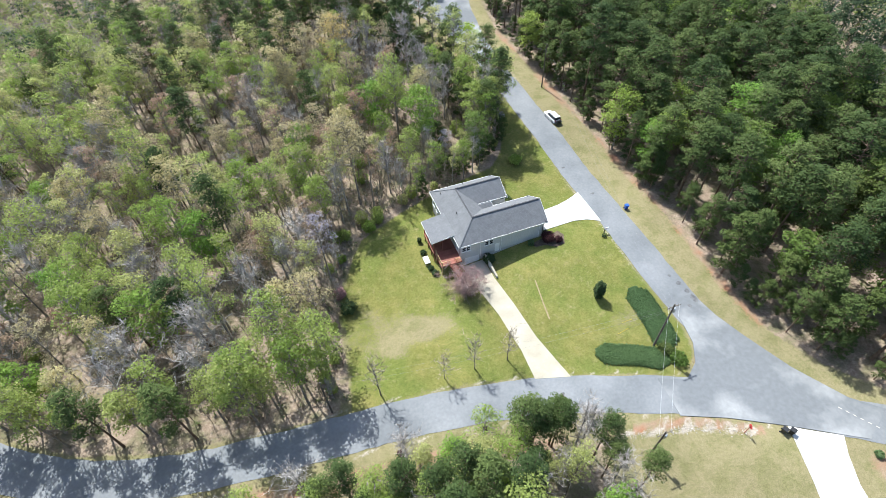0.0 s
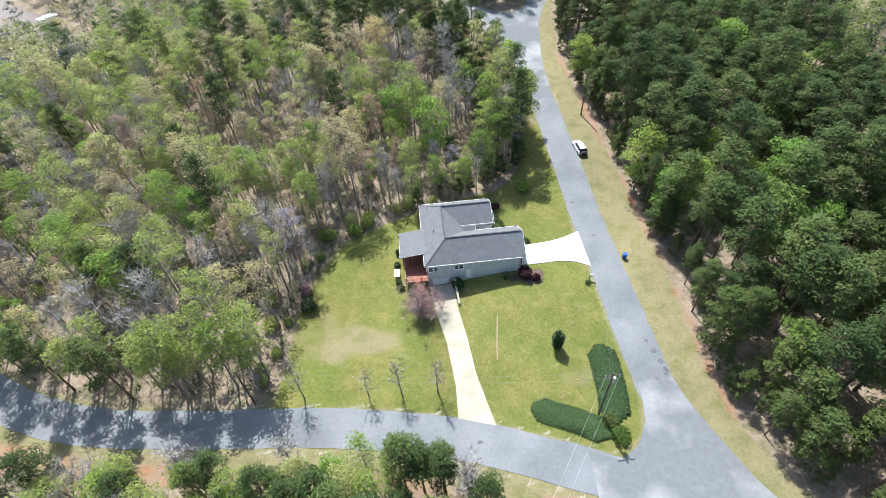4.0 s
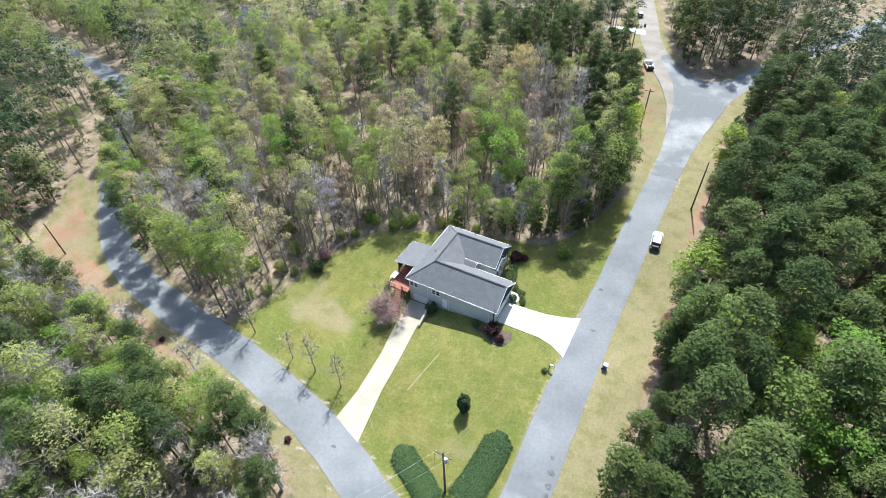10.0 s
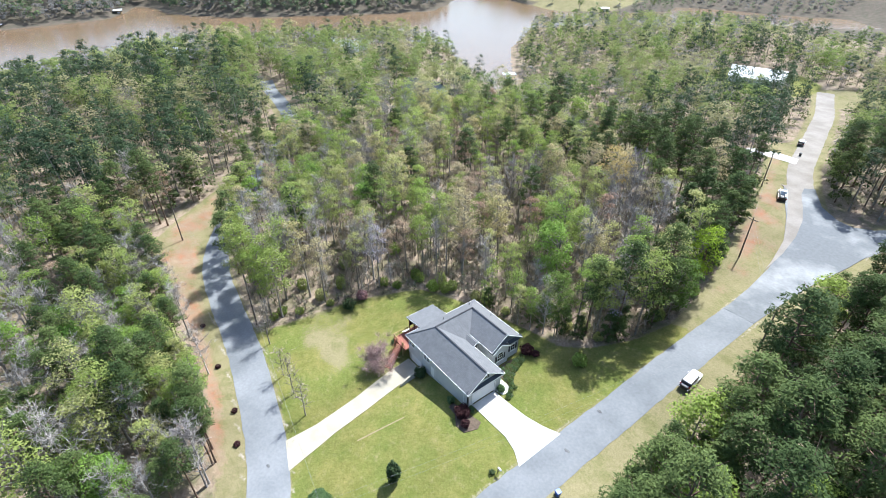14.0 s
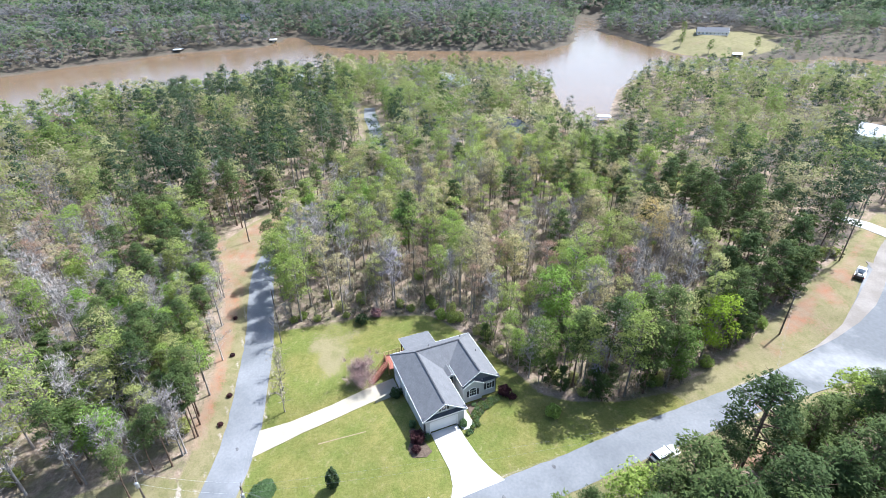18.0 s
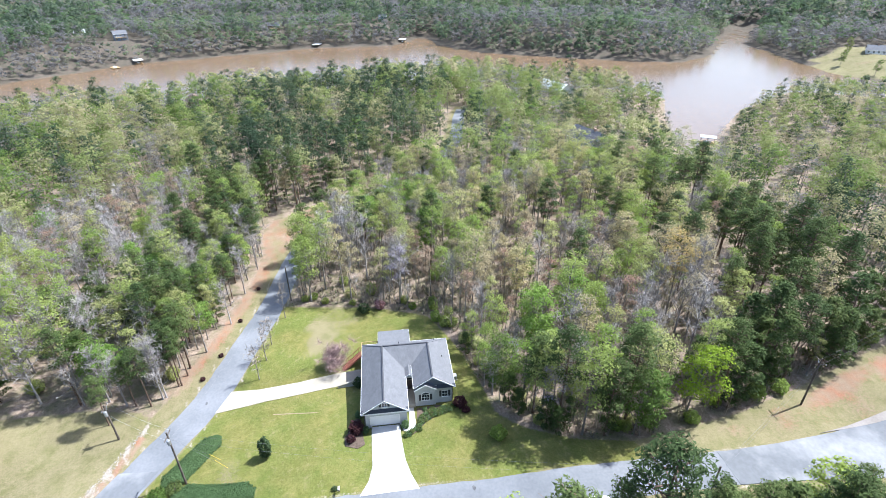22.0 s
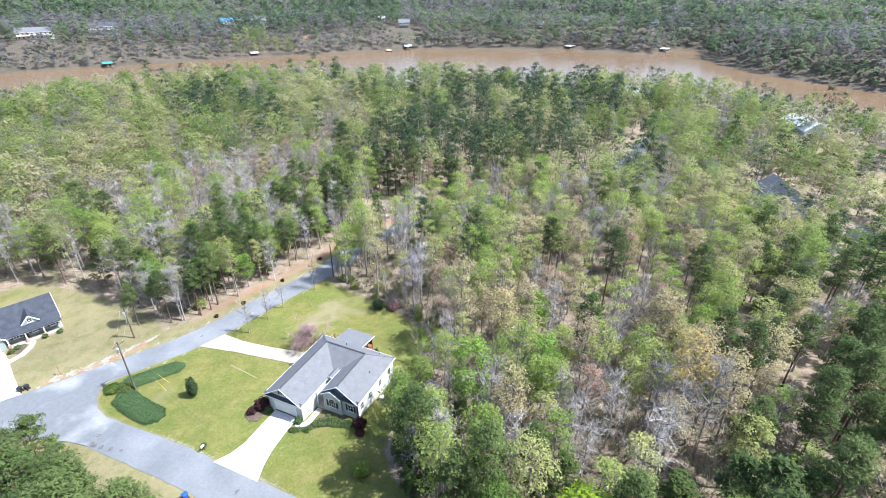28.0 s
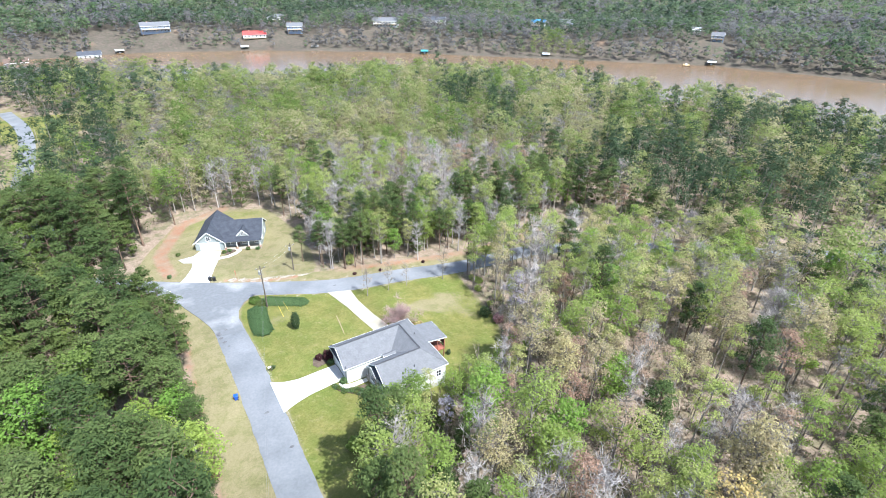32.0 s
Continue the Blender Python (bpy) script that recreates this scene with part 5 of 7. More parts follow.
M_CARPAINT = mat("white_car_paint", (0.78, 0.78, 0.79), (0.80, 0.80, 0.81), 0.3, 0.2, spec=0.6)
M_BLACK = mat("black_plastic", (0.014, 0.014, 0.016), (0.024, 0.024, 0.027), 2, 0.5)
M_RUBBER = mat("tyre_rubber", (0.018, 0.018, 0.019), (0.03, 0.03, 0.031), 4, 0.9)
M_BLUE = mat("blue_plastic", (0.012, 0.07, 0.36), (0.018, 0.09, 0.42), 1.5, 0.4)
M_MULCH = mat("brown_mulch", (0.065, 0.046, 0.033), (0.125, 0.09, 0.066), 2.0, 0.95, bump=0.8, fine=0.2)
M_MULCH_PALE = mat("pale_bare_earth", (0.19, 0.15, 0.08), (0.25, 0.20, 0.115), 1.5, 0.95, fine=0.15)
M_STONE = mat("pale_field_stone", (0.36, 0.33, 0.29), (0.5, 0.47, 0.42), 1.0, 0.9, bump=0.4, obj_var=0.2)
M_BRICK = mat("tan_brick", (0.30, 0.19, 0.13), (0.40, 0.27, 0.2), 1.2, 0.9, fine=0.15)
M_RUST = mat("rusty_red_steel", (0.26, 0.05, 0.03), (0.33, 0.08, 0.05), 2, 0.7)


def glass_mat():
    m = mat("window_glass", (0.02, 0.025, 0.03), (0.035, 0.04, 0.05), 0.6, 0.05, spec=0.8)
    return m


M_GLASS = glass_mat()


def window(name, parent, at, yaw, width, height, shutters=False, rows=2, cols=2, arch=False, label=""):
    """A double-hung window on a wall; at is the middle of its foot, yaw the way it faces (0: east)."""
    w = new(name)
    w.parent = parent
    w.matrix_local = pose(*at, 0, 0, yaw)
    if label:
        w["label"] = label
    h = width / 2
    bm = bmesh.new()
    t = 0.09
    for a in ((-h - t, -h, -t, height + t), (h, h + t, -t, height + t)):
        box(bm, -0.05, 0.07, a[0], a[1], a[2], a[3])
    box(bm, -0.05, 0.07, -h, h, height, height + t)
    part("frame", bm, M_TRIM, w)
    part("sill", boxed(-0.05, 0.14, -h - 0.14, h + 0.14, -t - 0.04, 0.0), M_TRIM, w)
    part("pane", boxed(-0.05, 0.012, -h, h, 0, height), M_GLASS, w)
    for i in range(1, cols):
        y = -h + width * i / cols
        part("glazing_bar", boxed(0.012, 0.04, y - 0.022, y + 0.022, 0, height), M_TRIM, w)
    for j in range(1, rows):
        z = height * j / rows
        part("glazing_bar", boxed(0.014, 0.045, -h, h, z - 0.025, z + 0.025), M_TRIM, w)
    if arch:
        pts = [(math.cos(math.pi * k / 10) * (h + t), math.sin(math.pi * k / 10) * (h + t) * 0.75) for k in range(11)]
        bm = bmesh.new()
        f = [bm.verts.new((0.08, y, height + t + z)) for y, z in pts]
        b = [bm.verts.new((-0.05, y, height + t + z)) for y, z in pts]
        bm.faces.new(f)
        bm.faces.new(b[::-1])
        for k in range(10):
            bm.faces.new((f[k], b[k], b[k + 1], f[k + 1]))
        bmesh.ops.recalc_face_normals(bm, faces=bm.faces)
        part("arched_head", bm, M_TRIM, w)
        pts = [(y * 0.82, z * 0.78) for y, z in pts]
        bm = bmesh.new()
        f = [bm.verts.new((0.095, y, height + t + 0.02 + z)) for y, z in pts]
        b = [bm.verts.new((0.0, y, height + t + 0.02 + z)) for y, z in pts]
        bm.faces.new(f)
        for k in range(10):
            bm.faces.new((f[k], b[k], b[k + 1], f[k + 1]))
        part("fanlight", bm, M_GLASS, w)
    if shutters:
        for sgn in (-1, 1):
            y0, y1 = sorted((sgn * (h + t + 0.02), sgn * (h + t + 0.42)))
            bm = boxed(-0.05, 0.05, y0, y1, 0, height + t)
            for k in range(7):
                z = 0.1 + (height - 0.1) * k / 7
                box(bm, 0.05, 0.065, y0 + 0.05, y1 - 0.05, z, z + (height - 0.1) / 7 * 0.7)
            part("shutter", bm, M_SHUTTER, w)
    return w


# ---- the house ----
PITCH = 0.667
RZ, RS, RN, RW = 7.17, -4.54, 3.82, -3.5  # ridge height, garage ridge, north ridge, west ridge
EW, ES, EN, EE, EB = -7.48, -8.41, 7.74, 10.05, 5.7  # eaves: west, south, north, garage gable, north wing gable
SG, SB = -0.6, 0.5  # eaves on the two sides of the entry court


def build_house():
    hs = thing("house", pose(0, 0, 0), "single-storey house with pale siding and grey hipped shingle roof", "house")
    zs = RZ - PITCH * (RS - ES)
    zn = RZ - PITCH * (EN - RN)
    zw = RZ - PITCH * (RW - EW)
    zg, zb = RZ - PITCH * (SG - RS), RZ - PITCH * (RN - SB)
    xs = RW + (SG - RS)
    xb = RW + (RN - SB)
    roof = new("roof")
    roof.parent = hs
    roof["label"] = "grey asphalt shingle roof with dark ridge vents"
    planes = [[(RW, RS, RZ), (EW, ES, zw), (EE, ES, zs), (EE, RS, RZ)],
              [(RW, RS, RZ), (EE, RS, RZ), (EE, SG, zg), (xs, SG, zg)],
              [(RW, RS, RZ), (RW, RN, RZ), (EW, EN, zw), (EW, ES, zw)],
              [(RW, RS, RZ), (xs, SG, zg), (xb, SB, zb), (RW, RN, RZ)],
              [(RW, RN, RZ), (xb, SB, zb), (EB, SB, zb), (EB, RN, RZ)],
              [(RW, RN, RZ), (EB, RN, RZ), (EB, EN, zn), (EW, EN, zw)]]
    for p in planes:
        part("roof_slope", slab(p), M_ROOF, roof)
    for a, b in (((RW, RS, RZ), (EE - 0.3, RS, RZ)), ((RW, RS, RZ), (RW, RN, RZ)), ((RW, RN, RZ), (EB - 0.3, RN, RZ))):
        part("ridge_vent", beam(Vector(a) + Vector((0, 0, 0.03)), Vector(b) + Vector((0, 0, 0.03)), 0.24, 0.1), M_VENT, roof)
    for a, b in (((RW, RS, RZ), (EW, ES, zw)), ((RW, RN, RZ), (EW, EN, zw))):
        part("hip_cap", beam(Vector(a) + Vector((0, 0, 0.02)), Vector(b) + Vector((0, 0, 0.02)), 0.26, 0.05), M_ROOF, roof)
    for a, b in (((xs - 3.94, RS, RZ), (xs, SG, zg)), ((xb - 3.32, RN, RZ), (xb, SB, zb))):
        part("valley", beam(Vector(a) + Vector((0, 0, 0.005)), Vector(b) + Vector((0, 0, 0.005)), 0.3, 0.02), M_ROOF, roof)
    edges = [((EW, ES, zw), (EE, ES, zs)), ((EW, ES, zw), (EW, EN, zw)), ((EW, EN, zw), (EB, EN, zn)), ((xs, SG, zg), (EE, SG, zg)), ((xb, SB, zb), (EB, SB, zb)),
             ((EE, ES, zs), (EE, RS, RZ)), ((EE, RS, RZ), (EE, SG, zg)), ((EB, SB, zb), (EB, RN, RZ)), ((EB, RN, RZ), (EB, EN, zn))]
    mid = Vector((0, 0, 0))
    for a, b in edges:
        a, b = Vector(a), Vector(b)
        out = (b - a).cross(Vector((0, 0, 1))).normalized()
        ref = (a + b) / 2
        side = Vector((1, 0, 0)) if abs(out.x) > 0.7 and ref.x > 4 else Vector((-1, 0, 0)) if abs(out.x) > 0.7 else Vector((0, -1, 0)) if ref.y < -4 or 0 < ref.y < 1 else Vector((0, 1, 0))
        part("fascia", beam(a + side * 0.03 - Vector((0, 0, 0.08)), b + side * 0.03 - Vector((0, 0, 0.08)), 0.05, 0.16), M_TRIM, roof)
    for x, y in ((-6.0, 5.2), (-5.3, -1.5), (-1.0, 6.2)):
        z = min(RZ - PITCH * abs(x - RW) if x < RW else RZ - PITCH * abs(y - RN), RZ)
        part("vent_pipe", rod((x, y, z - 0.1), (x, y, z + 0.45), 0.06), M_BLACK, roof)
    # walls
    ws, wn_, ww, we, wb = ES + 0.4, EN - 0.4, EW + 0.4, EE - 0.55, EB - 0.5
    foot = -2.2
    t = 0.2
    walls = [("wall_south", prism([(ww, ws), (we, ws), (we, ws + t), (ww, ws + t)], 0.7, zs + 0.2)),
             ("wall_north", prism([(ww, wn_ - t), (wb, wn_ - t), (wb, wn_), (ww, wn_)], 0.7, zn + 0.2)),
             ("wall_west", prism([(ww, ws + t), (ww + t, ws + t), (ww + t, wn_ - t), (ww, wn_ - t)], 0.7, zw + 0.2)),
             ("wall_court_south", prism([(1.8, SG - 0.3 - t), (we - t, SG - 0.3 - t), (we - t, SG - 0.3), (1.8, SG - 0.3)], 0.7, zg + 0.15)),
             ("wall_court_north", prism([(1.8, SB + 0.25), (wb - t, SB + 0.25), (wb - t, SB + 0.25 + t), (1.8, SB + 0.25 + t)], 0.7, zb + 0.1)),
             ("wall_entry", prism([(1.6, SG - 0.3), (1.8, SG - 0.3), (1.8, SB + 0.25), (1.6, SB + 0.25)], 0.7, 4.6))]
    for n_, bm in walls:
        part(n_, bm, M_SIDING, hs)

    def gable(name, x, y0, y1, z0, z1, ridge, peak, material, t=0.2):
        bm = bmesh.new()
        pts = [(y0, z0), (y1, z0), (y1, z1), (ridge, peak), (y0, z1)]
        f, b = [bm.verts.new((x, y, z)) for y, z in pts], [bm.verts.new((x - t, y, z)) for y, z in pts]
        bm.faces.new(f)
        bm.faces.new(b[::-1])
        for k in range(5):
            bm.faces.new((f[k], b[k], b[(k + 1) % 5], f[(k + 1) % 5]))
        bmesh.ops.recalc_face_normals(bm, faces=bm.faces)
        return part(name, bm, material, hs)

    # garage front: piers and head round the door opening, then the gable
    dy0, dy1, dz = -6.95, -2.25, 3.25
    part("garage_pier", prism([(we - t, ws), (we, ws), (we, dy0), (we - t, dy0)], 0.7, dz), M_SIDING, hs)
    part("garage_pier", prism([(we - t, dy1), (we, dy1), (we, SG - 0.3), (we - t, SG - 0.3)], 0.7, dz), M_SIDING, hs)
    gable("garage_gable", we, ws, SG - 0.3, dz, zs + 0.05, RS, RZ - 0.25, M_SIDING)
    door = new("garage_door")
    door.parent = hs
    door["label"] = "white sectional double garage door"
    for j in range(4):
        z0 = 1.12 + j * 0.533
        bm = boxed(we - 0.14, we - 0.08, dy0, dy1, z0, z0 + 0.525)
        for k in range(8):
            y = dy0 + 0.12 + (dy1 - dy0 - 0.1) * k / 8
            box(bm, we - 0.08, we - 0.06, y, y + 0.46, z0 + 0.09, z0 + 0.44)
        part("door_section", bm, M_DOORW, door)
    for y in (dy0 - 0.07, dy1 + 0.07):
        part("door_casing", boxed(we - 0.02, we + 0.05, y - 0.07, y + 0.07, 1.1, dz + 0.1), M_TRIM, hs)
    part("door_casing", boxed(we - 0.02, we + 0.05, dy0, dy1, dz, dz + 0.14), M_TRIM, hs)
    part("pent_roof", slab([(we + 0.02, ES + 0.05, zs + 0.35), (we + 0.5, ES + 0.05, zs - 0.08), (we + 0.5, SG - 0.05, zs - 0.08), (we + 0.02, SG - 0.05, zs + 0.35)], 0.1), M_ROOF_DARK, hs, "narrow dark shingled skirt roof over the garage door")
    part("pent_fascia", boxed(we + 0.47, we + 0.53, ES + 0.05, SG - 0.05, zs - 0.3, zs - 0.08), M_TRIM, hs)
    window("gable_window", hs, (we, RS, 5.35), 0, 0.75, 0.75, True, 1, 2, True, "small arched gable window with black shutters")
    # north wing front
    gable("wing_gable", wb, SB + 0.25, wn_, 0.7, zn + 0.15, RN, RZ - 0.25, M_SIDING)
    bm = bmesh.new()
    tri = [(SB + 0.35, zn + 0.3), (wn_ - 0.02, zn + 0.3), (RN, RZ - 0.28)]
    f, b = [bm.verts.new((wb + 0.03, y, z)) for y, z in tri], [bm.verts.new((wb - 0.02, y, z)) for y, z in tri]
    bm.faces.new(f)
    bm.faces.new(b[::-1])
    for k in range(3):
        bm.faces.new((f[k], b[k], b[(k + 1) % 3], f[(k + 1) % 3]))
    part("gable_shingles", bm, M_GABLE, hs, "dark slate blue gable siding")
    gable("bay_front", wb + 0.45, 0.75, 4.3, 0.7, zn + 0.05, 2.52, 5.6, M_SIDING, 0.43)
    pk, be = 5.78, zn + 0.02
    part("bay_roof", slab([(wb - 0.6, 2.52, pk), (wb + 0.8, 2.52, pk), (wb + 0.8, 0.5, be), (wb - 0.6, 0.5, be)], 0.12), M_ROOF, hs)
    part("bay_roof", slab([(wb - 0.6, 2.52, pk), (wb + 0.8, 2.52, pk), (wb + 0.8, 4.55, be), (wb - 0.6, 4.55, be)], 0.12), M_ROOF, hs)
    for y in (0.5, 4.55):
        part("bay_rake", beam((wb + 0.82, 2.52, pk - 0.08), (wb + 0.82, y, be - 0.08), 0.05, 0.2), M_TRIM, hs)
    part("pent_roof", slab([(wb + 0.02, 4.55, zn + 0.4), (wb + 0.5, 4.55, zn), (wb + 0.5, EN, zn), (wb + 0.02, EN, zn + 0.4)], 0.1), M_ROOF_DARK, hs, "narrow dark shingled skirt roof over the window")
    window("front_window", hs, (wb + 0.45, 2.52, 2.0), 0, 1.3, 1.25, True, 2, 3, True, "wide arched front window with black shutters")
    window("front_window", hs, (wb, 5.95, 2.05), 0, 0.95, 1.3, True, 2, 2, label="front window with black shutters")
    # entry
    part("front_door", boxed(1.76, 1.86, -0.62, 0.42, 1.25, 3.35), M_BROWNDOOR, hs, "dark stained front door in a recessed entry")
    part("door_knob", rod((1.86, 0.3, 2.2), (1.95, 0.3, 2.2), 0.035), M_METAL, hs)
    part("transom", boxed(1.78, 1.85, -0.62, 0.42, 3.45, 3.85), M_GLASS, hs)
    part("entry_step", boxed(1.8, 5.8, SG - 0.28, SB + 0.22, 0.6, 1.22), M_CONCRETE, hs)
    for y, e in ((SG - 0.15, -1), (SB + 0.15, 1)):
        part("entry_roof", slab([(-0.5, -0.06, 5.12), (2.35, -0.06, 5.12), (2.35, y, 4.68), (-0.1, y, 4.68)], 0.12), M_ROOF, hs)
        part("entry_rake", beam((2.37, -0.06, 5.06), (2.37, y, 4.62), 0.05, 0.18), M_TRIM, hs)
    bm = bmesh.new()
    f = [bm.verts.new(p) for p in ((2.25, SG - 0.1, 4.6), (2.25, SB + 0.1, 4.6), (2.25, -0.06, 5.0))]
    b = [bm.verts.new((2.1, v.co.y, v.co.z)) for v in f]
    bm.faces.new(f)
    bm.faces.new(b[::-1])
    for k in range(3):
        bm.faces.new((f[k], b[k], b[(k + 1) % 3], f[(k + 1) % 3]))
    part("entry_gable", bm, M_SIDING, hs)
    part("entry_column", rod((5.5, SG - 0.12, 1.2), (5.5, SG - 0.12, 4.5), 0.11, 0.1, 12), M_TRIM, hs)
    # foundation
    part("foundation", prism([(ww + 0.04, ws + 0.04), (we - 0.04, ws + 0.04), (we - 0.04, SG - 0.34), (wb - 0.04, SG - 0.34), (wb - 0.04, wn_ - 0.04), (ww + 0.04, wn_ - 0.04)], foot, 0.72), M_FOUND, hs, "parged grey foundation wall")
    # south side windows, basement door
    for x in (-6.0, -1.55):
        for dx_ in (-0.42, 0.42):
            window("side_window", hs, (x + dx_, ws, 2.75), -90, 0.66, 0.95, False, 2, 1, label="small paired white window")
    part("side_door", boxed(-0.3, 0.62, ws - 0.05, ws, 0.3, 2.35), M_TRIM, hs, "white side door")
    part("basement_garage_door", boxed(-6.3, -3.4, ws - 0.03, ws + 0.05, -1.45, 0.75), M_DOORW, hs, "white basement door under the side wall")
    for x in (0.9, 8.6, -3.2):
        part("downspout", rod((x, ws - 0.06, 0.3), (x, ws - 0.06, zs - 0.1), 0.045, sides=6), M_TRIM, hs)
    for x in (-5.5, -2.2, 1.2, 3.9):
        window("side_window", hs, (x, wn_, 2.0), 90, 0.95, 1.4, False, 2, 2, label="white side window in the north wall")
    for y in (4.6, 6.2, -6.6):
        window("back_window", hs, (ww, y, 2.0), 180, 0.9, 1.4, False, 2, 2)
    # back porch under its own low roof, deck and stairs
    px, py0, py1, dzk = -11.6, -5.4, 0.7, 1.35
    part("porch_roof", slab([(EW + 0.9, py0, 4.9), (px, py0, 4.2), (px, py1, 4.2), (EW + 0.9, py1, 4.9)], 0.16), M_ROOF, hs, "low grey shingle roof over the back porch")
    for a, b in (((px, py0), (px, py1)), ((px, py0), (ww, py0)), ((px, py1), (ww, py1))):
        za, zb_ = (4.1, 4.1) if a[0] == b[0] else (4.1, 4.72)
        part("porch_fascia", beam((a[0] + (0 if a[0] == b[0] else 0), a[1], za), (b[0], b[1], zb_), 0.06, 0.16), M_TRIM, hs)
    part("porch_floor", boxed(px + 0.3, ww, py0 + 0.25, py1 - 0.25, dzk - 0.2, dzk), M_DECK, hs)
    for x in (px + 0.45, -9.5):
        for y in (py0 + 0.35, py1 - 0.35):
            part("porch_post", boxed(x - 0.08, x + 0.08, y - 0.08, y + 0.08, dzk, 4.15 + (x - px) * 0.1), M_DECK, hs)
    for y in (py0 + 0.35, -3.4, -1.5, py1 - 0.35):
        part("deck_footing_post", boxed(px + 0.4, px + 0.56, y - 0.08, y + 0.08, -2.4, dzk - 0.2), M_DECK, hs)
    bm = bmesh.new()
    for k in range(8):
        y = py0 + 0.4 + k * (py1 - py0 - 0.8) / 7
        box(bm, px + 0.43, px + 0.48, y - 0.03, y + 0.03, dzk, dzk + 0.9)
    box(bm, px + 0.4, px + 0.5, py0 + 0.35, py1 - 0.35, dzk + 0.85, dzk + 0.93)
    part("porch_railing", bm, M_DECK, hs)
    part("porch_screen_wall", boxed(px + 0.44, px + 0.47, py0 + 0.45, py1 - 0.45, dzk + 0.93, 4.05), M_BLACK, hs, "dark insect screen")
    part("porch_back_door", boxed(ww - 0.04, ww + 0.02, -3.6, -2.7, dzk, dzk + 2.05), M_TRIM, hs, "white back door")
    part("back_door_glass", boxed(ww - 0.06, ww - 0.035, -3.42, -2.88, dzk + 0.9, dzk + 1.9), M_GLASS, hs)
    for k in range(10):
        y = -8.75 + k * 0.35
        part("deck_board", boxed(-11.0, -7.1, y, y + 0.33, dzk - 0.045, dzk), M_DECK, hs)
    part("deck_rim", boxed(-11.05, -7.1, -8.82, -8.76, dzk - 0.3, dzk), M_DECK, hs)
    part("deck_rim", boxed(-11.06, -11.0, -8.8, -5.3, dzk - 0.3, dzk), M_DECK, hs)
    for x, y in ((-10.9, -8.7), (-10.9, -5.6), (-8.2, -8.7)):
        part("deck_post", boxed(x - 0.07, x + 0.07, y - 0.07, y + 0.07, -2.4, dzk + 1.05), M_PINEWOOD, hs)
    for a, b, n_ in (((-10.95, -8.72), (-10.95, -5.45), 12), ((-10.95, -8.72), (-9.35, -8.72), 6), ((-8.1, -8.72), (-7.2, -8.72), 4)):
        bm = bmesh.new()
        beam((*a, dzk + 1.0), (*b, dzk + 1.0), 0.09, 0.05, bm)
        beam((*a, dzk + 0.12), (*b, dzk + 0.12), 0.05, 0.07, bm)
        for k in range(n_):
            u_ = (k + 0.5) / n_
            x, y = a[0] + (b[0] - a[0]) * u_, a[1] + (b[1] - a[1]) * u_
            box(bm, x - 0.02, x + 0.02, y - 0.02, y + 0.02, dzk + 0.1, dzk + 1.0)
        part("deck_railing", bm, M_PINEWOOD, hs)
    stair = new("deck_stairs")
    stair.parent = hs
    stair["label"] = "red stained wooden stairs down from the deck"
    steps, top, low = 14, dzk, hz(-7.3, -12.4) + 0.05
    a, b = Vector((-9.0, -8.8, 0)), Vector((-7.3, -12.6, 0))
    side = (b - a).cross(Vector((0, 0, 1))).normalized() * 0.6
    for k in range(steps):
        u_ = (k + 0.5) / steps
        c = a.lerp(b, u_)
        z = top + (low - top) * (k + 1) / steps
        part("tread", beam(c - side + Vector((0, 0, z)), c + side + Vector((0, 0, z)), 0.29, 0.05), M_DECK, stair)
    for sgn in (-1, 1):
        s0, s1 = a + side * sgn * 1.05, b + side * sgn * 1.05
        part("stringer", beam(s0 + Vector((0, 0, top - 0.15)), s1 + Vector((0, 0, low)), 0.06, 0.28), M_DECK, stair)
        part("handrail", beam(s0 + Vector((0, 0, top + 0.95)), s1 + Vector((0, 0, low + 0.95)), 0.07, 0.07), M_DECK, stair)
        for k in range(12):
            u_ = k / 11
            p = s0.lerp(s1, u_)
            z = top + (low - top) * u_
            part("baluster", boxed(p.x - 0.025, p.x + 0.025, p.y - 0.025, p.y + 0.025, z - 0.1, z + 0.95), M_DECK, stair)
    return hs


build_house()

# ---- drives, walks and beds ----
FRONT_DRIVE = [(9.45, -6.95), (9.45, -2.2), (12.5, -2.1), (16.5, -1.7), (19.2, -1.0), (21.9, 0.1), (21.9, -8.7), (19.6, -7.4), (17.0, -6.8), (13, -6.9)]
tagged(drape("driveway_front", FRONT_DRIVE, 0.09, M_BRIGHT_CONC, 0.8, 0.25), "bright pale concrete driveway up to the garage", "driveway", kind="structure")
SIDE_DRIVE = [(-6.9, -8.3), (-2.6, -8.3), (-2.5, -13.3), (-1.6, -20), (-1.0, -26.5), (0.7, -34.9), (-4.6, -33.2), (-4.4, -28), (-5.0, -20.5), (-6.4, -13)]
tagged(drape("driveway_side", SIDE_DRIVE, 0.08, M_CONCRETE, 0.8, 0.25), "long pale concrete driveway down the side lawn", "driveway", kind="structure")
tagged(drape("front_walk", [(9.6, -2.0), (11.0, -1.6), (11.2, -0.4), (10.4, 0.5), (8.6, 0.45), (5.9, 0.35), (5.9, -0.6), (8.6, -0.5), (9.8, -0.7), (9.9, -1.3), (9.5, -1.5)], 0.11, M_BRIGHT_CONC, 0.6, 0.25), "curved pale concrete walk to the front door", "path", kind="structure")
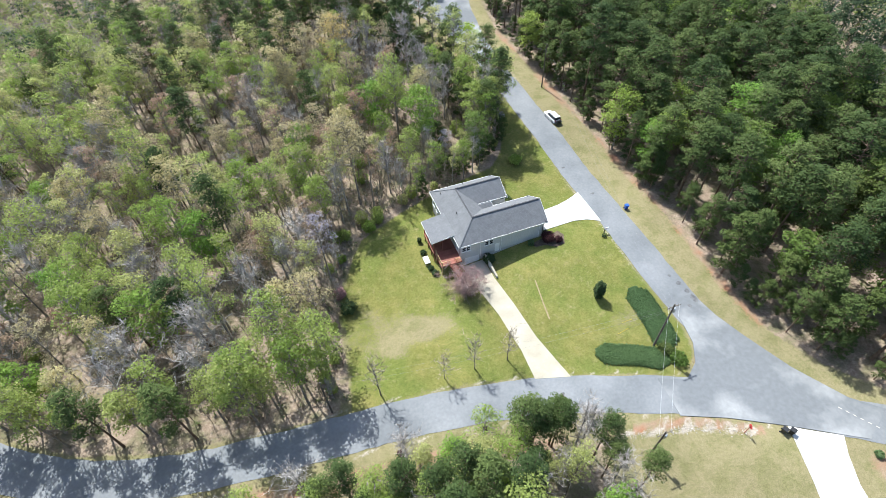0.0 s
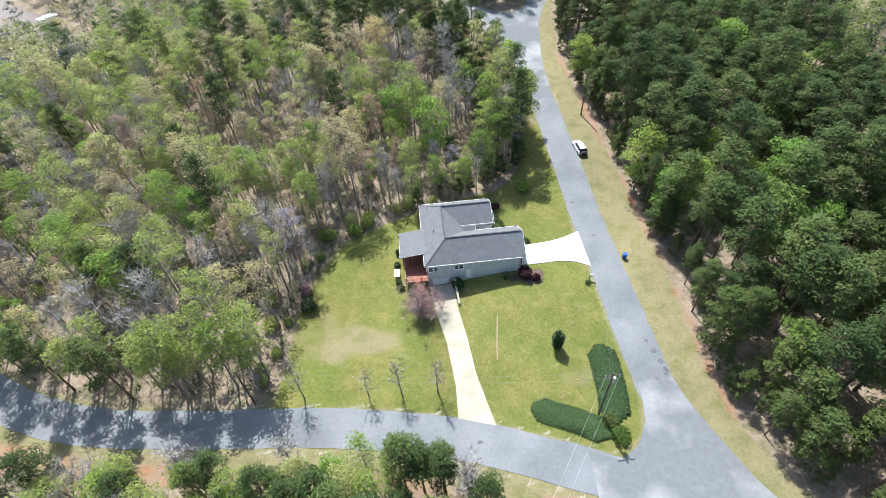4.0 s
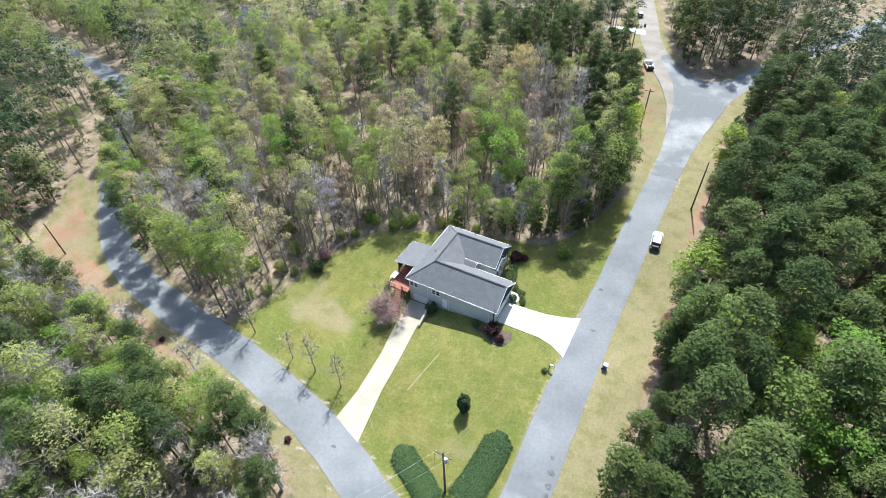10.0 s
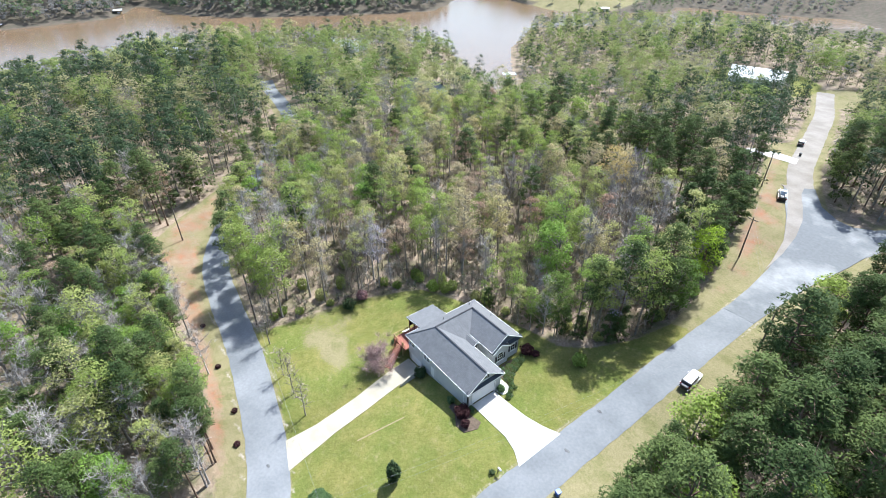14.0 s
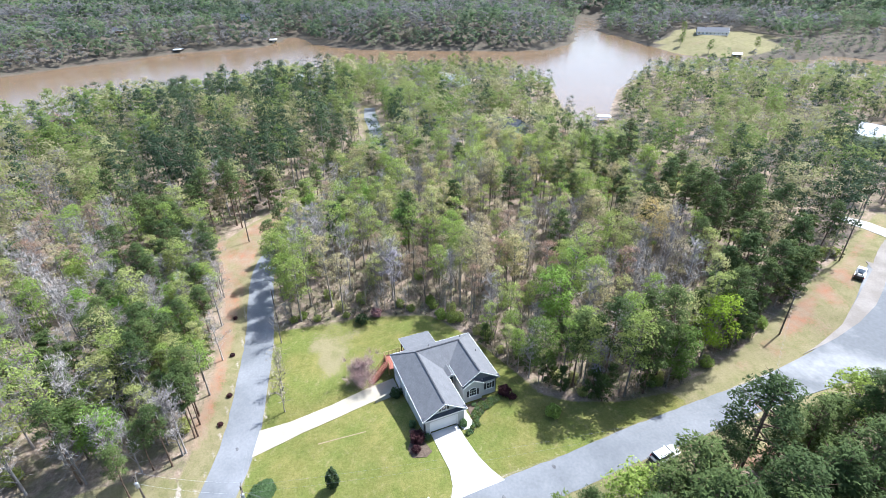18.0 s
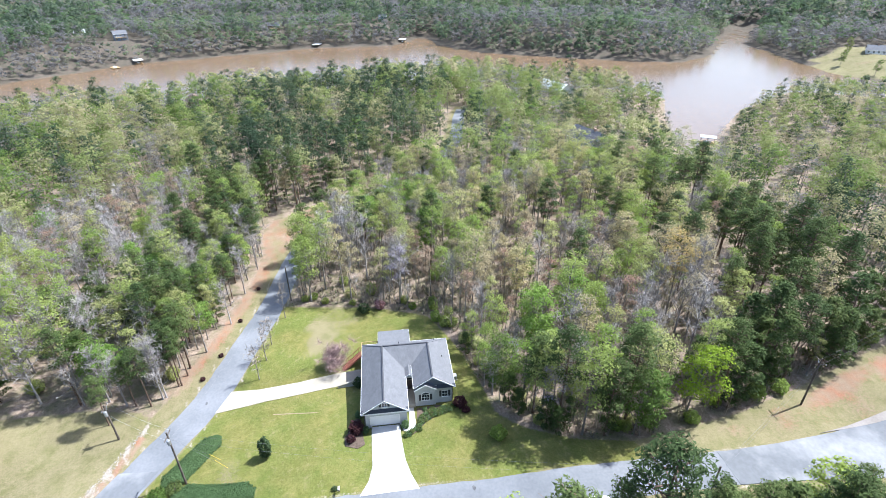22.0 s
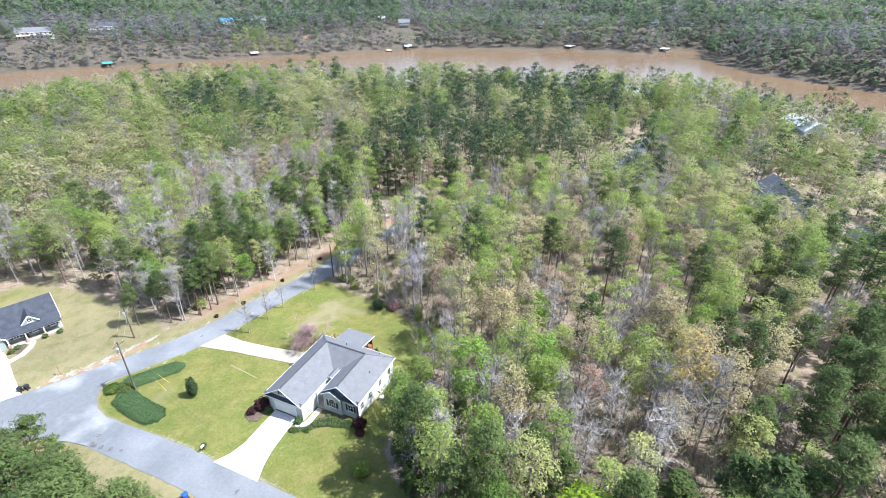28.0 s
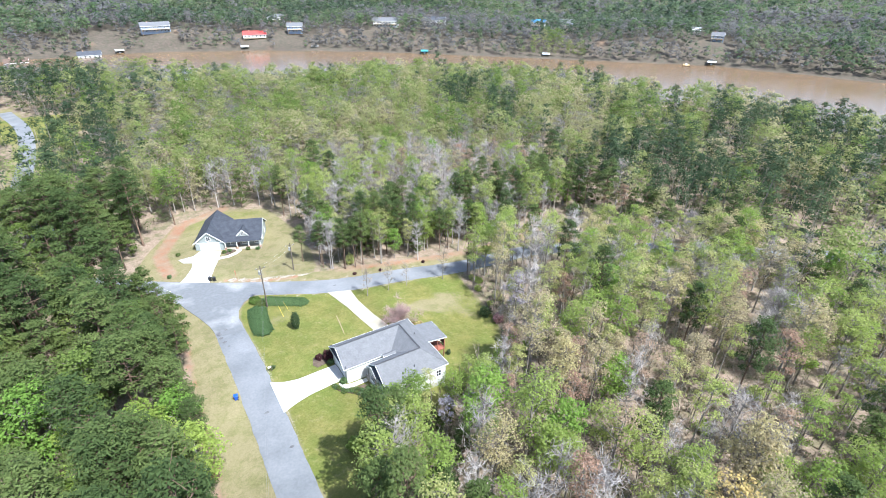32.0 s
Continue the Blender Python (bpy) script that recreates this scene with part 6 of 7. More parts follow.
tagged(drape("flower_bed_front", [(6.2, 0.9), (10.6, 0.7), (11.5, -0.6), (12.1, -1.8), (12.3, -1.2), (11.7, 0.0), (10.6, 1.2), (9.4, 2.3), (8.6, 3.6), (8.1, 5.1), (7.5, 6.7), (6.4, 7.6), (5.8, 4.4)], 0.10, M_MULCH, 0.7, 0.2), "mulched front flower bed with low plants", "flower bed", kind="structure")
tagged(drape("flower_bed_corner", [(7.0, -9.0), (9.5, -8.6), (12.8, -8.0), (13.4, -9.2), (12.6, -11.2), (10.8, -11.4), (9.0, -10.2), (7.2, -10.0)], 0.08, M_MULCH, 0.7, 0.2), "mulched corner bed beside the garage", "flower bed", kind="structure")
tagged(drape("bare_earth_track", [(2.45, -24.4), (2.7, -24.4), (3.2, -21.0), (3.95, -16.5), (3.75, -16.5), (2.95, -21.0)], 0.03, M_MULCH_PALE, 0.4), "narrow bare pale strip worn in the lawn", "track", kind="structure")


def leafy(name, label, category, x, y, width, height, n, leaf, leaves, seed, lift=0.0, group="", twiggy=False):
    """A single shrub with stems and foliage."""
    ob = thing(name, pose(x, y, hz(x, y) + lift - 0.05, 0, 0, seed * 37 % 360), label, category, group)
    if twiggy:
        tv, tf, lv, lf = bare(seed, height, width * 0.45, n, 4, 0.12)
    else:
        tv, tf, lv, lf = bush(seed, width, height, n, leaf)
    st = new("stem", array_mesh("stem", tv, tf, M_BARK, True))
    st.parent = ob
    fo = new("foliage", array_mesh("foliage", lv, lf, leaves))
    fo.parent = ob
    return ob


def hedge(name, label, line, width, height, seed):
    """A clipped hedge along a line: a solid dark core and a dense coat of small leaves."""
    r = np.random.RandomState(seed)
    pts = np.array(resample(line, 0.5))
    n = 19000
    i = r.randint(0, len(pts), n)
    d = np.gradient(pts, axis=0)
    d /= np.linalg.norm(d, axis=1)[:, None]
    nrm = np.stack([-d[:, 1], d[:, 0]], 1)
    a = r.uniform(0, math.pi, n)
    taper = np.minimum(1, np.minimum(i, len(pts) - 1 - i) / 3.0 + 0.35)
    rad = r.uniform(0.86, 1.05, n)
    off, zz = np.cos(a) * width / 2 * rad * taper, np.sin(a) ** 0.6 * height * rad * (0.6 + 0.4 * taper)
    xy = pts[i] + nrm[i] * off[:, None] + r.uniform(-0.3, 0.3, (n, 2))
    c = np.column_stack([xy, ground_height(xy[:, 0], xy[:, 1]) + zz])
    face = np.column_stack([nrm[i] * np.cos(a)[:, None], np.sin(a)])
    mid = c - face
    lv, lf = leaf_sprays(c, 0.11, r, mid, 0.3)
    ob = thing(name, pose(0, 0, 0), label, "hedge")
    fo = new("foliage", array_mesh(name + "_foliage", lv, lf, M_HEDGE))
    fo.parent = ob
    # flattened solid tube inside the leaves, in a darker green
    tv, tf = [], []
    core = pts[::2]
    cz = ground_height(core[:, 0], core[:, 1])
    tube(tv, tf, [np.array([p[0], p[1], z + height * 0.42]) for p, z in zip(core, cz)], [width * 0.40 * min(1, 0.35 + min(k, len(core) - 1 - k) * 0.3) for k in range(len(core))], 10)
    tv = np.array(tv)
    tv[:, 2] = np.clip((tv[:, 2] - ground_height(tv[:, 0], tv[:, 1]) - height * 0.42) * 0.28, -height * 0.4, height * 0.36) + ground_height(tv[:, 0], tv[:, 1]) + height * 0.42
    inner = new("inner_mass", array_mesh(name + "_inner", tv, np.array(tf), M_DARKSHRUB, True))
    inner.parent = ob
    return ob


hedge("hedge", "broad clipped dark green hedge along the street corner", [(18.6, -24.6), (18.6, -27.5), (18.4, -30.5), (18.0, -33.5), (17.3, -36.2)], 3.9, 0.62, 3)
hedge("hedge", "broad clipped dark green hedge along the side road", [(6.6, -32.9), (9, -34.3), (11.6, -35.6), (14, -37), (15.6, -38.2)], 3.3, 0.6, 4)
leafy("corner_shrub", "tangled olive green shrub round the pole between two hedges", "shrub", 16.3, -36.6, 2.6, 1.3, 600, 0.16, M_OLIVE, 61)
leafy("corner_shrub", "fresh green shrub at the road corner", "shrub", 17.3, -38.6, 3.0, 1.2, 700, 0.18, M_DENSE, 62)
leafy("evergreen_shrub", "upright dark evergreen shrub alone on the lawn", "shrub", 12.05, -23.75, 1.9, 4.3, 1900, 0.14, M_DARKSHRUB, 63)
leafy("maroon_shrub", "dark maroon leafed shrub by the garage corner", "shrub", 9.9, -9.4, 2.5, 2.1, 1300, 0.15, M_MAROON, 64)
leafy("maroon_shrub", "small dark maroon shrub in the corner bed", "shrub", 11.7, -10.3, 1.5, 1.2, 600, 0.13, M_MAROON, 65)
leafy("maroon_shrub", "dark maroon shrub beside the front windows", "shrub", 6.4, 8.5, 2.3, 1.9, 1200, 0.15, M_MAROON, 66)
leafy("maroon_shrub", "smaller maroon shrub beside the front bed", "shrub", 7.9, 9.3, 1.5, 1.0, 600, 0.13, M_MAROON, 67)
leafy("green_shrub", "rounded dark green shrub beside the garage door", "shrub", 10.1, -1.35, 1.3, 1.4, 800, 0.12, M_HEDGE, 68)
leafy("green_shrub", "low green shrub beside the garage wall", "shrub", 10.2, -7.9, 1.3, 1.0, 600, 0.12, M_HEDGE, 69)
leafy("green_shrub", "rounded dark shrub against the side wall", "shrub", -1.9, -9.3, 2.2, 1.9, 1300, 0.14, M_DARKSHRUB, 70)
leafy("green_shrub", "small green shrub against the side wall", "shrub", 6.6, -9.1, 1.3, 1.2, 600, 0.12, M_HEDGE, 71)
leafy("yard_bush", "dark twiggy bush standing in the back lawn", "shrub", -28.6, -8.9, 2.9, 2.4, 1100, 0.15, M_DARKSHRUB, 72)
leafy("pink_shrub", "small pink blossoming shrub at the lawn edge", "shrub", -29.6, -5.2, 2.4, 2.2, 700, 0.2, M_PINK, 73)
leafy("lawn_edge_bush", "round bright green bush in the shade of the woods", "shrub", 14.2, 13.6, 2.6, 2.2, 900, 0.2, M_BRIGHT, 74)
k_ = 0
for x, y in [*resample([(12.0, -1.4), (11.4, -0.3), (10.3, 0.9), (9.1, 2.0), (8.3, 3.4), (7.8, 5.0), (7.2, 6.5), (6.5, 7.3)], 0.55), *resample([(10.9, 0.9), (9.6, 1.2), (8.3, 1.6), (7.4, 3.1), (7.0, 4.8), (6.6, 6.2)], 0.6), (6.6, 5.4), (6.7, 3.6), (6.7, 2.2)]:
    k_ += 1
    leafy("bed_plant", "low grey-green plant in the mulched front bed", "plant", x, y, 0.9 + 0.15 * (k_ % 3), 0.5 + 0.08 * (k_ % 4), 260, 0.09, M_OLIVE if k_ % 2 else M_HEDGE, 80 + k_, group="plants in the front bed")
# redbud beside the deck stairs, and young bare trees along the side road
rb = thing("redbud_tree", pose(-8.6, -14.2, hz(-8.6, -14.2) - 0.05), "spreading small redbud tree with pinkish twigs and buds", "tree")
tv, tf, lv, lf = bare(301, 4.9, 4.3, 4600, 5, 0.1, 0.014)
o = new("trunk", array_mesh("redbud_trunk", tv, tf, M_BARK, True))
o.parent = rb
M_REDTWIG = mat("pinkish_twigs", (0.29, 0.20, 0.18), (0.37, 0.265, 0.245), 0.8, 0.9, isl_var=0.2)
o = new("twig_mass", array_mesh("redbud_twigs", lv, lf, M_REDTWIG))
o.parent = rb
rr = np.random.RandomState(9)
c = lv[rr.randint(0, len(lv), 2200)] + rr.normal(0, 0.12, (2200, 3))
bl = leaf_sprays(c, 0.06, rr, np.array([0, 0, 2.0]))
o = new("blossom", array_mesh("redbud_blossom", *bl, M_PINK))
o.parent = rb
KINDS["young_tree"] = ("sapling", M_BRUSH, "thin leafless young tree planted along the road", "tree")
for x, y, s in [(-27.8, -26.7, 1.15), (-17.7, -28.0, 0.95), (-12.7, -28.2, 1.05), (-7.2, -28.6, 1.05)]:
    plant("young_tree", x, y, s * 1.3)
# retaining wall, cooler, tables beside the house
tagged(new("retaining_wall", None), "low pale retaining wall beside the sunken drive", "wall")
rw = bpy.data.objects["retaining_wall"]
bm = slab([(-2.55, -8.5, 0.9), (-2.3, -8.5, 0.9), (-2.0, -13.2, -0.25), (-2.25, -13.2, -0.25)], 2.4)
part("wall_body", bm, M_FOUND, rw)
part("coping", slab([(-2.6, -8.5, 0.96), (-2.25, -8.5, 0.96), (-1.95, -13.25, -0.19), (-2.3, -13.25, -0.19)], 0.07), M_CONCRETE, rw)
ac = thing("air_conditioner", pose(-0.8, 8.5, hz(-0.8, 8.5)), "grey outdoor air conditioner unit with pale top beside the wall", "air conditioner")
part("pad", boxed(-0.55, 0.55, -0.55, 0.55, -0.1, 0.1), M_CONCRETE, ac)
bm = boxed(-0.42, 0.42, -0.42, 0.42, 0.1, 0.95, bevel=0.04)
part("cabinet", bm, M_METAL, ac)
part("top_grille", rod((0, 0, 0.95), (0, 0, 1.02), 0.38, sides=20), M_TRIM, ac)
part("fan_hub", rod((0, 0, 1.02), (0, 0, 1.05), 0.1, sides=12), M_BLACK, ac)
for i, (x, y, w, h) in enumerate([(-12.3, 0.4, 0.9, 1.3), (-12.5, -2.6, 1.3, 0.9), (-12.4, -6.6, 1.2, 0.9), (-12.0, -8.0, 1.4, 1.0)]):
    leafy("foundation_shrub", "small clipped dark shrub along the back porch", "shrub", x, y, w, h, 420, 0.11, M_DARKSHRUB, 90 + i, group="shrubs along the porch")
tb = thing("patio_table", pose(-12.6, -4.7, hz(-12.6, -4.7)), "white patio table on the grass beside the porch", "table")
part("tabletop", boxed(-0.5, 0.5, -0.9, 0.9, 0.68, 0.74, bevel=0.02), M_TRIM, tb)
for x in (-0.4, 0.4):
    for y in (-0.8, 0.8):
        part("leg", boxed(x - 0.03, x + 0.03, y - 0.03, y + 0.03, 0, 0.68), M_TRIM, tb)

# ---- poles and wires ----
POLES = {"corner": (15.3, -35.2, 11.2, True), "street": (32.8, 37.0, 11.3, False), "north": (15.8, 65.4, 10.2, True), "branch": (3.5, 101, 10.5, False), "fork": (24.9, 110.1, 8.5, False), "neighbour": (4.6, -49.4, 8.0, True), "west": (-81.2, -29.6, 8.5, False), "far_west": (-108, -8, 8.5, False), "house_west": (-35.5, -26.5, 9.5, False)}
tips = {}
for key, (x, y, h, arm) in POLES.items():
    z = hz(x, y)
    p = thing("utility_pole", pose(x, y, z), "tall dark wooden utility pole with wires", "utility pole", "poles along the roads")
    part("pole", rod((0, 0, -0.4), (0, 0, h), 0.17, 0.11, 10), M_POLE, p)
    if arm:
        part("crossarm", beam((-1.15, 0, h - 0.6), (1.15, 0, h - 0.6), 0.1, 0.12), M_POLE, p)
        for sx in (-1.0, 0, 1.0):
            part("insulator", rod((sx, 0, h - 0.54), (sx, 0, h - 0.36), 0.05, 0.035), M_METAL, p)
        for sx in (-1, 1):
            part("arm_brace", beam((sx * 0.7, 0.02, h - 0.64), (0, 0.02, h - 1.4), 0.03, 0.04), M_METAL, p)
    if key in ("corner", "neighbour"):
        part("transformer", rod((0.33, 0, h - 2.1), (0.33, 0, h - 1.2), 0.24, sides=14), M_METAL, p, "grey drum transformer")
        part("transformer_lid", rod((0.33, 0, h - 1.2), (0.33, 0, h - 1.12), 0.26, 0.18, 14), M_METAL, p)
    tips[key] = Vector((x, y, z + h))


M_WIRE_NEW = mat("bright_aluminium_wire", (0.55, 0.56, 0.57), (0.65, 0.66, 0.67), 1, 0.4)


def wire(a, b, sag, offset=(0, 0, 0), bright=False):
    cu = bpy.data.curves.new("wire", "CURVE")
    cu.dimensions, cu.bevel_depth, cu.bevel_resolution = "3D", 0.008, 0
    sp = cu.splines.new("POLY")
    sp.points.add(16)
    for i in range(17):
        t = i / 16
        p = a.lerp(b, t) + Vector(offset)
        sp.points[i].co = (p.x, p.y, p.z - sag * 4 * t * (1 - t), 1)
    cu.materials.append(M_WIRE_NEW if bright else M_WIRE)
    return tagged(new("power_line", cu), "thin sagging overhead power line between poles", "wire", "overhead lines")


for a, b, sag in (("corner", "street", 1.6), ("street", "north", 0.8), ("north", "branch", 0.9), ("corner", "neighbour", 0.5), ("corner", "house_west", 1.2), ("house_west", "west", 1.2), ("west", "far_west", 0.8)):
    wire(tips[a], tips[b], sag, (0.9 if b == "neighbour" else 0, 0, -0.05 if b != "neighbour" else -0.4), b == "neighbour")
    wire(tips[a], tips[b], sag * 1.15, (-0.9 if b == "neighbour" else 0, 0, -1.5 if b != "neighbour" else -0.4), b == "neighbour")
# guy wires of the corner pole, with yellow guards
for gx, gy in ((13.2, -29.6), (11.4, -31.2)):
    g = thing("guy_wire", pose(0, 0, 0), "steel guy wire with a yellow guard", "guy wire")
    part("cable", rod(tips["corner"] - Vector((0, 0, 1.0)), (gx, gy, hz(gx, gy)), 0.012, sides=5), M_WIRE, g)
    a = Vector((gx, gy, hz(gx, gy)))
    part("guard", rod(a, a.lerp(tips["corner"], 0.22), 0.035, sides=6), mat("yellow_guard", (0.55, 0.42, 0.04), (0.6, 0.47, 0.06), 2, 0.5), g)

# ---- vehicles ----
M_LAMP_RED = mat("red_tail_lamp", (0.25, 0.01, 0.01), (0.3, 0.015, 0.012), 2, 0.25)
M_LAMP_CLEAR = mat("clear_head_lamp", (0.6, 0.62, 0.64), (0.7, 0.72, 0.74), 2, 0.15)


def loft(sections, material=None):
    """A body through cross-sections along y: each (y, half width low, half width high, z low, z mid, z high)."""
    bm = bmesh.new()
    rings = []
    for y, wl, wh, zl, zm, zh in sections:
        ring = [(-wl, zl), (-wl * 1.02, zm), (-wh, zh - 0.06), (-wh + 0.1, zh), (wh - 0.1, zh), (wh, zh - 0.06), (wl * 1.02, zm), (wl, zl)]
        rings.append([bm.verts.new((x, y, z)) for x, z in ring])
    n = 8
    for a, b in zip(rings[:-1], rings[1:]):
        for k in range(n):
            bm.faces.new((a[k], a[(k + 1) % n], b[(k + 1) % n], b[k]))
    bm.faces.new(rings[0])
    bm.faces.new(rings[-1][::-1])
    bmesh.ops.recalc_face_normals(bm, faces=bm.faces)
    return bm


def vehicle(name, label, m, paint, kind="suv"):
    v = thing(name, m, label, "car")
    if kind == "suv":
        part("body", loft([(-2.35, 0.80, 0.82, 0.45, 0.75, 0.98), (-2.2, 0.92, 0.90, 0.32, 0.8, 1.05), (-1.0, 0.94, 0.90, 0.28, 0.8, 1.06), (1.0, 0.94, 0.90, 0.28, 0.8, 1.04), (1.9, 0.92, 0.84, 0.3, 0.75, 0.95), (2.35, 0.78, 0.70, 0.42, 0.66, 0.80)]), paint, v)
        part("cabin", loft([(-2.25, 0.80, 0.70, 1.02, 1.3, 1.55), (-1.9, 0.86, 0.74, 1.02, 1.4, 1.70), (0.2, 0.86, 0.74, 1.02, 1.4, 1.70), (0.55, 0.84, 0.70, 1.02, 1.35, 1.60), (1.15, 0.82, 0.72, 0.98, 1.02, 1.08)]), M_GLASS, v, "dark tinted glasshouse")
        part("roof_panel", loft([(-2.12, 0.70, 0.66, 1.62, 1.68, 1.74), (0.3, 0.70, 0.66, 1.62, 1.68, 1.74)]), paint, v)
        for s in (-1, 1):
            for y in (-1.25, -0.25):
                part("pillar", beam((s * 0.87, y, 1.03), (s * 0.72, y - 0.05, 1.66), 0.1, 0.05), paint, v)
            part("roof_rail", beam((s * 0.62, -1.9, 1.78), (s * 0.62, 0.1, 1.78), 0.04, 0.05), M_BLACK, v)
            part("mirror", boxed(*sorted((s * 0.95, s * 1.12)), 0.72, 0.84, 0.98, 1.12), paint, v)
            part("tail_lamp", boxed(*sorted((s * 0.62, s * 0.86)), -2.4, -2.3, 0.8, 1.12), M_LAMP_RED, v)
            part("head_lamp", boxed(*sorted((s * 0.45, s * 0.76)), 2.2, 2.33, 0.62, 0.78), M_LAMP_CLEAR, v)
            part("rack_bar", beam((s * 0.3, -2.42, 0.8), (s * 0.3, -2.75, 1.15), 0.05, 0.05), M_BLACK, v)
        part("rear_rack", boxed(-0.85, 0.85, -2.95, -2.45, 0.6, 0.72), M_BLACK, v, "dark carrier on the rear of the car")
        part("rear_load", boxed(-0.6, 0.6, -2.9, -2.5, 0.72, 1.2, bevel=0.08), M_BLACK, v)
        part("bumper", boxed(-0.86, 0.86, -2.46, -2.3, 0.4, 0.62, bevel=0.03), M_BLACK, v)
        part("number_plate", boxed(-0.26, 0.26, -2.5, -2.47, 0.55, 0.66), M_TRIM, v)
        wheels = (-1.4, 1.45)
    else:
        part("chassis", boxed(-0.9, 0.9, -3.1, 2.6, 0.45, 0.7), M_BLACK, v)
        part("hood", loft([(0.9, 0.95, 0.9, 0.5, 0.9, 1.25), (2.3, 0.92, 0.84, 0.5, 0.85, 1.15), (2.7, 0.86, 0.78, 0.5, 0.75, 1.0)]), paint, v)
        part("cab", loft([(-0.7, 0.95, 0.82, 0.6, 1.3, 1.98), (0.35, 0.95, 0.82, 0.6, 1.3, 1.98), (0.8, 0.95, 0.80, 0.6, 1.25, 1.75), (1.3, 0.93, 0.86, 0.6, 1.2, 1.28)]), paint, v)
        part("windscreen", slab([(-0.74, 0.86, 1.78), (0.74, 0.86, 1.78), (0.8, 1.33, 1.32), (-0.8, 1.33, 1.32)], 0.03), M_GLASS, v)
        for s in (-1, 1):
            part("bed_side", boxed(*sorted((s * 0.86, s * 1.0)), -3.1, -0.75, 0.65, 1.25), paint, v)
            part("side_glass", boxed(*sorted((s * 0.9, s * 0.935)), -0.55, 0.6, 1.35, 1.8), M_GLASS, v)
            part("tool_box", boxed(*sorted((s * 0.5, s * 0.86)), -2.9, -0.8, 1.0, 1.4, bevel=0.03), paint if s > 0 else M_BLACK, v)
            part("ladder_rail", beam((s * 0.75, -3.0, 2.05), (s * 0.75, 1.0, 2.05), 0.06, 0.06), M_METAL, v)
            for y in (-2.9, -0.8):
                part("rack_post", boxed(s * 0.75 - 0.03, s * 0.75 + 0.03, y - 0.03, y + 0.03, 1.25, 2.05), M_METAL, v)
            part("tail_lamp", boxed(*sorted((s * 0.8, s * 0.98)), -3.16, -3.1, 0.8, 1.1), M_LAMP_RED, v)
        part("bed_floor", boxed(-0.86, 0.86, -3.1, -0.75, 0.7, 0.78), M_BLACK, v)
        part("tailgate", boxed(-0.86, 0.86, -3.12, -3.04, 0.75, 1.2), M_BLACK, v)
        for k in range(4):
            y = -2.8 + k * 0.65
            part("load", boxed(-0.42, 0.35, y, y + 0.5, 0.78, 1.05 + 0.1 * (k % 2), bevel=0.05), M_METAL if k % 2 else M_BLACK, v)
        wheels = (-2.2, 1.75)
    for s in (-1, 1):
        for y in wheels:
            w = rod((s * 0.72, y, 0.34), (s * 0.96, y, 0.34), 0.34, sides=18)
            tyre = part("wheel", w, M_RUBBER, v)
            part("rim", rod((s * 0.93, y, 0.34), (s * 0.975, y, 0.34), 0.2, sides=12), M_METAL, tyre)
    return v


def parked(x, y, yaw, lift=0.0):
    return pose(x, y, hz(x, y) + lift, 0, 0, yaw)


vehicle("sport_utility_vehicle", "white sport utility vehicle parked on the grass verge", parked(28.75, 24.0, 4), M_CARPAINT)
vehicle("utility_truck", "white utility truck with racks parked on the roadside clay", parked(9.6, 98.8, 24), M_CARPAINT, "truck")
vehicle("sport_utility_vehicle", "small white car parked far up the branch road", parked(-2.8, 141, 14), M_CARPAINT)
tagged(drape("driveway_north", [(3.2, 122), (4.2, 126.5), (-6, 127.5), (-12, 126), (-12, 122), (-5, 122.5)], 0.11, M_BRIGHT_CONC, 1.0, 0.2), "short pale concrete drive off the branch road", "driveway", kind="structure")


def wheelie_bin(label, x, y, yaw, material):
    b = thing("wheelie_bin", pose(x, y, hz(x, y), 0, 0, yaw), label, "bin")
    bm = bmesh.new()
    bmesh.ops.create_cone(bm, cap_ends=True, segments=4, radius1=0.36, radius2=0.46, depth=0.9, matrix=Matrix.Translation((0, 0, 0.55)) @ Matrix.Rotation(math.pi / 4, 4, "Z"))
    part("body", bm, material, b)
    bm = boxed(-0.37, 0.37, -0.4, 0.36, 1.0, 1.1, bevel=0.03)
    part("lid", bm, material, b)
    part("handle", rod((-0.28, 0.42, 1.0), (0.28, 0.42, 1.0), 0.02), M_BLACK, b)
    for s in (-1, 1):
        part("wheel", rod((s * 0.26, 0.3, 0.13), (s * 0.34, 0.3, 0.13), 0.13, sides=12), M_RUBBER, b)
    return b


wheelie_bin("bright blue wheeled bin on the grass verge", 28.2, -7.6, 80, M_BLUE)
wheelie_bin("black wheeled bin beside the neighbour's drive", 23.6, -53.4, 20, M_BLACK)
wheelie_bin("second black wheeled bin beside the neighbour's drive", 24.5, -53.9, 25, M_BLACK)
wheelie_bin("black wheeled bin far up the branch road", 1.4, 129.6, 10, M_BLACK)
mb = thing("mailbox", pose(20.7, -11.7, hz(20.7, -11.7), 0, 0, 0), "mailbox on a wooden post at the lawn's edge", "mailbox")
part("post", boxed(-0.06, 0.06, -0.06, 0.06, -0.2, 1.15), M_POLE, mb)
part("arm", beam((-0.2, 0, 1.02), (0.55, 0, 1.02), 0.08, 0.08), M_POLE, mb)
bm = boxed(0.0, 0.62, -0.13, 0.13, 1.08, 1.26)
bmesh.ops.create_cone(bm, cap_ends=True, segments=16, radius1=0.13, radius2=0.13, depth=0.62, matrix=Matrix.Translation((0.31, 0, 1.26)) @ Matrix.Rotation(math.pi / 2, 4, "Y"))
part("box", bm, M_TRIM, mb)
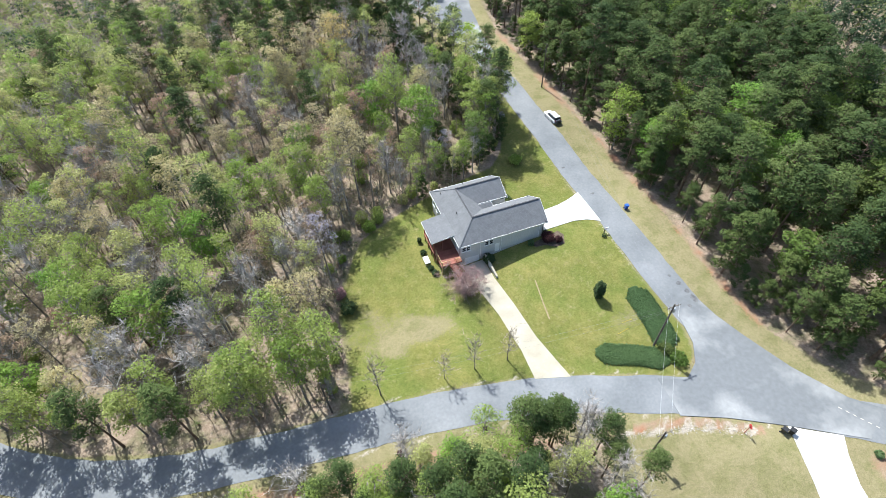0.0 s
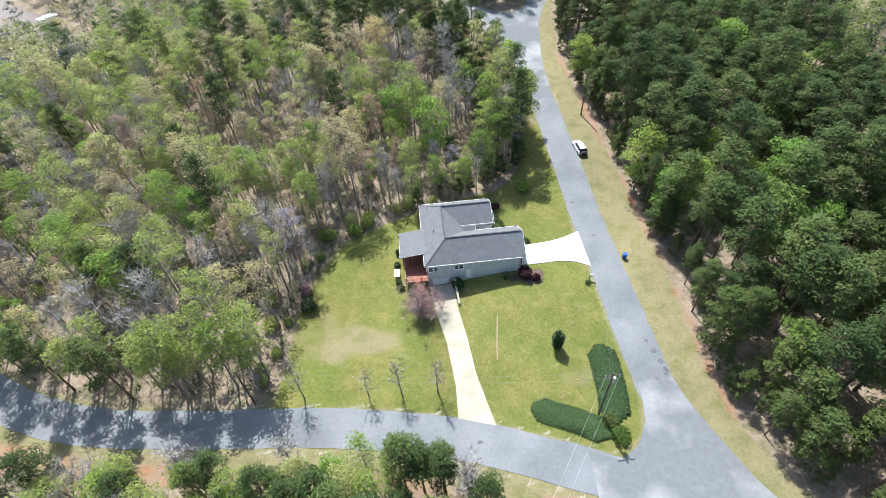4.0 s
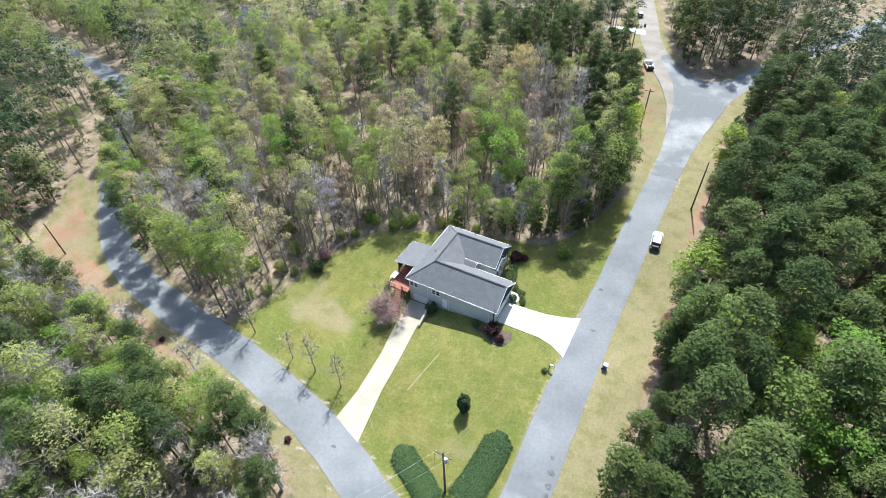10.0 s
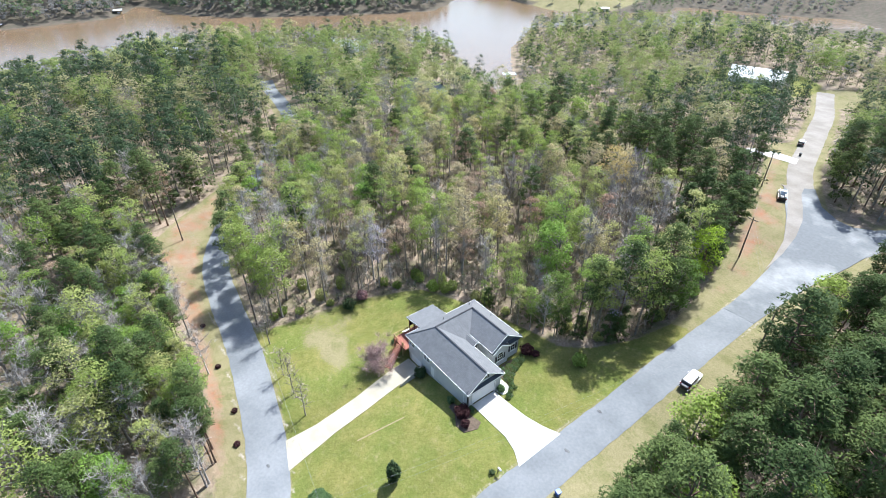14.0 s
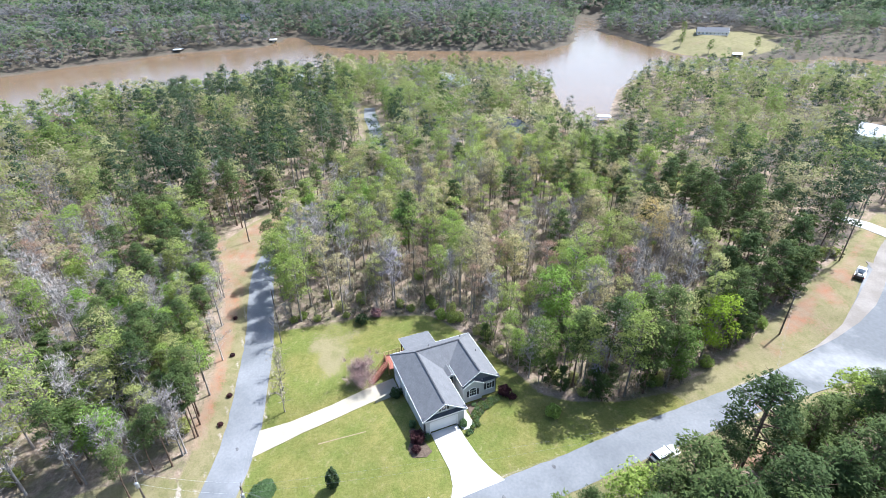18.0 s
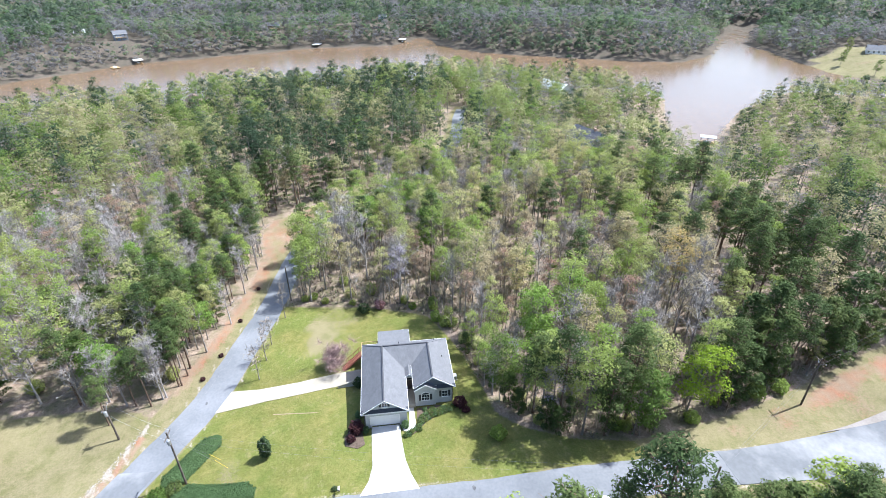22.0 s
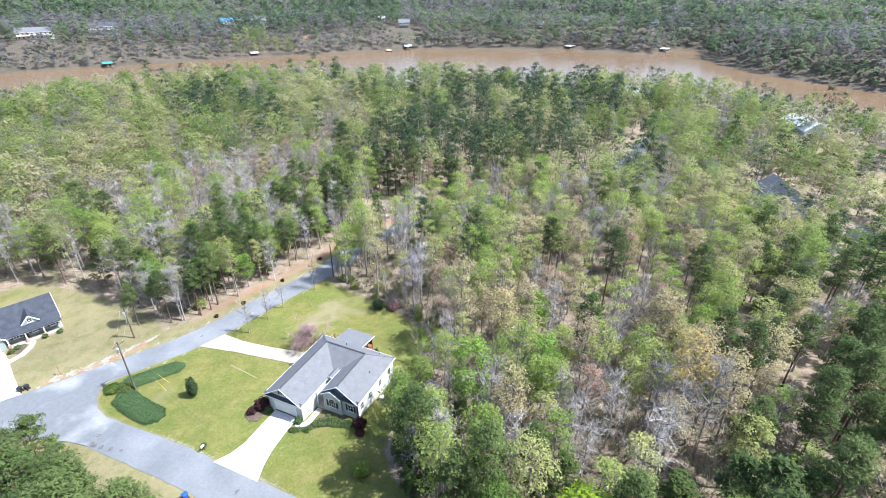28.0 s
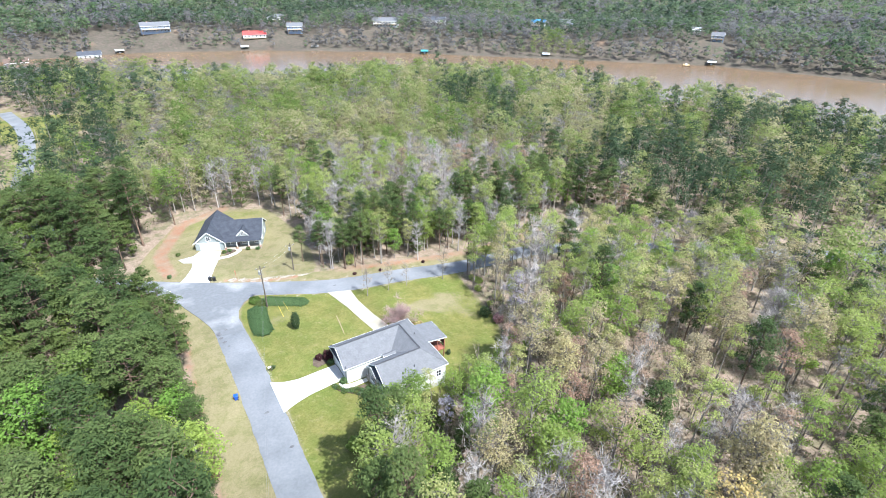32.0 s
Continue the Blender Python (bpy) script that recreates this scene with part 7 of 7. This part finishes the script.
part("flag", boxed(0.2, 0.24, -0.17, -0.13, 1.2, 1.42), M_RUST, mb)
leafy("mailbox_plant", "low dark plant round the mailbox post", "plant", 20.2, -12.4, 0.9, 0.7, 220, 0.1, M_DARKSHRUB, 97)
sg = thing("street_sign", pose(18.6, -51.6, hz(18.6, -51.6), 0, 0, 70), "red octagonal road sign on a steel post", "sign")
part("post", boxed(-0.03, 0.03, -0.03, 0.03, -0.2, 2.3), M_RUST, sg)
bm = bmesh.new()
bmesh.ops.create_cone(bm, cap_ends=True, segments=8, radius1=0.38, radius2=0.38, depth=0.02, matrix=Matrix.Translation((0, -0.045, 2.15)) @ Matrix.Rotation(math.pi / 2, 4, "X") @ Matrix.Rotation(math.pi / 8, 4, "Z"))
part("plate", bm, mat("sign_red", (0.42, 0.02, 0.025), (0.46, 0.03, 0.03), 2, 0.4), sg)
part("white_border", boxed(-0.2, 0.2, -0.062, -0.057, 2.08, 2.22), M_TRIM, sg)
for i, (x, y) in enumerate([(-8.5, -39.4), (-15.1, -37.6), (-27.6, -36.6), (-41.9, -35.4)]):
    leafy("dark_roadside_shrub", "small dark red-brown shrub on the clay verge", "shrub", x, y, 1.05, 0.75, 380, 0.1, M_MAROON, 101 + i, group="shrubs along the clay verge")
# tar patches and cracks in the road, painted dashes at the junction
r6 = random.Random(8)
for x, y, w, d in [(24.5, -1.4, 0.6, 0.35), (26.6, -26.4, 0.7, 0.4), (27.0, -30.0, 0.6, 0.9), (25.4, -31.0, 0.45, 0.4), (26.9, -28.3, 0.5, 0.5), (26.1, -24.5, 0.35, 0.3), (22.9, 8.0, 0.5, 0.3), (-2.0, -37.0, 0.5, 0.3)]:
    pts = [(x + w * math.cos(a * 0.7) * r6.uniform(0.6, 1.1), y + d * math.sin(a * 0.7) * r6.uniform(0.6, 1.1)) for a in range(9)]
    tagged(drape("tar_patch", pts, 0.15, M_PATCH, 0.5), "dark irregular tar patch on the road", "road patch", kind="structure")
for k, (x, y) in enumerate([(33.6, -53.4), (34.1, -54.2), (34.6, -55.0), (35.1, -55.8), (35.6, -56.6), (36.1, -57.4)]):
    tagged(drape("lane_dash", [(x - 0.06, y), (x + 0.05, y + 0.05), (x + 0.3, y - 0.36), (x + 0.19, y - 0.41)], 0.155, M_STONE, 0.5), "short faded white painted dash across the junction", "road marking", kind="structure")

# pale rubble along the ditch before the neighbour's lot
rs = np.random.RandomState(14)
bm = bmesh.new()
bmesh.ops.create_icosphere(bm, subdivisions=1, radius=1)
sv, sf = np.array([v.co[:] for v in bm.verts]), np.array([[q.index for q in f.verts] for f in bm.faces])
bm.free()
ditch = np.array(resample([(3.5, -46.0), (8, -47.2), (12, -48.3), (16, -50.0), (19.5, -51.9)], 0.4))
vs, fs = [], []
for k in range(280):
    p = ditch[rs.randint(0, len(ditch))] + rs.normal(0, 0.36, 2)
    s = rs.uniform(0.04, 0.11)
    v = sv * (1 + rs.normal(0, 0.18, (len(sv), 1))) * s * (1, 1, 0.65)
    vs.append(v + (p[0], p[1], hz(*p) + s * 0.3))
    fs.append(sf + k * len(sv))
M_RUBBLE = mat("pale_rubble_stone", (0.25, 0.225, 0.195), (0.37, 0.34, 0.30), 0.8, 0.9, isl_var=0.25)
o = tagged(new("rubble_stones", array_mesh("rubble_stones", np.concatenate(vs), np.concatenate(fs), M_RUBBLE)), "pale broken stones along the roadside ditch", "rubble", kind="stuff")

# ---- neighbour's house ----
M_NB_WALL = siding_mat("sage_grey_siding", (0.26, 0.29, 0.28))
M_NB_ROOF = shingle_mat("charcoal_roof", (0.038, 0.043, 0.055), (0.055, 0.06, 0.073))


def gable_prism(x0, x1, y0, y1, z0, z1, zr, axis):
    """Walls with a gable: the ridge runs along axis."""
    bm = bmesh.new()
    if axis == "y":
        prof = [(x0, z0), (x1, z0), (x1, z1), ((x0 + x1) / 2, zr), (x0, z1)]
        f, b = [bm.verts.new((x, y1, z)) for x, z in prof], [bm.verts.new((x, y0, z)) for x, z in prof]
    else:
        prof = [(y0, z0), (y1, z0), (y1, z1), ((y0 + y1) / 2, zr), (y0, z1)]
        f, b = [bm.verts.new((x1, y, z)) for y, z in prof], [bm.verts.new((x0, y, z)) for y, z in prof]
    bm.faces.new(f)
    bm.faces.new(b[::-1])
    for k in range(5):
        bm.faces.new((f[k], f[(k + 1) % 5], b[(k + 1) % 5], b[k]))
    bmesh.ops.recalc_face_normals(bm, faces=bm.faces)
    return bm


def gable_roof(parent, x0, x1, y0, y1, z1, zr, axis, material, over=0.4):
    """Two slopes with white edges."""
    if axis == "y":
        c, k = (x0 + x1) / 2, (zr - z1) / ((x1 - x0) / 2)
        for e, s in ((x0 - over, 1), (x1 + over, 1)):
            z = zr - k * abs(e - c)
            part("roof_slope", slab([(c, y0 - over, zr + 0.12), (e, y0 - over, z + 0.12), (e, y1 + over, z + 0.12), (c, y1 + over, zr + 0.12)], 0.15), material, parent)
            part("rake_board", beam((c, y1 + over + 0.03, zr), (e, y1 + over + 0.03, z), 0.06, 0.24), M_TRIM, parent)
    else:
        c, k = (y0 + y1) / 2, (zr - z1) / ((y1 - y0) / 2)
        for e in (y0 - over, y1 + over):
            z = zr - k * abs(e - c)
            part("roof_slope", slab([(x0 - over, c, zr + 0.12), (x0 - over, e, z + 0.12), (x1 + over, e, z + 0.12), (x1 + over, c, zr + 0.12)], 0.15), material, parent)
            part("eave_board", beam((x0 - over, e, z), (x1 + over, e, z), 0.06, 0.22), M_TRIM, parent)
            part("rake_board", beam((x0 - over - 0.03, c, zr), (x0 - over - 0.03, e, z), 0.06, 0.24), M_TRIM, parent)


def neighbour_house():
    h = thing("house", pose(8.4, -66.5, hz(14, -72) + 0.25, 0, 0, -21.8), "single-storey sage grey house with charcoal roof and front porch", "house")
    part("wing_wall", gable_prism(10.2, 17.6, -14.5, 0.0, -0.6, 2.75, 5.6, "y"), M_NB_WALL, h)
    part("main_wall", gable_prism(0.2, 10.2, -11.6, -1.9, -0.6, 2.75, 5.75, "x"), M_NB_WALL, h)
    gable_roof(h, 10.2, 17.6, -14.5, 0.0, 2.75, 5.75, "y", M_NB_ROOF)
    gable_roof(h, 0.2, 13.8, -11.8, -1.7, 2.75, 5.95, "x", M_NB_ROOF)
    part("porch_roof", slab([(0.0, -1.9, 3.1), (10.4, -1.9, 3.1), (10.4, 0.2, 2.45), (0.0, 0.2, 2.45)], 0.14), M_NB_ROOF, h)
    part("porch_beam", boxed(0.1, 10.2, -0.1, 0.1, 2.15, 2.42), M_TRIM, h)
    part("porch_floor", boxed(0.1, 10.2, -1.9, 0.15, -0.5, 0.02), M_CONCRETE, h)
    for x in (0.3, 3.4, 6.6, 9.7):
        part("porch_column", boxed(x - 0.1, x + 0.1, -0.1, 0.1, 0.7, 2.15), M_TRIM, h)
        part("column_pier", boxed(x - 0.22, x + 0.22, -0.22, 0.22, 0.0, 0.7), M_BRICK, h)
    door = part("garage_door", boxed(11.2, 16.4, -0.02, 0.06, -0.3, 2.1), M_DOORW, h, "white double garage door")
    for k in range(4):
        for j in range(8):
            bm = boxed(11.3 + j * 0.64, 11.84 + j * 0.64, 0.06, 0.08, -0.2 + k * 0.58, 0.25 + k * 0.58)
            part("door_panel", bm, M_DOORW, door)
    part("band_board", boxed(10.3, 17.5, 0.0, 0.06, 2.35, 2.6), M_TRIM, h)
    window("gable_window", h, (13.9, 0.0, 3.2), 90, 1.0, 1.1, False, 2, 2)
    for x in (1.6, 4.9, 8.2):
        window("porch_window", h, (x, -1.9, 0.7), 90, 0.95, 1.4, True, 2, 2)
    part("front_door", boxed(6.1, 7.0, -1.9, -1.84, 0.0, 2.05), M_BROWNDOOR, h)
    # dormer
    part("dormer_wall", gable_prism(3.6, 6.4, -5.0, -1.6, 3.1, 3.6, 5.0, "y"), M_NB_WALL, h)
    gable_roof(h, 3.6, 6.4, -5.0, -1.6, 3.6, 5.05, "y", M_NB_ROOF, 0.25)
    window("dormer_window", h, (5.0, -1.6, 3.5), 90, 0.8, 0.8, False, 2, 2)
    for y in (-4.0, -8.5):
        window("side_window", h, (0.2, y, 0.8), 180, 0.9, 1.3, False, 2, 2)
    part("foundation_step", boxed(5.9, 7.4, 0.15, 0.7, -0.5, -0.12), M_CONCRETE, h)
    return h


neighbour_house()
tagged(drape("driveway_neighbour", [(24.0, -72.0), (18.8, -69.9), (20.0, -66), (22.4, -60), (24.9, -53.0), (26.5, -54.1), (31.0, -56.8), (29.4, -59), (27.6, -62.5), (26.8, -65.8), (29.0, -67.0), (29.8, -69.2), (26.0, -69.8)], 0.10, M_BRIGHT_CONC, 0.9, 0.25), "bright wide concrete drive of the neighbouring house", "driveway", kind="structure")
tagged(drape("path_neighbour", [(20.4, -66.0), (18.0, -66.2), (15.6, -67.4), (14.0, -68.8), (13.6, -68.0), (15.2, -66.4), (17.6, -65.0), (20.7, -64.8)], 0.12, M_BRIGHT_CONC, 0.6, 0.2), "curved pale concrete path to the neighbour's porch", "path", kind="structure")
tagged(drape("flower_bed_neighbour", [(19.2, -68.6), (17.6, -66.7), (15.8, -67.9), (14.4, -69.2), (16.5, -70)], 0.09, M_MULCH, 0.6, 0.15), "mulched bed before the neighbour's porch", "flower bed", kind="structure")
for i, (x, y) in enumerate([(18.3, -68.2), (16.8, -68.5), (12.0, -67.6), (9.6, -66.4), (29.5, -72), (33, -60.5)]):
    leafy("neighbour_shrub", "small green shrub before the neighbouring house", "shrub", x, y, 1.2, 0.9, 350, 0.13, M_HEDGE if i % 2 else M_OLIVE, 120 + i, group="shrubs of the neighbour")

# ---- houses and docks round the lake ----
M_METALROOF = mat("pale_metal_roof", (0.60, 0.62, 0.63), (0.68, 0.70, 0.71), 0.3, 0.4, fine=0.03)
M_BROWNROOF = shingle_mat("brown_roof", (0.10, 0.07, 0.055), (0.14, 0.10, 0.08))
M_REDROOF = mat("red_metal_roof", (0.48, 0.05, 0.04), (0.54, 0.07, 0.06), 0.3, 0.45)
M_BLUEROOF = mat("blue_tarp_roof", (0.05, 0.20, 0.42), (0.07, 0.24, 0.47), 0.3, 0.5)
M_TEALROOF = mat("teal_metal_roof", (0.05, 0.26, 0.28), (0.07, 0.30, 0.32), 0.3, 0.45)
M_BLUEWALL = siding_mat("blue_grey_siding", (0.20, 0.26, 0.36), 0.25)
M_WHITEWALL = siding_mat("white_siding", (0.62, 0.62, 0.60), 0.25)
M_LOGWALL = siding_mat("brown_wood_siding", (0.12, 0.08, 0.06), 0.25)


def lake_house(label, x, y, yaw, w, d, floors, wall, roof, deck=True):
    z = min(hz(x, y), hz(x + 4, y), hz(x - 4, y))
    h = thing("house", pose(x, y, z, 0, 0, yaw), label, "house", "houses round the lake")
    top = 2.9 * floors
    rz_ = top + d * 0.3
    part("wall", gable_prism(-w / 2, w / 2, -d / 2, d / 2, -1.5, top, rz_, "x"), wall, h)
    gable_roof(h, -w / 2, w / 2, -d / 2, d / 2, top, rz_ + 0.1, "x", roof, 0.5)
    n = max(2, int(w / 3.2))
    for f in range(floors):
        for k in range(n):
            window("lake_window", h, (-w / 2 + w * (k + 0.5) / n, d / 2, 0.8 + 2.9 * f), 90, 1.2, 1.4, False, 1, 2)
        window("end_window", h, (w / 2, 0, 0.8 + 2.9 * f), 0, 1.1, 1.3, False, 1, 2)
    if deck:
        zf = 2.9 * (floors - 1)
        part("deck", boxed(-w / 2 + 0.5, w / 2 - 0.5, d / 2, d / 2 + 2.6, zf - 0.2, zf), M_PINEWOOD, h)
        bm = bmesh.new()
        box(bm, -w / 2 + 0.5, w / 2 - 0.5, d / 2 + 2.5, d / 2 + 2.6, zf + 0.85, zf + 0.95)
        for k in range(int(w) * 2):
            xx = -w / 2 + 0.6 + k * 0.48
            if xx < w / 2 - 0.5:
                box(bm, xx, xx + 0.06, d / 2 + 2.52, d / 2 + 2.58, zf, zf + 0.9)
        part("deck_rail", bm, M_TRIM, h)
        for k in range(3):
            xx = -w / 2 + 1 + (w - 2) * k / 2
            part("deck_post", boxed(xx - 0.1, xx + 0.1, d / 2 + 2.3, d / 2 + 2.5, -2.5, zf - 0.2), M_PINEWOOD, h)
    part("chimney", boxed(w * 0.22, w * 0.22 + 0.9, -0.45, 0.45, top, rz_ + 1.0), M_BRICK, h)
    return h


LAKE_HOUSES = [  # label, x, y, yaw, width, depth, floors, wall, roof
    ("red-roofed white lake house on the far shore", -102, -506, -15, 22, 10, 1, M_WHITEWALL, M_REDROOF), ("grey lake house with a front gable", -142, -499, -20, 15, 10, 2, M_BLUEWALL, M_ROOF),
    ("long pale two-storey row of lake homes", -236, -476, -35, 26, 10, 2, M_WHITEWALL, M_ROOF), ("long white two-storey lake house", -297, -474, -38, 24, 10, 2, M_WHITEWALL, M_ROOF_DARK),
    ("white lake house under a blue roof", -404, -418, -50, 16, 10, 2, M_WHITEWALL, M_BLUEROOF), ("grey lake house with lower deck", -440, -410, -50, 16, 11, 2, M_BLUEWALL, M_ROOF),
    ("small grey lake cabin near the bank", -470, -236, -60, 11, 8, 2, M_BLUEWALL, M_ROOF), ("dark lake house among bare trees", -556, -112, -80, 12, 9, 2, M_LOGWALL, M_ROOF_DARK),
    ("blue two-storey lake house with long porches", -614, -76, -82, 18, 11, 2, M_BLUEWALL, M_ROOF), ("brown lake house above a sandy bank", -614, -34, -85, 20, 12, 1, M_LOGWALL, M_BROWNROOF),
    ("small blue boathouse cottage", -590, 8, -90, 9, 8, 2, M_BLUEWALL, M_ROOF_DARK), ("low dark house behind the cove", -640, 44, -90, 18, 10, 1, M_LOGWALL, M_ROOF_DARK),
    ("long white lake house on the mown point", -306, 394, -130, 26, 10, 1, M_WHITEWALL, M_ROOF), ("white house back from the far shore", -150, -600, -10, 18, 10, 1, M_WHITEWALL, M_ROOF),
    ("glass-fronted grey house on the far shore", -16, -542, 0, 26, 10, 2, M_BLUEWALL, M_ROOF), ("low house with reddish roof on the shore", 96, -494, 5, 16, 9, 1, M_WHITEWALL, M_BROWNROOF), ("dark-roofed lake house with a lawn", 44, -505, 0, 18, 9, 1, M_WHITEWALL, M_ROOF_DARK),
    ("pale house high on the far slope", -700, -276, -60, 16, 10, 1, M_BLUEWALL, M_ROOF), ("small house behind the far bank", -530, -300, -55, 10, 8, 1, M_WHITEWALL, M_METALROOF),
    ("brown-roofed house in a clearing by the water", -244, -108, 20, 13, 9, 1, M_LOGWALL, M_BROWNROOF), ("white metal-roofed building near the shore", -293, 24, 30, 20, 10, 1, M_WHITEWALL, M_METALROOF),
    ("pale metal-roofed house among the trees", -238, 105, 25, 20, 11, 1, M_WHITEWALL, M_METALROOF), ("dark grey house in a woodland clearing", -130, 84, 20, 15, 11, 2, M_BLUEWALL, M_ROOF_DARK),
    ("small dark-roofed house by the inlet", -114, 107, 30, 11, 8, 1, M_LOGWALL, M_ROOF_DARK), ("brown-roofed house at a small lawn", -64, 104, 60, 11, 9, 1, M_LOGWALL, M_BROWNROOF),
    ("tan house near the inlet shore", -182, 108, 20, 12, 9, 1, M_LOGWALL, M_BROWNROOF), ("white-roofed house on a mown clearing", -52, 217, 15, 22, 11, 1, M_WHITEWALL, M_METALROOF),
    ("white house among trees near the south shore", -10, -322, 10, 12, 9, 2, M_WHITEWALL, M_ROOF), ("dark brown roofed house in a south clearing", 18, -290, 20, 13, 10, 1, M_LOGWALL, M_BROWNROOF), ("grey house hidden beyond the pines", 60, -108, 30, 12, 9, 1, M_BLUEWALL, M_ROOF_DARK),
]
for row in LAKE_HOUSES:
    lake_house(*row)


def boat_dock(label, x, y, yaw, roof, size=1.0):
    d = thing("boat_dock", pose(x, y, WATER_Z, 0, 0, yaw) @ Matrix.Diagonal((size, size, 1, 1)), label, "dock", "docks round the lake")
    for k in range(8):
        part("plank", boxed(-3, 3, -5 + k * 1.25, -5 + k * 1.25 + 1.2, 0.45, 0.55), M_PINEWOOD, d)
    part("gangway", boxed(-0.7, 0.7, 5, 11, 0.5, 0.62), M_PINEWOOD, d)
    for sx in (-2.8, 2.8):
        for yy in (-4.6, 0, 4.6):
            part("pile", rod((sx, yy, -2.0), (sx, yy, 3.2 if roof else 1.1), 0.12), M_POLE, d)
    if roof:
        part("dock_roof", slab([(-3.6, -5.6, 3.2), (3.6, -5.6, 3.2), (3.6, 5.4, 3.2), (-3.6, 5.4, 3.2)], 0.25), roof, d)
    part("boat_hull", loft([(-2.6, 0.7, 0.9, 0.3, 0.8, 1.1), (1.0, 0.9, 1.0, 0.3, 0.8, 1.15), (2.8, 0.3, 0.4, 0.6, 0.9, 1.25)]), M_TRIM, d, "white moored boat")
    return d


for lab, x, y, yaw, roof in [("covered boat dock with pale roof on the far shore", -476, -101, 70, None), ("white covered boat dock on the far shore", -493, -61, 75, M_TRIM), ("boat dock at the cove mouth", -516, 27, 80, M_METALROOF), ("white roofed dock on the mown point", -249, 363, 220, M_TRIM),
                             ("grey-roofed dock in the near inlet", -145, 149, 150, M_METALROOF), ("white boat dock on the south shore", -86, -486, 170, M_TRIM), ("boat dock with tall white mast", -119, -470, 165, None), ("white boat dock by the bank", -148, -460, 160, M_TRIM),
                             ("teal roofed boat dock", -229, -381, 150, M_TEALROOF), ("open boat dock under the slope", -322, -312, 140, M_METALROOF), ("small open swimming dock on the far bank", -403, -218, 125, None), ("white boat dock near the cabin", -423, -207, 120, M_TRIM), ("dock before the glass house", 20, -512, 180, M_TRIM)]:
    boat_dock(lab, x, y, yaw, roof, 0.62 if x == -145 else 1.0)
for x, y, s in [(-268, 352, 0.7), (-250, 385, 0.75), (-228, 402, 0.75), (-300, 352, 0.8), (-318, 372, 0.8)]:
    plant("broad_oak", x, y, s, label="lone lawn tree in thin new leaf on the mown point")
